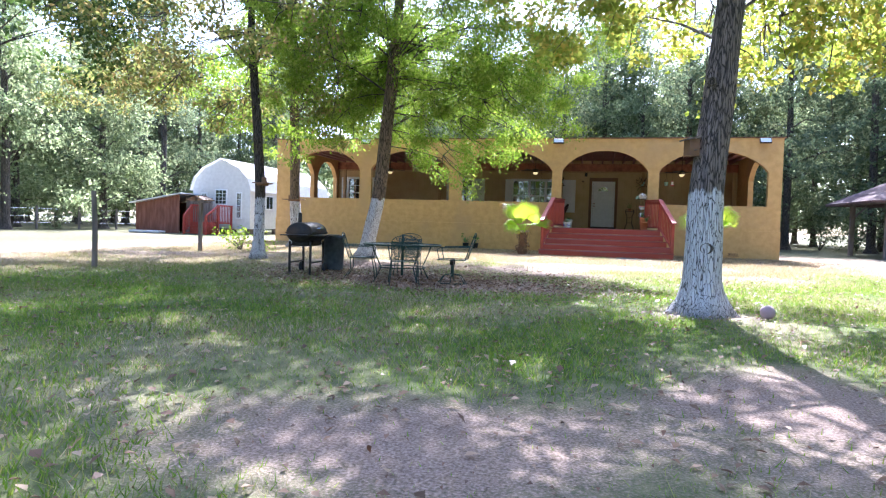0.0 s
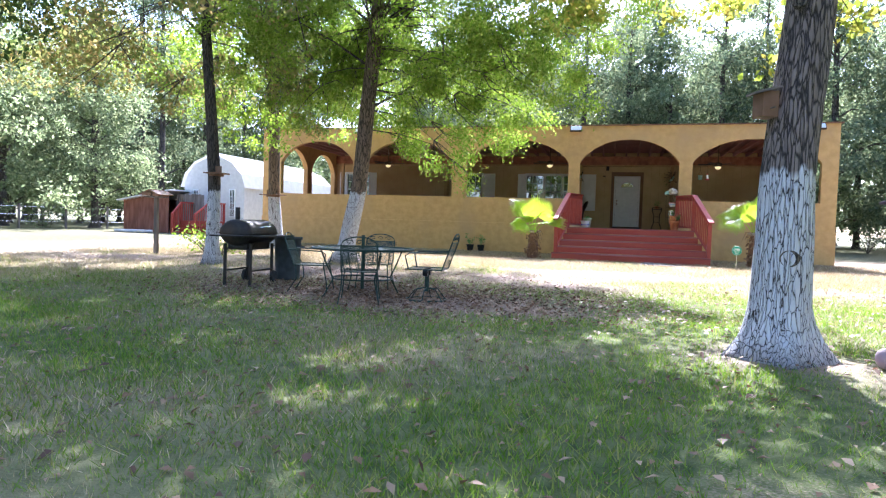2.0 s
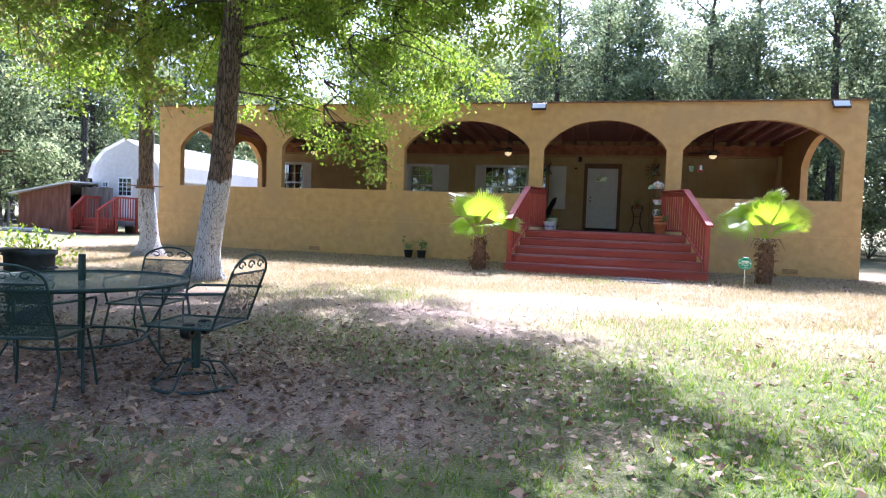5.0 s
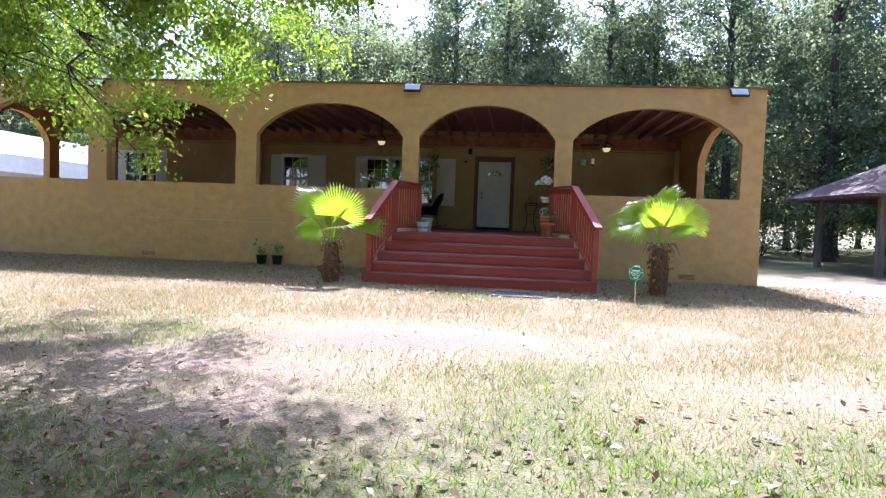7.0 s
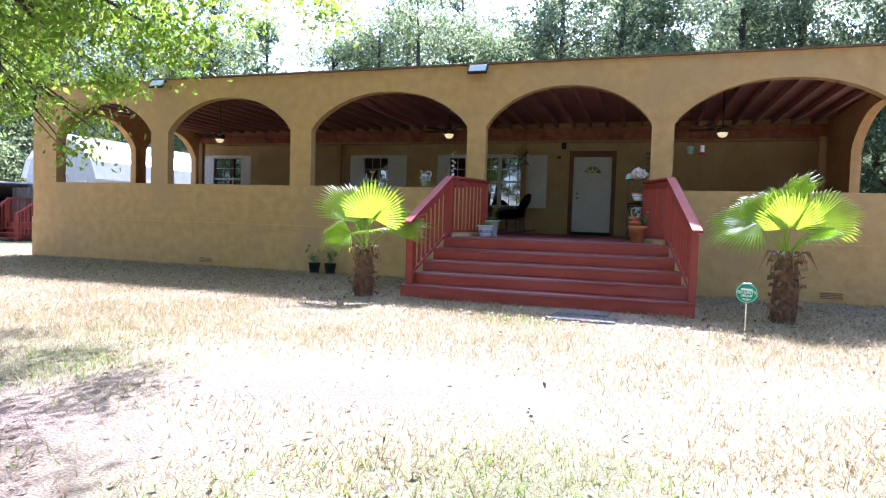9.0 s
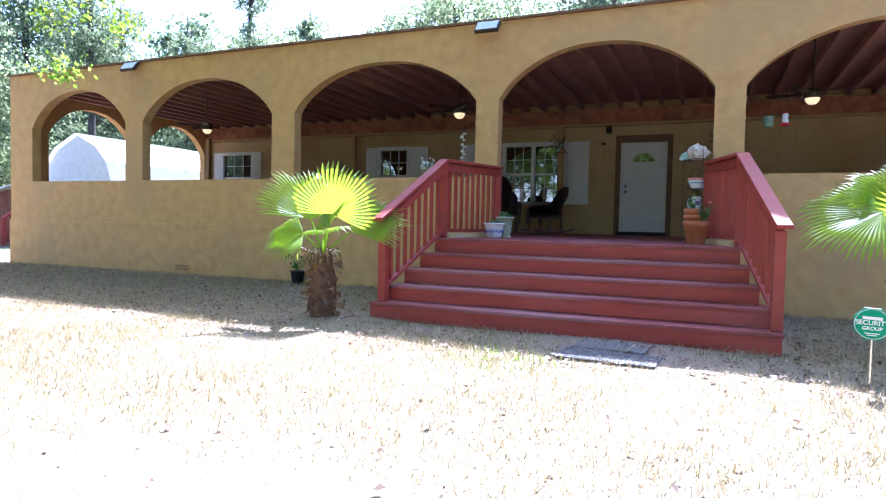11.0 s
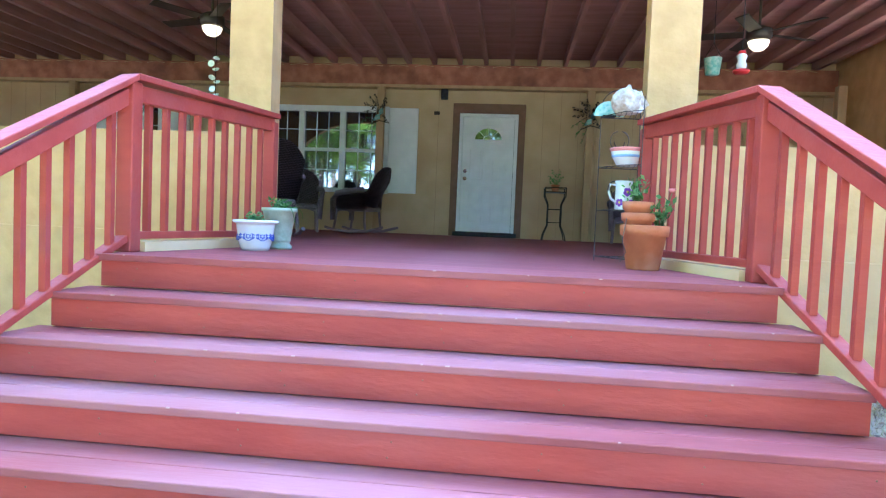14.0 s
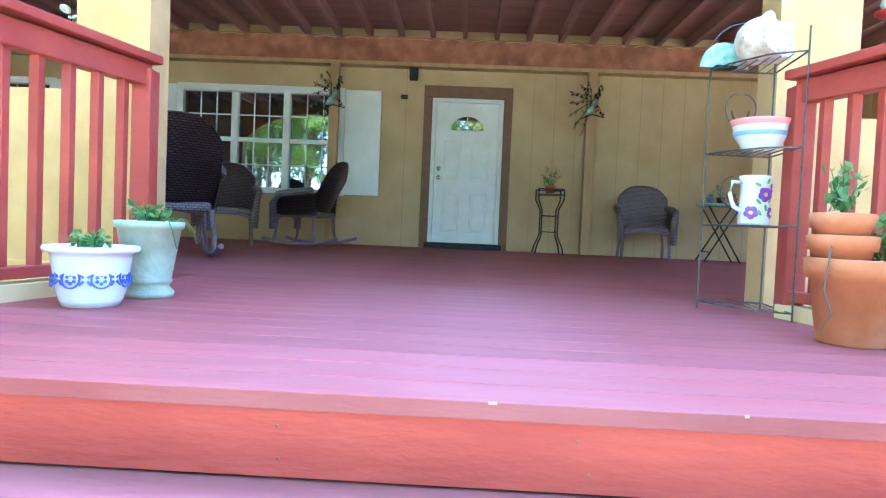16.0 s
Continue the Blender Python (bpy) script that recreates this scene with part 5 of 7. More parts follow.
# posts, feeders and nest boxes
p1 = thing("fence_post", (-8.4, -13.3, float(ground_z(0, -13.3))), "weathered round wooden post in the lawn", "post")
part("shaft", T([(0, 0, -0.1), (0.01, 0, 0.8), (-0.03, 0, 1.5)], [0.055, 0.05, 0.045], 10), GREYWOOD, p1)
p2 = thing("bird_table", (-9.85, -7.85, float(ground_z(0, -7.85))), "wooden post carrying a small pitched bird table", "bird table")
part("shaft", B(-0.045, 0.045, -0.045, 0.045, -0.1, 1.38, bevel=0.008), GREYWOOD, p2)
part("tray", B(-0.2, 0.2, -0.2, 0.2, 1.38, 1.41), GREYWOOD, p2)
for s in (-1, 1):
    part("roof_board", B(-0.02, 0.30, -0.28, 0.28, -0.012, 0.012, m=Matrix.Translation((0, 0, 1.56)) @ Matrix.Scale(s, 4, (1, 0, 0)) @ Matrix.Rotation(radians(22), 4, "Y")), BROWNTRIM, p2)
    part("upright", B(s * 0.15 - 0.015, s * 0.15 + 0.015, -0.015, 0.015, 1.41, 1.5), GREYWOOD, p2)


def feeder(at, w, label, wrap):
    f = thing("tree_shelf", at, label, "bird feeder")
    part("shelf", B(-w, w, -0.2, 0.2, 0.0, 0.025, bevel=0.004), BROWNTRIM, f)
    part("back_board", B(-w * 0.6, w * 0.6, -0.02, 0.02, 0.025, 0.16, bevel=0.004), BROWNTRIM, f)
    part("strap", lathe([(wrap, -0.05), (wrap + 0.012, -0.05), (wrap + 0.012, 0.0), (wrap, 0.0)], 20), BROWNTRIM, f)


feeder((-8.8, -4.2, 1.58), 0.34, "brown wooden shelf strapped round the tree trunk", 0.185)
feeder((-6.90, -9.58, 1.78), 0.18, "small brown bird shelf fixed to the trunk", 0.13)
nb = thing("nest_box", (2.34, -14.84, 2.02), "brown wooden nest box hung on the oak trunk", "nest box", turn=20)
part("box_body", B(-0.07, 0.07, -0.08, 0.08, -0.12, 0.1, bevel=0.004), BROWNTRIM, nb)
part("lid", B(-0.1, 0.1, -0.12, 0.1, 0.1, 0.118, m=Matrix.Rotation(radians(-14), 4, "Y")), GREYWOOD, nb)
part("perch", T([(0, -0.08, -0.05), (0, -0.14, -0.05)], 0.007), GREYWOOD, nb)
for kz, kr, ka in ((0.86, 0.085, -95), (1.05, 0.05, -120), (3.0, 0.06, -100)):
    kn = thing("trunk_knot", (2.54 + 0.03 + 0.213 * math.cos(radians(ka)), -14.76 + 0.213 * math.sin(radians(ka)), oz + kz), "dark healed knot on the oak trunk", "knot", turn=ka + 90)
    part("rim", lathe([(kr, -0.04), (kr * 1.02, 0.0), (kr * 0.8, 0.022), (kr * 0.5, 0.005), (0, -0.01)], 16, Matrix.Rotation(radians(90), 4, "X")), FOREST_BARK, kn, "", True)
ball = tagged(part("play_ball", lathe([(0.09 * math.sin(a), 0.09 - 0.09 * math.cos(a)) if 0 < a < math.pi else (0, 0.09 - 0.09 * math.cos(a)) for a in np.linspace(0, math.pi, 15)], 24), surface("faded mauve ball", (0.30, 0.22, 0.25), (0.38, 0.28, 0.31), 8, 0.6), None, "", True), "faded mauve ball lying on the grass by the oak", "ball")
ball.location = (3.31, -14.99, float(ground_z(0, -14.99)) - 0.01)

# ---- barrel grill and bin ----
gr = thing("barrel_grill", (-4.37, -12.25, float(ground_z(0, -12.2))), "black barrel charcoal grill with chimney and side shelf", "grill", turn=4)
rot = Matrix.Translation((0, -0.45, 0.79)) @ Matrix.Diagonal((1, 1, 0.76, 1)) @ Matrix.Rotation(radians(-90), 4, "X")
part("barrel", lathe([(0, 0), (0.2, 0.0), (0.255, 0.03), (0.265, 0.06), (0.265, 0.84), (0.255, 0.87), (0.2, 0.9), (0, 0.9)], 32, rot), BARREL, gr, "", True)
part("lid_seam", B(-0.275, 0.275, -0.43, 0.43, 0.775, 0.795, bevel=0.004), BARREL, gr)
part("chimney", T([(0.0, -0.36, 0.95), (0.0, -0.36, 1.17)], 0.035, 12), BARREL, gr)
part("firebox", B(-0.17, 0.17, -0.36, 0.36, 0.53, 0.66, bevel=0.03), BARREL, gr)
part("front_shelf", B(0.27, 0.52, -0.5, 0.5, 0.735, 0.757, bevel=0.006), BARREL, gr)
part("side_shelf", B(-0.25, 0.3, -0.72, -0.47, 0.735, 0.757, bevel=0.006), BARREL, gr)
part("lid_handle", T([(0.235, -0.1, 0.87), (0.30, -0.09, 0.885), (0.30, 0.09, 0.885), (0.235, 0.1, 0.87)], 0.009, 8), CHROME, gr, "steel lid handle")
part("thermometer", lathe([(0, 0), (0.03, 0), (0.03, 0.012), (0, 0.014)], 16, Matrix.Translation((0.205, 0.25, 0.9)) @ Matrix.Rotation(radians(62), 4, "Y")), CHROME, gr)
for s_ in (-1, 1):
    part("brace", T([(s_ * 0.21, -0.34, 0.5), (s_ * 0.19, -0.16, 0.64)], 0.013, 6), BARREL, gr)
for x in (-0.21, 0.21):
    for y in (-0.34, 0.34):
        part("leg", B(x - 0.018, x + 0.018, y - 0.018, y + 0.018, -0.02, 0.62), BARREL, gr)
    part("crossbar", B(x - 0.012, x + 0.012, -0.34, 0.34, 0.2, 0.225), BARREL, gr)
for s in (-1, 1):
    part("wheel", lathe([(0, -0.02), (0.09, -0.02), (0.1, 0), (0.09, 0.02), (0, 0.02)], 20, Matrix.Translation((s * 0.25, 0.34, 0.09)) @ Matrix.Rotation(radians(90), 4, "Y")), DARKMAT, gr)
BINGREY = surface("dusty grey-green plastic", (0.035, 0.045, 0.05), (0.07, 0.08, 0.085), 9, 0.6, bump=0.1)
bin_ = thing("rubbish_bin", (-4.12, -11.5, float(ground_z(0, -11.5))), "dark ribbed plastic rubbish bin without lid", "bin")
part("tub", lathe([(0, 0), (0.22, 0), (0.235, 0.04), (0.26, 0.62), (0.285, 0.63), (0.285, 0.67), (0.27, 0.67), (0.25, 0.62), (0.22, 0.08), (0, 0.08)], 32, Matrix.Diagonal((0.84, 0.84, 1.06, 1))), BINGREY, bin_, "", True)
for s in (-1, 1):
    part("handle", T([(s * 0.215, -0.07, 0.56), (s * 0.27, -0.06, 0.55), (s * 0.27, 0.06, 0.55), (s * 0.215, 0.07, 0.56)], 0.012, 6), BINGREY, bin_)


# ---- garden table and chairs ----
def mesh_material(name, colour):
    """Expanded metal mesh: diamond openings between thin strands."""
    m, n, l, p = material(name)
    p.inputs["Base Color"].default_value = (*colour, 1)
    p.inputs["Roughness"].default_value, p.inputs["Metallic"].default_value = 0.5, 0.3
    co = n.new("ShaderNodeTexCoord")
    mp = n.new("ShaderNodeMapping")
    mp.inputs["Rotation"].default_value = (0.6, 0.5, 0.785)
    l.new(co.outputs["Object"], mp.inputs[0])
    ch = n.new("ShaderNodeTexVoronoi")
    ch.feature = "DISTANCE_TO_EDGE"
    ch.inputs["Scale"].default_value = 70
    l.new(mp.outputs[0], ch.inputs["Vector"])
    gt = n.new("ShaderNodeMath")
    gt.operation = "LESS_THAN"
    gt.inputs[1].default_value = 0.15
    l.new(ch.outputs[0], gt.inputs[0])
    tr = n.new("ShaderNodeBsdfTransparent")
    mx = n.new("ShaderNodeMixShader")
    l.new(gt.outputs[0], mx.inputs[0])
    l.new(tr.outputs[0], mx.inputs[1])
    l.new(p.outputs[0], mx.inputs[2])
    l.new(mx.outputs[0], n["Material Output"].inputs["Surface"])
    return m


MESH = mesh_material("green expanded metal mesh", (0.03, 0.06, 0.052))
tz = float(ground_z(0, -12.9))
tb = thing("garden_table", (-2.2, -12.85, tz), "round dark green metal mesh garden table", "table")
top = bmesh.new()
bmesh.ops.create_circle(top, cap_ends=True, segments=48, radius=0.69, matrix=Matrix.Translation((0, 0, 0.655)))
part("mesh_top", top, MESH, tb, "pierced metal mesh top")
part("rim", lathe([(0.68, 0.642), (0.70, 0.642), (0.705, 0.655), (0.70, 0.668), (0.68, 0.668), (0.68, 0.642)], 48), GREENIRON, tb, "", True)
part("umbrella_sleeve", T([(0, 0, 0.1), (0, 0, 0.84)], 0.024, 10), GREENIRON, tb)
for a in range(4):
    c, s = math.cos(radians(45 + 90 * a)), math.sin(radians(45 + 90 * a))
    part("leg", T([(0.6 * c, 0.6 * s, 0.64), (0.52 * c, 0.52 * s, 0.45), (0.42 * c, 0.42 * s, 0.25), (0.55 * c, 0.55 * s, 0.02), (0.58 * c, 0.58 * s, 0.0)], 0.011, 8), GREENIRON, tb)
part("stretcher_ring", T([(0.42 * math.cos(a), 0.42 * math.sin(a), 0.25) for a in np.linspace(0, 2 * math.pi, 25)], 0.01, 6), GREENIRON, tb)


def garden_chair(swivel):
    c = thing("garden_chair", (0, 0, 0), "dark green iron garden chair with mesh seat and scrolled arched back" if not swivel else "dark green iron swivel rocker with mesh seat on a round base", "chair", group="chairs round the garden table")
    seat = bmesh.new()
    bmesh.ops.create_grid(seat, x_segments=6, y_segments=6, size=0.24, matrix=Matrix.Translation((0, 0, 0.42)))
    for v in seat.verts:
        v.co.z += 0.1 * (v.co.x ** 2 + v.co.y ** 2) - 0.004
    part("seat", seat, MESH, c)
    part("seat_rim", T([(-0.24, -0.24, 0.425), (0.24, -0.24, 0.425), (0.24, 0.24, 0.425), (-0.24, 0.24, 0.425), (-0.24, -0.24, 0.425)], 0.0085, 6), GREENIRON, c)
    back = bmesh.new()
    rows = []
    for j in range(6):
        f = j / 5
        rows.append([back.verts.new(((-1 + 2 * i / 6) * 0.23, -0.25 - 0.12 * f + 0.02 * (1 - (i / 3 - 1) ** 2), 0.44 + 0.34 * f)) for i in range(7)])
    for a, b in zip(rows, rows[1:]):
        for i in range(6):
            back.faces.new((a[i], a[i + 1], b[i + 1], b[i]))
    part("back_mesh", back, MESH, c)
    part("back_frame", T([(-0.24, -0.24, 0.42), (-0.24, -0.37, 0.78)] + [(-0.24 * math.cos(a), -0.37 - 0.03 * math.sin(a), 0.78 + 0.12 * math.sin(a)) for a in np.linspace(0.15, math.pi - 0.15, 12)] + [(0.24, -0.37, 0.78), (0.24, -0.24, 0.42)], 0.009, 8), GREENIRON, c)
    part("back_bar", T([(-0.24, -0.37, 0.78), (0.24, -0.37, 0.78)], 0.007, 6), GREENIRON, c)
    for k in (-1, 0, 1):
        sc = [(k * 0.13 + 0.05 * math.cos(a) * (1 - a / 9), -0.38, 0.83 + 0.032 * math.sin(a) * (1 - a / 9)) for a in np.linspace(0, 6.5, 14)]
        part("scroll", T(sc, 0.006, 5), GREENIRON, c)
    for s in (-1, 1):
        part("arm", T([(s * 0.25, -0.34, 0.66), (s * 0.29, -0.1, 0.65), (s * 0.29, 0.18, 0.64), (s * 0.27, 0.24, 0.6), (s * 0.25, 0.2, 0.43)], 0.009, 8), GREENIRON, c)
        if not swivel:
            part("leg", T([(s * 0.23, 0.2, 0.42), (s * 0.25, 0.25, 0.2), (s * 0.27, 0.27, 0.0)], 0.009, 8), GREENIRON, c)
            part("leg", T([(s * 0.23, -0.22, 0.42), (s * 0.24, -0.2, 0.22), (s * 0.27, -0.34, 0.0)], 0.009, 8), GREENIRON, c)
    if swivel:
        part("pedestal", T([(0, 0, 0.12), (0, 0, 0.36)], 0.03, 12), GREENIRON, c)
        for s in (-1, 1):
            part("spring", lathe([(0.02, -0.03), (0.05, -0.03), (0.055, 0), (0.05, 0.03), (0.02, 0.03)], 16, Matrix.Translation((s * 0.1, 0, 0.38)) @ Matrix.Rotation(radians(90), 4, "X")), IRON, c)
        part("base_ring", T([(0.27 * math.cos(a), 0.27 * math.sin(a), 0.015) for a in np.linspace(0, 2 * math.pi, 29)], 0.012, 6), GREENIRON, c)
        for a in range(6):
            q, w = math.cos(radians(60 * a)), math.sin(radians(60 * a))
            part("base_rib", T([(0.02 * q, 0.02 * w, 0.17), (0.16 * q, 0.16 * w, 0.15), (0.27 * q, 0.27 * w, 0.015)], 0.007, 6), GREENIRON, c)
    return c


ch = garden_chair(False)
ch.matrix_basis = pose(-2.0, -13.4, tz, 0, 0, 20)
ch.scale = (0.93, 0.93, 0.93)
copy_thing(ch, pose(-2.35, -12.0, tz, 0, 0, 190))
copy_thing(ch, pose(-3.0, -12.75, tz, 0, 0, -75))
sw = garden_chair(True)
sw.matrix_basis = pose(-1.27, -12.85, tz, 0, 0, 95)

# ---- things before the house ----
DIRTMAT = surface("muddy rubber", (0.07, 0.07, 0.075), (0.2, 0.19, 0.18), 30, 0.9, bump=0.5, c=(0.26, 0.23, 0.2), patch=7)
sg = thing("yard_sign", (4.05, -3.92, 0.0), "round green notice sign on a thin metal stake", "sign", turn=-14)
part("stake", T([(0, 0, -0.1), (0, 0, 0.34)], 0.008, 8), CHROME, sg)
plate = part("plate", lathe([(0, -0.006), (0.122, -0.006), (0.125, 0), (0.122, 0.006), (0, 0.006)], 8, Matrix.Translation((0, 0, 0.45)) @ Matrix.Rotation(radians(90), 4, "X") @ Matrix.Rotation(radians(22.5), 4, "Z")), SIGNGREEN, sg)
part("border", lathe([(0.104, -0.0085), (0.11, -0.0085), (0.11, -0.0065), (0.104, -0.0065), (0.104, -0.0085)], 32, Matrix.Translation((0, 0, 0.45)) @ Matrix.Rotation(radians(-90), 4, "X")), SIGNWHITE, plate)
part("border", lathe([(0.104, 0.0065), (0.11, 0.0065), (0.11, 0.0085), (0.104, 0.0085), (0.104, 0.0065)], 32, Matrix.Translation((0, 0, 0.45)) @ Matrix.Rotation(radians(90), 4, "X")), SIGNWHITE, plate)
for word, z, size in (("SECURITY", 0.444, 0.046), ("GROUP", 0.407, 0.036)):
    text = bpy.data.curves.new("word", "FONT")
    text.body, text.size, text.extrude, text.align_x, text.offset = word, size, 0.001, "CENTER", 0.0008
    word_ob = new("lettering", text)
    word_ob.parent = plate
    word_ob.location, word_ob.rotation_euler = (0, -0.0078, z), (radians(90), 0, 0)
    text.materials.append(SIGNWHITE)
for z, w in ((0.492, 0.06), (0.383, 0.045), (0.37, 0.03)):
    part("lettering_bar", B(-w, w, -0.0085, -0.0065, z - (0.011 if w > 0.05 else 0.003), z + (0.011 if w > 0.05 else 0.003)), SIGNWHITE, plate)
for i in range(2):
    m_ = thing("door_mat", ((2.17, -3.36, 0.0), (2.2, -3.78, -0.011))[i], ("worn grey ribbed mat on the soil before the stairs", "dark rubber mat half buried before the stairs")[i], "mat", turn=-4)
    bm = B(*((-0.32, 0.32, -0.2, 0.2) if i == 0 else (-0.42, 0.42, -0.22, 0.22)), 0.0, 0.014, bevel=0.004)
    part("base", bm, (GREYMAT, DIRTMAT)[i], m_)
    for kx in np.arange(-0.29, 0.3, 0.04) if i == 0 else np.arange(-0.38, 0.39, 0.03):
        if i == 0:
            part("rib", B(kx - 0.011, kx + 0.011, -0.185, 0.185, 0.0135, 0.02, bevel=0.003), GREYMAT, m_)
        else:
            part("rib", B(kx - 0.008, kx + 0.008, -0.2, 0.2, 0.0135, 0.019, bevel=0.002), DIRTMAT, m_)


def sprig(parent, at, n, size, height, seed, mat=None, spread=0.5, name="foliage"):
    gg = np.random.default_rng(seed)
    st = bmesh.new()
    pts = []
    for i in range(n):
        a, t = gg.uniform(0, 6.28), gg.uniform(0.1, 1) * spread
        e = Vector(at) + Vector((math.cos(a) * t * height, math.sin(a) * t * height, height * gg.uniform(0.5, 1)))
        mid = Vector(at).lerp(e, 0.5) + Vector((0, 0, 0.02))
        tube(st, [at, mid, e], [0.004, 0.003, 0.0015], 4)
        for k in range(7):
            pts.append(Vector(at).lerp(e, gg.uniform(0.35, 1.0)) + Vector(gg.normal(size=3)) * size * 0.45)
    o = part("stem_work", st, POTLEAF, parent)
    o["kind"] = "stuff"
    v, f = leaf_arrays(np.array(pts), size, gg, -0.2, 0.5)
    array_mesh(name, v, f, mat or POTLEAF, parent)


for i, x in enumerate((-3.62, -3.25)):
    np_ = thing("nursery_pot", (x, -0.24, 0.0), "black plastic nursery pot with a leafy plant by the wall", "plant pot", group="nursery pots")
    part("pot", lathe([(0, 0), (0.09, 0), (0.12, 0.2), (0.13, 0.2), (0.13, 0.22), (0.115, 0.22), (0.1, 0.17), (0, 0.17)], 20), DARKMAT, np_, "", True)
    sprig(np_, (0, 0, 0.18), 9, 0.07, 0.42, 200 + i)

# ---- things on the porch ----
WS = Matrix.Diagonal((0.82, 0.82, 1.0, 1))
wp = thing("white_planter", (0.19, -0.9, FLOOR), "white planter with a blue medallion band and leafy plant", "plant pot")
part("pot", lathe([(0, 0.012), (0.095, 0.012), (0.10, 0.0), (0.112, 0.0), (0.124, 0.022), (0.137, 0.06), (0.157, 0.17), (0.16, 0.185), (0.185, 0.19), (0.19, 0.2), (0.185, 0.21), (0.165, 0.208), (0.15, 0.17), (0, 0.17)], 40, WS), CERAMIC, wp, "", True)
for k in range(16):
    a = 2 * math.pi * k / 16
    big = k % 2 == 0
    m = Matrix.Rotation(a, 4, "Z") @ Matrix.Translation((0.1195, 0, 0.1)) @ Matrix.Rotation(radians(79), 4, "Y")
    if big:
        part("medallion", lathe([(0.028, -0.003), (0.033, -0.003), (0.033, 0.003), (0.028, 0.003), (0.028, -0.003)], 18, m), BLUE, wp)
        for q in range(6):
            part("petal", lathe([(0, -0.003), (0.006, -0.003), (0.006, 0.003), (0, 0.003)], 6, m @ Matrix.Translation((0.014 * math.cos(q * 1.047), 0.014 * math.sin(q * 1.047), 0))), BLUE, wp)
    else:
        bm = bmesh.new()
        for q in range(4):
            box(bm, 0.008, 0.027, -0.004, 0.004, -0.003, 0.003, m=m @ Matrix.Rotation(radians(45 + 90 * q), 4, "Z"))
        part("cross_motif", bm, BLUE, wp)
sprig(wp, (0.0, 0, 0.18), 22, 0.03, 0.07, 210, spread=1.2)
gp = thing("sage_planter", (0.25, -0.62, FLOOR), "tall sage green plaster planter with trailing plant", "plant pot")
part("pot", lathe([(0, 0), (0.12, 0), (0.125, 0.02), (0.1, 0.045), (0.11, 0.06), (0.115, 0.065), (0.11, 0.075), (0.15, 0.27), (0.165, 0.275), (0.168, 0.3), (0.155, 0.302), (0.14, 0.26), (0, 0.26)], 36, Matrix.Diagonal((0.78, 0.78, 1.0, 1))), SAGE, gp, "", True)
sprig(gp, (0.0, 0, 0.27), 24, 0.036, 0.09, 211, spread=1.2)
tr_ = bmesh.new()
for i, a in enumerate((-0.6, 0.2, 0.9)):
    tube(tr_, [(0.06 * math.cos(a), 0.06 * math.sin(a), 0.28), (0.13 * math.cos(a), 0.13 * math.sin(a), 0.315), (0.165 * math.cos(a), 0.165 * math.sin(a), 0.27), (0.17 * math.cos(a + 0.1), 0.17 * math.sin(a + 0.1), 0.2 + 0.03 * i)], 0.0025, 5)
part("trailing_stem", tr_, POTLEAF, gp)

tc = thing("terracotta_stack", (2.80, -0.95, FLOOR), "three nested terracotta pots holding succulents and pink flower", "plant pot")
part("pot", lathe([(0, 0), (0.13, 0), (0.137, 0.01), (0.175, 0.235), (0.197, 0.24), (0.203, 0.31), (0.19, 0.315), (0.18, 0.25), (0, 0.25)], 40), TERRA, tc, "large terracotta pot", True)
part("pot", lathe([(0, 0.25), (0.10, 0.25), (0.118, 0.34), (0.135, 0.345), (0.14, 0.395), (0.13, 0.4), (0.12, 0.35), (0, 0.35)], 36, Matrix.Translation((-0.055, 0.02, 0))), TERRA, tc, "", True)
part("pot", lathe([(0, 0.35), (0.095, 0.35), (0.11, 0.42), (0.125, 0.425), (0.13, 0.475), (0.12, 0.48), (0.11, 0.44), (0, 0.44)], 36, Matrix.Translation((-0.06, 0.02, 0))), TERRA, tc, "", True)
sprig(tc, (-0.06, 0.02, 0.45), 12, 0.05, 0.2, 212, spread=0.45)
sprig(tc, (0.11, -0.02, 0.27), 12, 0.06, 0.24, 213, spread=0.5)
part("flower", lathe([(0, 0), (0.02, 0.004), (0.034, 0.02), (0.03, 0.03), (0, 0.014)], 12, Matrix.Translation((0.2, -0.03, 0.55))), PINK, tc, "small pink blossom")
part("flower_stem", T([(0.11, -0.02, 0.27), (0.16, -0.02, 0.42), (0.2, -0.03, 0.55)], 0.004, 5), POTLEAF, tc)
part("chain", T([(-0.17, -0.1, 0.36), (-0.2, -0.12, 0.2), (-0.17, -0.13, 0.12), (-0.21, -0.12, 0.05)], 0.004, 5), GREYWOOD, tc)

for o_ in tc.children:
    o_.data.transform(Matrix.Diagonal((0.76, 0.76, 0.9, 1)))

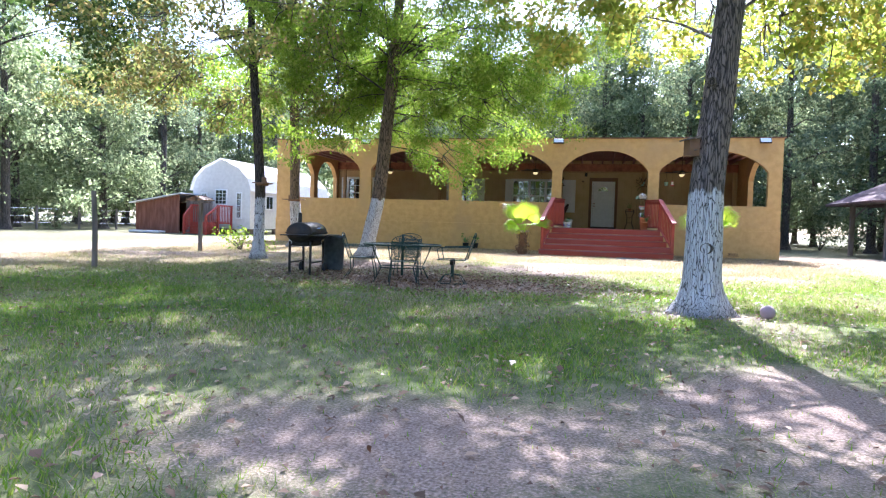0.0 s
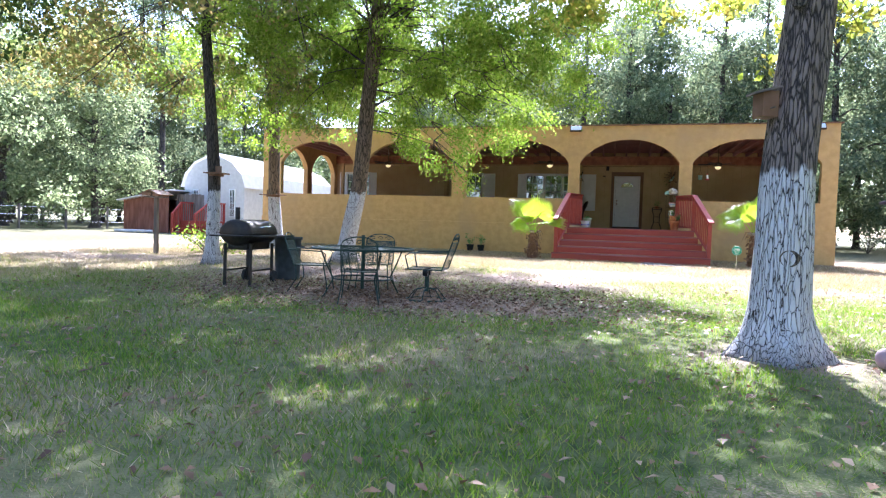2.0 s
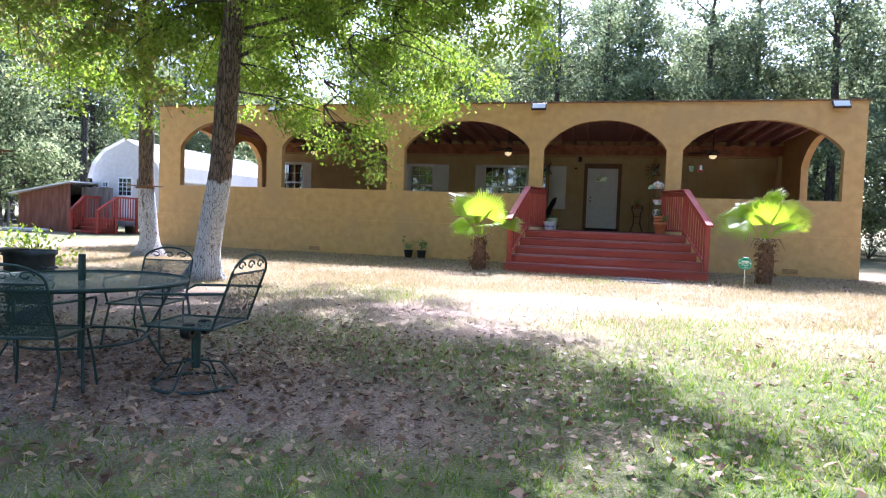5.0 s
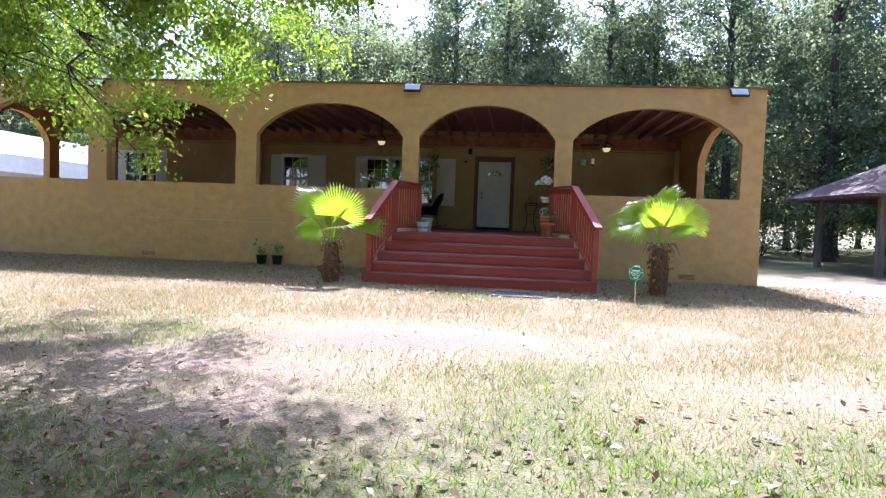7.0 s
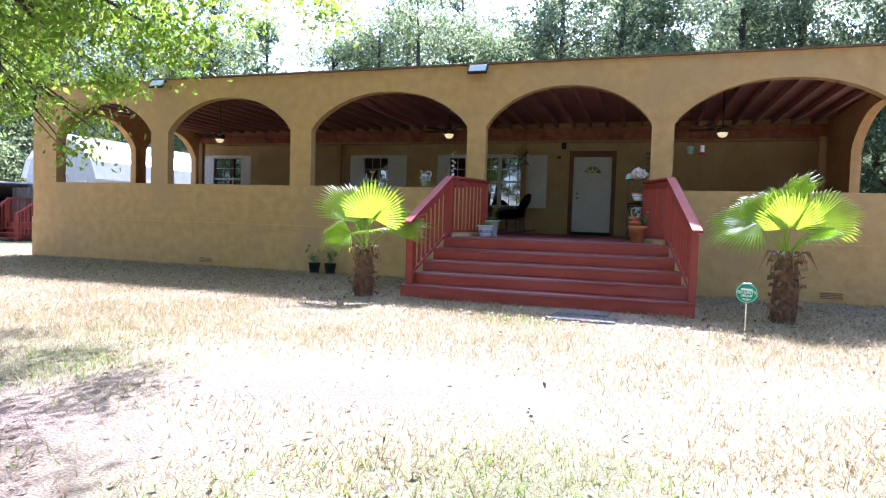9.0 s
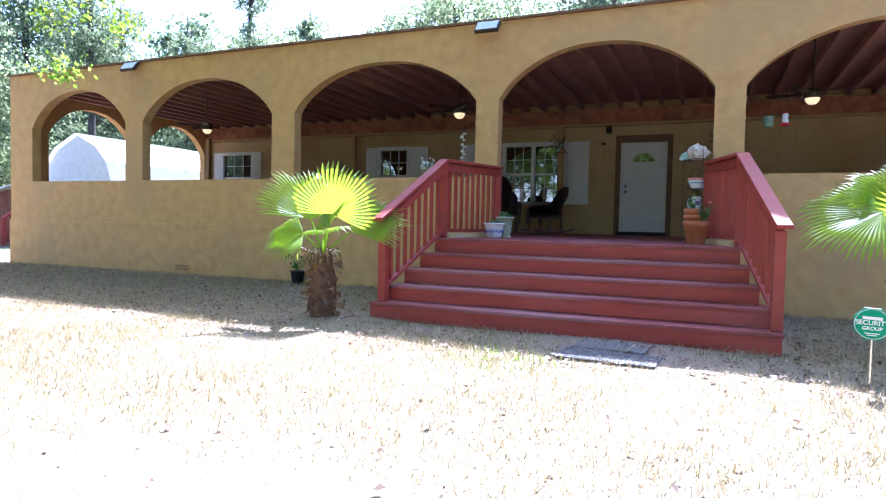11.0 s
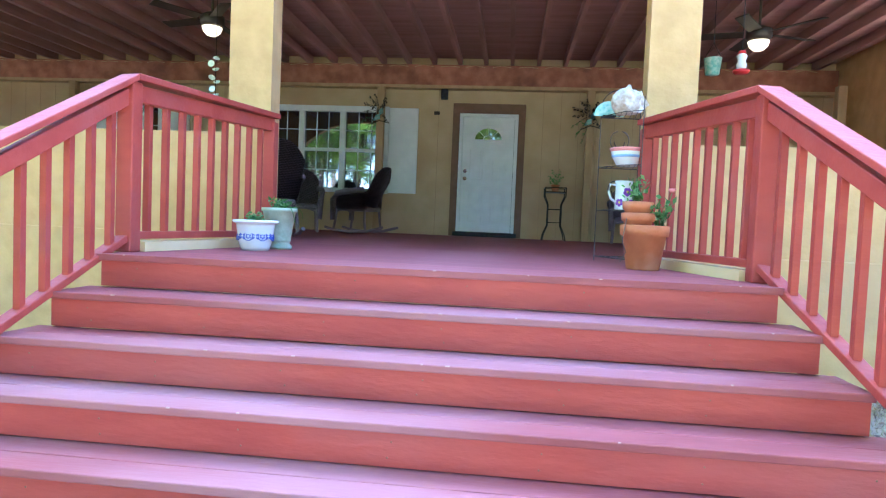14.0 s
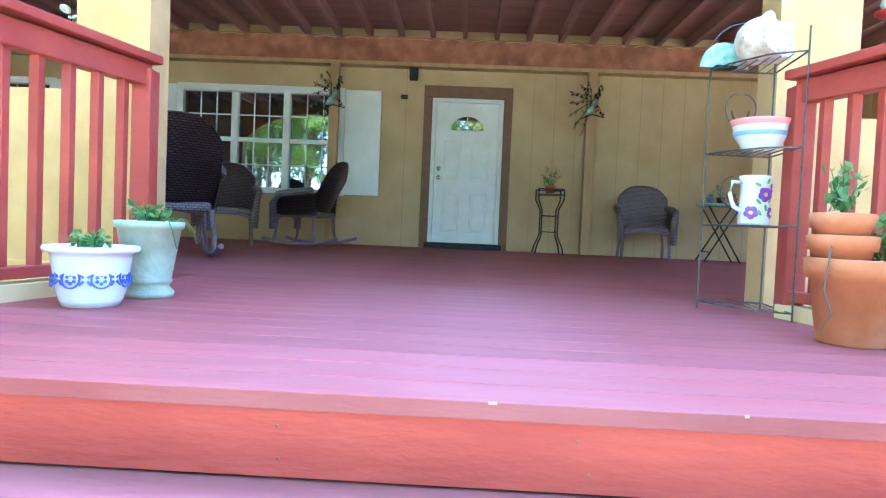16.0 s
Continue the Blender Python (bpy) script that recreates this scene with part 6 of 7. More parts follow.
RACKWIRE = surface("worn grey-brown wire", (0.07, 0.06, 0.055), (0.13, 0.11, 0.10), 20, 0.5, metal=0.5, bump=0.1)
rk = thing("corner_plant_rack", (2.70, -0.24, FLOOR), "thin black wire rack with four shelves and scrollwork", "plant rack")
for x, y, h in ((-0.10, 0.12, 1.18), (0.2, 0.14, 1.32), (0.15, -0.24, 1.2)):
    part("upright", T([(x, y, 0), (x, y, h)], 0.004, 6), RACKWIRE, rk)
for z in (0.035, 0.39, 0.715, 1.10):
    part("shelf_rim", T([(-0.10, 0.12, z), (0.2, 0.14, z), (0.15, -0.24, z), (0.03, -0.17, z), (-0.07, 0.0, z), (-0.10, 0.12, z)], 0.004, 6), RACKWIRE, rk)
    for k in range(6):
        f = (k + 1) / 7
        a, b = Vector((-0.10, 0.12, z)).lerp(Vector((0.2, 0.14, z)), f), Vector((-0.08, 0.02, z)).lerp(Vector((0.15, -0.22, z)), f)
        part("shelf_wire", T([a, b], 0.0025, 5), RACKWIRE, rk)
part("arched_top", T([(-0.10, 0.12, 1.18)] + [(0.05 - 0.15 * math.cos(a), 0.13, 1.18 + 0.14 * math.sin(a)) for a in np.linspace(0.1, math.pi - 0.1, 10)] + [(0.2, 0.14, 1.18)], 0.004, 6), RACKWIRE, rk)
for z in (0.55, 0.93):
    for s in (-1, 1):
        part("scroll", T([(0.05 + s * (0.015 + 0.055 * math.sin(a)), 0.13, z + 0.07 * math.cos(a)) for a in np.linspace(0, 4.6, 14)], 0.004, 5), RACKWIRE, rk)
sh = thing("conch_shell", (2.80, -0.24, FLOOR + 1.106), "large chalky conch shell on the top shelf", "shell", turn=25)
bm = bmesh.new()
rings = []
for i in range(27):
    f = i / 26
    r = 0.13 * max(0.02, math.sin(math.pi * f ** 0.62)) ** 0.8 * (1 + 0.1 * math.sin(f * 38) * (f > 0.45))
    ring = []
    for j in range(32):
        a = 2 * math.pi * j / 32
        k = 1 + (0.34 * max(0, math.cos(3.5 * (a + f * 5))) ** 4 if 0.3 < f < 0.75 else 0) + 0.06 * noise.noise((math.cos(a) * 3, math.sin(a) * 3, f * 9))
        ring.append(bm.verts.new((-0.2 + 0.4 * f, r * k * math.cos(a), max(0.0, 0.115 + r * k * math.sin(a)))))
    rings.append(ring)
for p_, q_ in zip(rings, rings[1:]):
    for j in range(32):
        bm.faces.new((p_[j], p_[(j + 1) % 32], q_[(j + 1) % 32], q_[j]))
part("shell_body", bm, SHELL, sh, "", True)
part("shell_lip", lathe([(0.02, 0), (0.07, 0.02), (0.1, 0.06), (0.09, 0.065), (0.05, 0.03), (0.02, 0.012)], 16, Matrix.Translation((-0.04, -0.05, 0.03)) @ Matrix.Rotation(radians(50), 4, "X")), SHELL, sh, "", True)
for o_ in sh.children:
    o_.data.transform(Matrix.Scale(0.78, 4))
fa = thing("glass_fan", (2.655, -0.13, FLOOR + 1.106), "half-round aqua glass fan ornament on the shelf", "ornament", turn=8)
bm = bmesh.new()
arc0 = [(0, 0)] + [(0.115 * math.cos(a), 0.115 * math.sin(a)) for a in np.linspace(0.0, math.pi, 14)]
f0 = [bm.verts.new((x, -0.006, z + 0.004)) for x, z in arc0]
f1 = [bm.verts.new((x, 0.006, z + 0.004)) for x, z in arc0]
bm.faces.new(f0)
bm.faces.new(f1[::-1])
for i in range(len(arc0)):
    j = (i + 1) % len(arc0)
    bm.faces.new((f0[j], f0[i], f1[i], f1[j]))
part("fan_plate", bm, AQUA, fa)
part("fan_foot", B(-0.05, 0.05, -0.03, 0.03, 0, 0.01), IRON, fa)
cup = thing("giant_cup", (2.79, -0.24, FLOOR + 0.721), "oversized striped ceramic cup planter with pink handle", "cup")
part("cup_body", lathe([(0, 0), (0.085, 0), (0.09, 0.012), (0.125, 0.07), (0.15, 0.155), (0.145, 0.158), (0.13, 0.12), (0, 0.11)], 40), CERAMIC, cup, "", True)
part("rim_band", lathe([(0.144, 0.128), (0.152, 0.148), (0.154, 0.16), (0.146, 0.162), (0.142, 0.15)], 40), PINK, cup, "pink rim band", True)
part("stripe", lathe([(0.1295, 0.075), (0.138, 0.097), (0.134, 0.098), (0.127, 0.076), (0.1295, 0.075)], 40), SKYBLUE, cup, "pale blue stripe", True)
part("cup_handle", T([(0.13, -0.02, 0.13), (0.19, -0.03, 0.145), (0.225, -0.035, 0.11), (0.2, -0.03, 0.06), (0.13, -0.02, 0.035)], [0.014, 0.017, 0.018, 0.016, 0.012], 10), PINK, cup, "pink handle", True)
jug = thing("floral_jug", (2.78, -0.24, FLOOR + 0.396), "white ceramic jug painted with purple flowers", "jug")
part("jug_body", lathe([(0, 0), (0.072, 0), (0.075, 0.01), (0.07, 0.12), (0.068, 0.2), (0.078, 0.245), (0.073, 0.246), (0.062, 0.2), (0, 0.02)], 32), CERAMIC, jug, "", True)
part("jug_handle", T([(-0.068, 0, 0.21), (-0.115, 0, 0.215), (-0.125, 0, 0.15), (-0.105, 0, 0.09), (-0.068, 0, 0.07)], 0.011, 8), CERAMIC, jug, "", True)
for a, z, r, mt in ((-75, 0.15, 0.036, PURPLE), (-125, 0.06, 0.034, PURPLE), (-40, 0.06, 0.03, PURPLE), (-20, 0.18, 0.03, PURPLE)):
    for k in range(5):
        b = 2 * math.pi * k / 5
        m = Matrix.Rotation(radians(a), 4, "Z") @ Matrix.Translation((0.0715, 0, z)) @ Matrix.Rotation(radians(90), 4, "Y") @ Matrix.Translation((r * 0.55 * math.cos(b), r * 0.55 * math.sin(b), 0))
        part("petal", lathe([(0, -0.004), (r * 0.5, -0.003), (r * 0.5, 0.003), (0, 0.006)], 9, m), mt, jug)
    part("flower_eye", lathe([(0, -0.004), (r * 0.3, -0.003), (r * 0.3, 0.005), (0, 0.008)], 8, Matrix.Rotation(radians(a), 4, "Z") @ Matrix.Translation((0.0725, 0, z)) @ Matrix.Rotation(radians(90), 4, "Y")), YELLOW, jug)
for a, z, tn in ((-95, 0.06, 30), (-60, 0.22, -20), (-105, 0.2, 60), (-70, 0.085, 10), (-100, 0.115, 45), (-45, 0.125, -40)):
    m = Matrix.Rotation(radians(a), 4, "Z") @ Matrix.Translation((0.0715, 0, z)) @ Matrix.Rotation(radians(90), 4, "Y") @ Matrix.Rotation(radians(tn), 4, "Z") @ Matrix.Diagonal((1, 0.45, 1, 1))
    part("painted_leaf", lathe([(0, -0.003), (0.017, -0.002), (0.017, 0.003), (0, 0.004)], 9, m), LEAFGLAZE, jug)


for pot_, k_ in ((cup, 0.84), (jug, 0.88)):
    for o_ in pot_.children:
        o_.data.transform(Matrix.Scale(k_, 4))


def weave_material():
    m, n, l, p = material("woven dark wicker")
    co = n.new("ShaderNodeTexCoord")
    mp = n.new("ShaderNodeMapping")
    l.new(co.outputs["Object"], mp.inputs[0])
    b = n.new("ShaderNodeTexBrick")
    b.inputs["Scale"].default_value = 1.0
    b.inputs["Brick Width"].default_value, b.inputs["Row Height"].default_value, b.inputs["Mortar Size"].default_value = 0.045, 0.018, 0.004
    b.inputs["Color1"].default_value, b.inputs["Color2"].default_value, b.inputs["Mortar"].default_value = (0.30, 0.21, 0.215, 1), (0.22, 0.15, 0.155, 1), (0.07, 0.05, 0.052, 1)
    sp = n.new("ShaderNodeSeparateXYZ")
    l.new(mp.outputs[0], sp.inputs[0])
    add = n.new("ShaderNodeMath")
    l.new(sp.outputs[0], add.inputs[0])
    l.new(sp.outputs[1], add.inputs[1])
    cb = n.new("ShaderNodeCombineXYZ")
    l.new(add.outputs[0], cb.inputs[0])
    l.new(sp.outputs[2], cb.inputs[1])
    l.new(cb.outputs[0], b.inputs["Vector"])
    l.new(b.outputs[0], p.inputs["Base Color"])
    p.inputs["Roughness"].default_value = 0.5
    bp = n.new("ShaderNodeBump")
    bp.inputs["Strength"].default_value, bp.inputs["Distance"].default_value = 0.8, 0.01
    l.new(b.outputs["Fac"], bp.inputs["Height"])
    bp.invert = True
    l.new(bp.outputs[0], p.inputs["Normal"])
    return m


WEAVE = weave_material()


def shell_back(w, z0, z1, y0, lean, wrap, flare=0.0):
    """A curved woven back, rounded at its top, with thickness."""
    bm = bmesh.new()
    grid = []
    nu, nv = 14, 12
    for j in range(nv + 1):
        v = j / nv
        row = []
        for i in range(nu + 1):
            u = -1 + 2 * i / nu
            top = z0 + (z1 - z0) * (1 - 0.32 * abs(u) ** 3)
            z = z0 + (top - z0) * v
            ww = w * (1 + flare * v)
            row.append(bm.verts.new((ww * u, y0 - lean * v + wrap * u * u, z)))
        grid.append(row)
    for a, b in zip(grid, grid[1:]):
        for i in range(nu):
            bm.faces.new((a[i], a[i + 1], b[i + 1], b[i]))
    bmesh.ops.solidify(bm, geom=bm.faces[:], thickness=0.035)
    return bm


def wicker_chair(kind, label):
    """Faces +y; a rocker stands on two bows."""
    c = thing("wicker_chair", (0, 0, 0), label, "chair", group="wicker porch chairs")
    rock = kind == "rocker"
    sz = 0.4
    part("seat", B(-0.27, 0.27, -0.26, 0.27, sz - 0.05, sz + 0.03, bevel=0.03), WEAVE, c, "", True)
    part("backrest", shell_back(0.31, sz, 1.06 if rock else 1.0, -0.25, 0.24 if rock else 0.12, 0.12, 0.08), WEAVE, c, "", True)
    for s in (-1, 1):
        part("arm_panel", shell_side(s, sz), WEAVE, c, "", True)
        part("arm_roll", T([(s * 0.33, -0.22, 0.68), (s * 0.36, 0.0, 0.66), (s * 0.36, 0.22, 0.62), (s * 0.34, 0.3, 0.52), (s * 0.32, 0.3, 0.2)], 0.045, 10), WEAVE, c, "", True)
        for y in (-0.22, 0.26):
            part("leg", T([(s * 0.27, y, sz - 0.03), (s * 0.29, y * 1.05, 0.2), (s * 0.30, y * 1.15, 0.045 if rock else 0.0)], 0.02, 8), WICKER, c)
        if rock:
            part("rocker_bow", T([(s * 0.30, -0.55, 0.11), (s * 0.30, -0.3, 0.045), (s * 0.30, 0.0, 0.022), (s * 0.30, 0.3, 0.045), (s * 0.30, 0.45, 0.085)], 0.022, 8), WICKER, c)
        part("apron", T([(s * 0.27, 0.27, 0.32), (s * 0.14, 0.28, 0.36), (0, 0.28, 0.37)], 0.016, 6), WICKER, c)
    return c


def shell_side(s, sz):
    bm = bmesh.new()
    g0 = []
    for j in range(6):
        v = j / 5
        g0.append([bm.verts.new((s * (0.29 + 0.05 * v), -0.25 + 0.53 * i / 6, sz - 0.02 + (0.27 - 0.06 * i / 6) * v)) for i in range(7)])
    for a, b in zip(g0, g0[1:]):
        for i in range(6):
            bm.faces.new((a[i], a[i + 1], b[i + 1], b[i]))
    bmesh.ops.solidify(bm, geom=bm.faces[:], thickness=0.025)
    return bm


wc = wicker_chair("rocker", "dark brown wicker rocking chair on the red porch")
wc.matrix_basis = pose(-0.48, 4.75, FLOOR, 0, 0, 78)
copy_thing(wc, pose(-0.80, 1.75, FLOOR, 0, 0, 30))
ac = wicker_chair("fixed", "dark brown wicker armchair against the porch wall")
ac.matrix_basis = pose(3.90, 5.35, FLOOR, 0, 0, 172)
copy_thing(ac, pose(-1.35, 4.3, FLOOR, 0, 0, 200))

bt = thing("bistro_table", (4.88, 5.3, FLOOR), "small round folding bistro table with crossed iron legs", "table")
part("tabletop", lathe([(0, 0.735), (0.29, 0.735), (0.3, 0.745), (0.3, 0.76), (0.29, 0.765), (0, 0.765)], 36), AQUA, bt, "bluish tiled top")
for s in (-1, 1):
    part("leg", T([(-0.24, s * 0.15, 0.0), (0.2, s * 0.15, 0.735)], 0.011, 8), IRON, bt)
    part("leg", T([(0.24, s * 0.13, 0.0), (-0.2, s * 0.13, 0.735)], 0.011, 8), IRON, bt)
part("crossbar", T([(-0.16, -0.15, 0.13), (-0.16, 0.15, 0.13)], 0.008, 6), IRON, bt)
for i, (x, mt) in enumerate(((-0.16, SKYBLUE), (-0.03, DARKMAT), (0.14, TERRA))):
    sp_ = thing("small_pot", (4.88 + x, 5.25, FLOOR + 0.765), ("small blue", "small dark", "small terracotta")[i] + " flowerpot with succulent on the bistro table", "plant pot", group="small pots")
    part("pot", lathe([(0, 0), (0.035, 0), (0.048, 0.07), (0.053, 0.07), (0.053, 0.085), (0.044, 0.085), (0.04, 0.06), (0, 0.06)], 18), mt, sp_, "", True)
    sprig(sp_, (0, 0, 0.06), 6, 0.03, (0.1, 0.22, 0.09)[i], 220 + i, spread=0.4)
ps = thing("plant_stand", (2.66, 5.55, FLOOR), "square black wrought iron plant stand with curved legs", "plant stand")
part("tray", B(-0.17, 0.17, -0.17, 0.17, 0.80, 0.815), IRON, ps)
part("gallery", T([(-0.17, -0.17, 0.88), (0.17, -0.17, 0.88), (0.17, 0.17, 0.88), (-0.17, 0.17, 0.88), (-0.17, -0.17, 0.88)], 0.008, 6), IRON, ps)
for sx in (-1, 1):
    for sy in (-1, 1):
        part("leg", T([(sx * 0.17, sy * 0.17, 0.88), (sx * 0.17, sy * 0.17, 0.74), (sx * 0.11, sy * 0.11, 0.6), (sx * 0.11, sy * 0.11, 0.25), (sx * 0.17, sy * 0.17, 0.1), (sx * 0.19, sy * 0.19, 0.0)], 0.01, 7), IRON, ps)
for z in (0.3, 0.52):
    part("stretcher", T([(-0.11, -0.11, z), (0.11, -0.11, z), (0.11, 0.11, z), (-0.11, 0.11, z), (-0.11, -0.11, z)], 0.007, 6), IRON, ps)
sp_ = thing("stand_plant", (2.66, 5.55, FLOOR + 0.815), "small spotted pot with a thin succulent on the stand", "plant pot")
part("pot", lathe([(0, 0), (0.05, 0), (0.065, 0.1), (0.07, 0.1), (0.07, 0.12), (0.06, 0.12), (0.055, 0.09), (0, 0.09)], 20), TERRA, sp_, "", True)
sprig(sp_, (0, 0, 0.09), 9, 0.045, 0.26, 230, spread=0.5)


def peacock(at, label, seed):
    """A pierced metal bird with sprays of beaded stems."""
    gg = np.random.default_rng(seed)
    p = thing("metal_peacock", at, label, "wall ornament", group="peacock ornaments")
    part("bird_body", T([(0.05, -0.04, -0.05), (0.03, -0.05, -0.12), (-0.02, -0.05, -0.2), (-0.1, -0.04, -0.26)], [0.02, 0.045, 0.05, 0.015], 10), AQUA, p, "green-blue enamelled body", True)
    part("neck", T([(0.04, -0.05, -0.08), (0.09, -0.05, 0.0), (0.07, -0.05, 0.09), (0.1, -0.05, 0.13), (0.13, -0.05, 0.11)], [0.025, 0.016, 0.012, 0.014, 0.004], 8), IRON, p, "", True)
    part("perch", T([(-0.16, -0.03, -0.33), (0.0, -0.03, -0.26), (0.17, -0.03, -0.3)], 0.008, 6), IRON, p)
    for i, (dx, dz) in enumerate(((-0.28, -0.02), (-0.26, 0.13), (-0.16, 0.24), (-0.06, 0.28), (-0.3, -0.2), (-0.22, -0.36), (-0.12, -0.46), (0.17, -0.18), (0.14, 0.2))):
        s = Vector((-0.02, -0.03, -0.1))
        e = s + Vector((dx, 0.0, dz))
        mid = s.lerp(e, 0.5) + Vector((0.02, -0.03, 0.03))
        part("spray", T([s, mid, e], [0.005, 0.004, 0.002], 5), IRON, p)
        pts = np.array([s.lerp(e, f) + Vector(gg.normal(size=3)) * 0.014 for f in np.linspace(0.35, 1, 15)])
        v, f = leaf_arrays(pts, 0.045, gg, 0, 0.6)
        array_mesh("spray_leaf", v, f, POTLEAF if i in (4, 5, 6) else IRON, p)["kind"] = "stuff"
    return p


peacock((3.2, 5.69, 3.12), "metal peacock ornament with beaded sprays on a post", 31)
peacock((-0.41, 5.69, 3.12), "metal peacock ornament with beaded sprays and trailing leaves", 32)
sk = thing("porch_speaker", (0.69, WALL_Y - 0.005, 3.38), "small black loudspeaker on the wall beside the door", "loudspeaker")
part("cabinet", B(-0.06, 0.06, -0.12, -0.02, -0.09, 0.09, bevel=0.012), DARKMAT, sk)
part("bracket", B(-0.02, 0.02, -0.02, 0.005, -0.03, 0.03), DARKMAT, sk)
db = thing("wall_plaque", (0.56, WALL_Y - 0.004, 3.06), "small bronze plaque on the siding beside the door", "plaque")
part("plate", B(-0.05, 0.05, -0.015, 0.0, -0.03, 0.03, bevel=0.006), FIXTURE, db)
REDGLAZE = surface("red moulded plastic", (0.55, 0.03, 0.03), (0.62, 0.05, 0.045), 9, 0.3, bump=0)
hf = thing("hummingbird_feeder", (3.86, 0.62, 2.63), "glass hummingbird feeder with red cap and base", "bird feeder")
part("base", lathe([(0, -0.09), (0.05, -0.09), (0.07, -0.075), (0.07, -0.06), (0.03, -0.05), (0, -0.05)], 20), REDGLAZE, hf, "red feeding base", True)
part("bottle", lathe([(0, -0.05), (0.035, -0.05), (0.045, -0.02), (0.032, 0.02), (0.045, 0.06), (0.03, 0.08), (0, 0.08)], 20), CERAMIC, hf, "", True)
part("cap", lathe([(0, 0.08), (0.035, 0.08), (0.03, 0.105), (0, 0.11)], 16), REDGLAZE, hf, "red cap", True)
part("wire", T([(0, 0, 0.1), (0, 0, 1.392)], 0.003, 5), IRON, hf)
bk = thing("hanging_bucket", (3.66, 0.75, 2.64), "turquoise woven bucket hung from the porch ceiling", "bucket")
part("bucket_body", lathe([(0, -0.08), (0.06, -0.08), (0.075, 0.06), (0.08, 0.06), (0.07, 0.065), (0.055, -0.06), (0, -0.06)], 20), AQUA, bk, "", True)
part("wire", T([(0.075, 0, 0.06), (0.0, 0, 0.2), (0, 0, 1.382)], 0.003, 5), IRON, bk)
part("handle", T([(-0.075, 0, 0.06), (0.0, 0, 0.2), (0.075, 0, 0.06)], 0.003, 5), IRON, bk)
oc = thing("hanging_orchid", (-0.89, 0.62, 2.42), "white artificial orchid spray on a hanging string", "artificial flower")
part("string", T([(0, 0, -0.35), (0, 0, 1.602)], 0.003, 5), IRON, oc)
gg = np.random.default_rng(77)
for i in range(9):
    q = Vector((gg.normal() * 0.03, gg.normal() * 0.03, 0.2 - 0.06 * i))
    part("blossom", lathe([(0, 0), (0.022, 0.004), (0.034, 0.018), (0.026, 0.02), (0, 0.008)], 10, Matrix.Translation(q) @ Matrix.Rotation(radians(90 + gg.normal() * 30), 4, "X")), SIGNWHITE, oc)
wd = thing("sill_planter", (-1.35, 0.16, SILL), "white trailing plant in a pot on the arcade sill", "plant pot")
part("pot", lathe([(0, 0), (0.07, 0), (0.09, 0.13), (0.1, 0.13), (0.1, 0.15), (0.085, 0.15), (0.08, 0.11), (0, 0.11)], 20), SAGE, wd, "", True)
sprig(wd, (0, 0, 0.11), 12, 0.06, 0.22, 240, SIGNWHITE, 0.7)

# ---- deck boards ----
deck = thing("porch_floor", (0, 0, 0), "red painted plank porch floor, worn pale near the stairs", "floor", kind="structure")
front = part("deck_board", B(-0.31, 3.29, 0.0012, 0.1388, FLOOR - 0.036, FLOOR, bevel=0.0018), DECKRED, deck)
front.location = (0, STEP_Y - 0.02, 0)
for i in range(1, 13):
    o = front.copy()
    scene.collection.objects.link(o)
    o.location = (0, STEP_Y - 0.02 + 0.14 * i, 0)
inset = part("deck_board", B(0.004, 2.896, 0.0012, 0.1388, FLOOR - 0.036, FLOOR, bevel=0.0018), DECKRED, deck)
inset.location = (0, STEP_Y - 0.02 + 0.14 * 13, 0)
for i in range(14, 16):
    o = inset.copy()
    scene.collection.objects.link(o)
    o.location = (0, STEP_Y - 0.02 + 0.14 * i, 0)
long_ = part("deck_board", B(-4.0, 4.0, 0.0012, 0.1388, FLOOR - 0.036, FLOOR, bevel=0.0018), DECKRED, deck)
long_.location = (2.95, 0.375, 0)
short = part("deck_board", B(-5.17, 5.17, 0.0012, 0.1388, FLOOR - 0.036, FLOOR, bevel=0.0018), DECKRED, deck)
short.location = (-6.23, 0.375, 0)
for i in range(1, 40):
    if 0.375 + 0.14 * i + 0.137 > WALL_Y:
        break
    for src, x in ((long_, 2.95 + (0.07 if i % 2 else 0)), (short, -6.23)):
        o = src.copy()
        scene.collection.objects.link(o)
        o.location = (x if src is short else 2.95, 0.375 + 0.14 * i, 0)

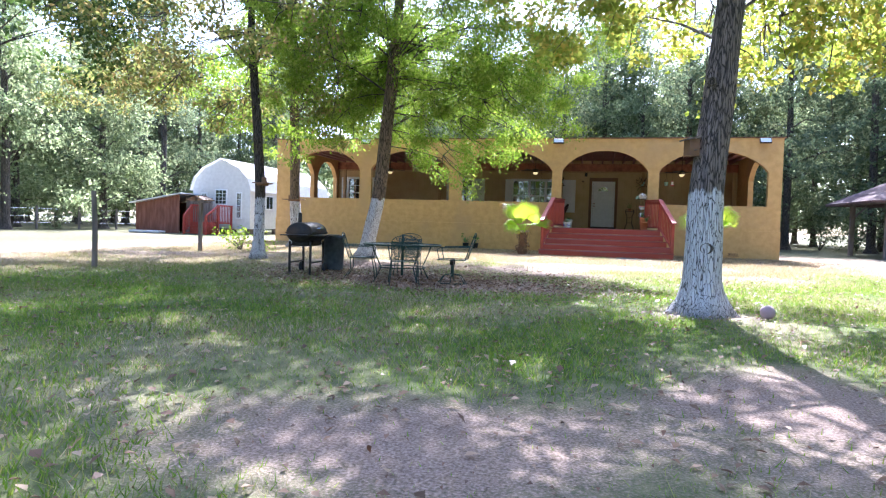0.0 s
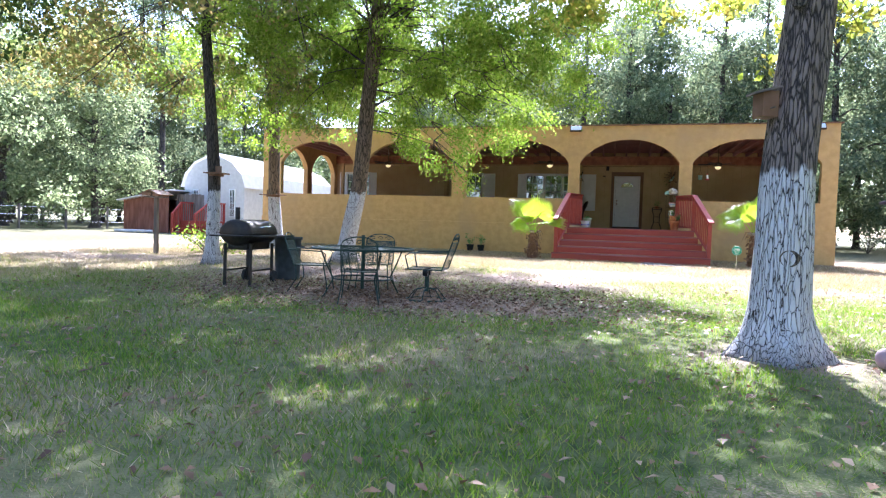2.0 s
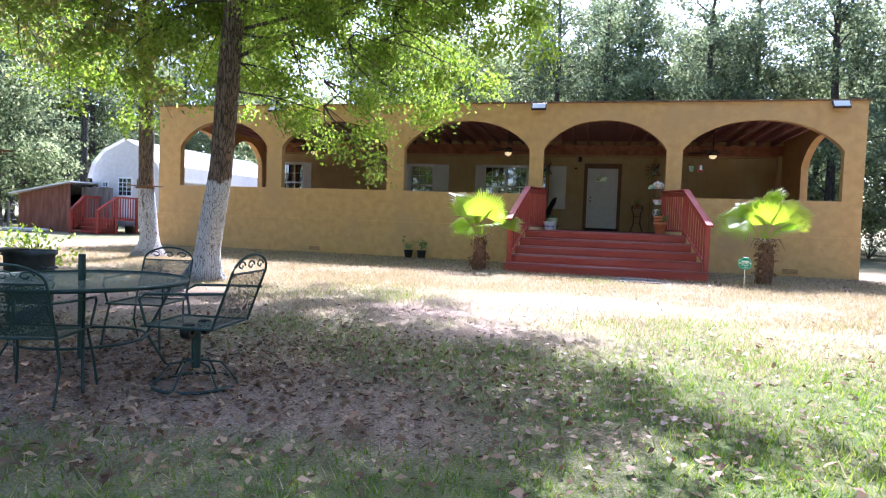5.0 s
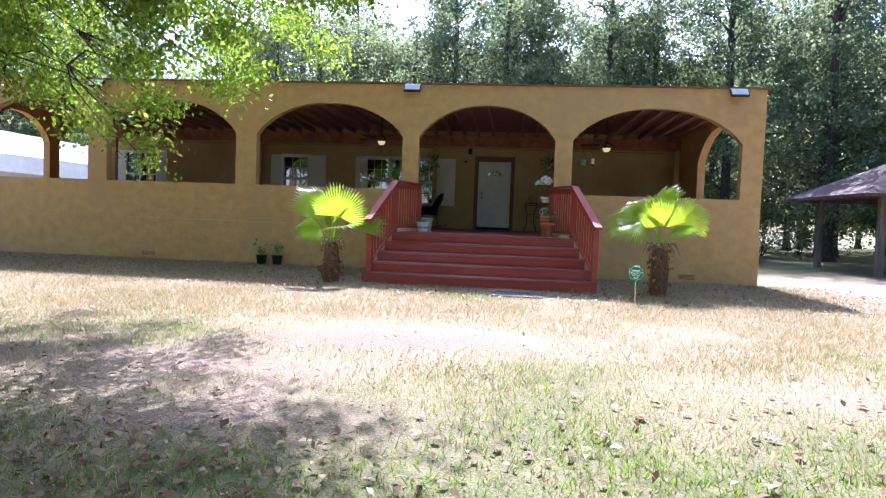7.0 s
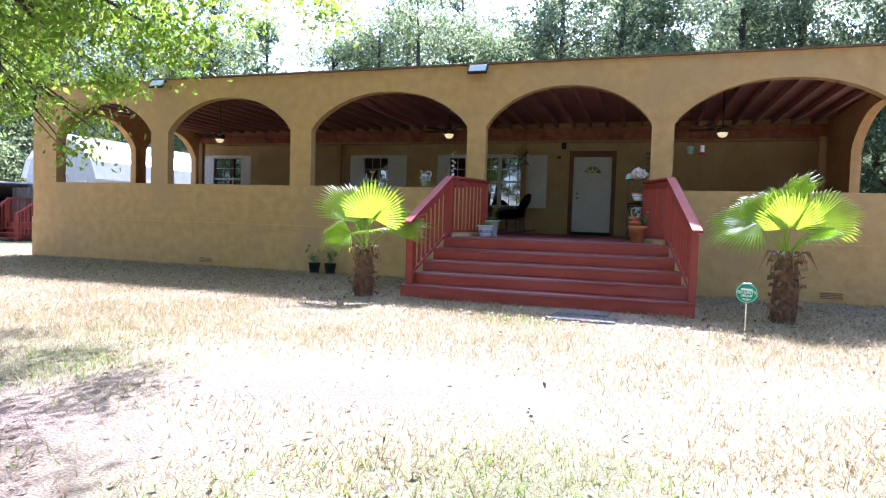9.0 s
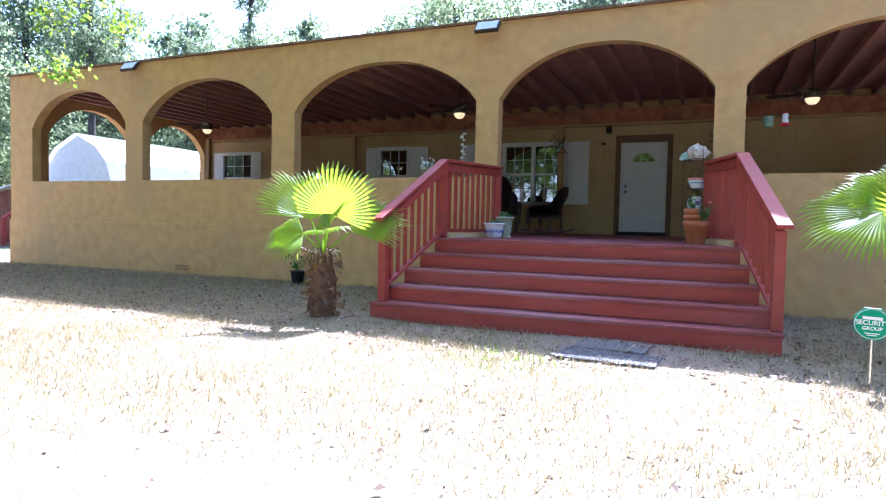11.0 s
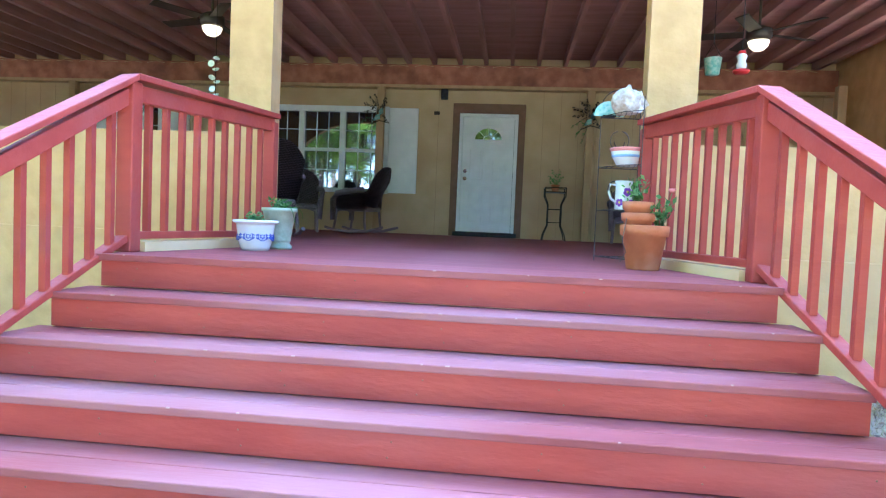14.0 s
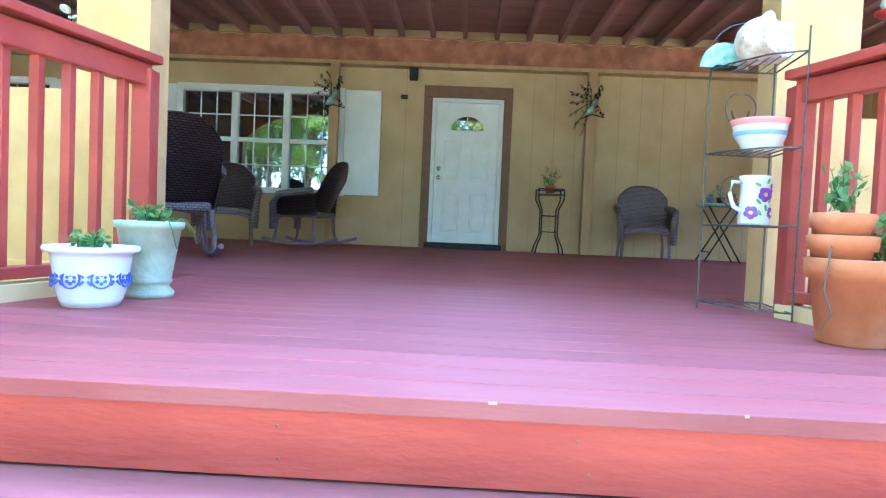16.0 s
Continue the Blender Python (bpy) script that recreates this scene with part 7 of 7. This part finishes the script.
# ---- grass and fallen leaves ----
def grass():
    gg = np.random.default_rng(5)
    n = 700000
    x = gg.uniform(-13, 9, n)
    y = gg.uniform(-24.5, -0.06, n)
    xn = np.linspace(-13.2, 9.2, 150)
    yn = np.linspace(-25, 0, 155)
    table = np.array([[bare_amount(a, b) for a in xn] for b in yn])
    bare = table[np.clip(((y + 25) / 25 * 154).astype(int), 0, 154), np.clip(((x + 13.2) / 22.4 * 149).astype(int), 0, 149)]
    table2 = np.array([[dry_amount(a, b) for a in xn] for b in yn])
    dry = table2[np.clip(((y + 25) / 25 * 154).astype(int), 0, 154), np.clip(((x + 13.2) / 22.4 * 149).astype(int), 0, 149)]
    edge = np.clip(np.minimum(x + 13, 9 - x) / 2.5, 0, 1)
    keep = (gg.uniform(0, 1, n) > np.clip(bare * 1.7, 0, 0.97)) & (gg.uniform(0, 1, n) < edge)
    keep &= ~((x > -0.7) & (x < 3.7) & (y > -2.98))
    x, y, bare, dry = x[keep], y[keep], bare[keep], dry[keep]
    n = len(x)
    h = gg.uniform(0.014, 0.045, n) * (1.15 - 0.7 * np.clip(bare, 0, 1)) * (1 + 0.9 * (gg.uniform(0, 1, n) > 0.95))
    a = gg.uniform(0, 2 * math.pi, n)
    z = ground_z(x, y) - 0.02
    w = 0.0045
    lean = gg.normal(size=(n, 2)) * 0.9 * h[:, None]
    v = np.empty((n, 3, 3))
    v[:, 0] = np.stack([x - w * np.cos(a), y - w * np.sin(a), z], 1)
    v[:, 1] = np.stack([x + w * np.cos(a), y + w * np.sin(a), z], 1)
    v[:, 2] = np.stack([x + lean[:, 0], y + lean[:, 1], z + h + 0.022], 1)
    straw = gg.uniform(0, 1, n) < dry
    for name, pick, mat, label in (("grass", ~straw, BLADE, "short patchy green grass blades on the lawn"), ("dry_grass", straw, STRAW, "short dry straw-coloured grass on the lawn")):
        k = int(pick.sum())
        tagged(array_mesh(name, v[pick].reshape(-1, 3), np.arange(3 * k).reshape(k, 3), mat), label, "grass", kind="stuff")
    m = 46000
    lx, ly = gg.uniform(-12, 9, m), gg.uniform(-24, -0.08, m)
    sunny = (ly > -10.5 + 0.35 * lx) & (ly < -4.2)
    near = (gg.uniform(0, 1, m) < np.where(sunny, 0.16, 0.42)) | ((lx + 2.2) ** 2 / 12 + (ly + 11.6) ** 2 / 8 < 1) | ((ly > -4.4) & (gg.uniform(0, 1, m) < 0.5))
    near &= ~((lx > -0.7) & (lx < 3.7) & (ly > -3.0))
    c = np.stack([lx, ly, ground_z(lx, ly) + 0.016], 1)[near]
    k = len(c)
    d = gg.normal(size=(k, 3)) * (1, 1, 0.25)
    d /= np.linalg.norm(d, axis=1, keepdims=True)
    s = np.cross(d, np.array([0, 0, 1.0])) + gg.normal(size=(k, 3)) * 0.15
    ln = (0.022 + 0.075 * gg.uniform(0, 1, k) ** 2)[:, None] * np.where(sunny[near], 0.75, 1.0)[:, None]
    q = np.empty((k, 4, 3))
    q[:, 0], q[:, 1], q[:, 2], q[:, 3] = c - d * ln * 0.5, c + s * ln * 0.3 + (0, 0, 0.012), c + d * ln * 0.5, c - s * ln * 0.3 + (0, 0, 0.008)
    w2 = 6500
    ex, ey = gg.uniform(-9.5, 8, w2), -0.08 - 4.3 * gg.uniform(0, 1, w2)
    clear = ~((ex > -0.72) & (ex < 3.72) & (ey > -3.0)) & (((ex - 1.0) / 1.1) ** 2 + ((ey + 3.5) / 0.5) ** 2 > gg.uniform(0.4, 1.2, w2))
    e3 = np.stack([ex, ey, ground_z(ex, ey) + 0.018 + 0.012 * gg.uniform(0, 1, w2)], 1)[clear]
    d2 = gg.normal(size=(len(e3), 3)) * (1, 1, 0.3)
    d2 /= np.linalg.norm(d2, axis=1, keepdims=True)
    s2 = np.cross(d2, np.array([0, 0, 1.0])) + gg.normal(size=d2.shape) * 0.2
    l2 = gg.uniform(0.016, 0.05, len(e3))[:, None]
    q2 = np.stack([e3 - d2 * l2 * 0.5, e3 + s2 * l2 * 0.27 + (0, 0, 0.008), e3 + d2 * l2 * 0.5, e3 - s2 * l2 * 0.27], 1)
    w3 = 7000
    ex, ey = gg.normal(-1.7, 2.0, w3), gg.normal(-12.4, 0.95, w3)
    e4 = np.stack([ex, ey, ground_z(ex, ey) + 0.012 + 0.012 * gg.uniform(0, 1, w3)], 1)
    d3 = gg.normal(size=(w3, 3)) * (1, 1, 0.3)
    d3 /= np.linalg.norm(d3, axis=1, keepdims=True)
    s3 = np.cross(d3, np.array([0, 0, 1.0])) + gg.normal(size=d3.shape) * 0.2
    l3 = gg.uniform(0.025, 0.075, w3)[:, None]
    q3 = np.stack([e4 - d3 * l3 * 0.5, e4 + s3 * l3 * 0.3 + (0, 0, 0.012), e4 + d3 * l3 * 0.5, e4 - s3 * l3 * 0.3], 1)
    q, k = np.concatenate([q, q2, q3]), k + len(e3) + w3
    ob = array_mesh("leaf_litter", q.reshape(-1, 3), np.arange(4 * k).reshape(k, 4), LITTER)
    tagged(ob, "dry brown fallen leaves scattered over the lawn", "fallen leaves", kind="stuff")


grass()
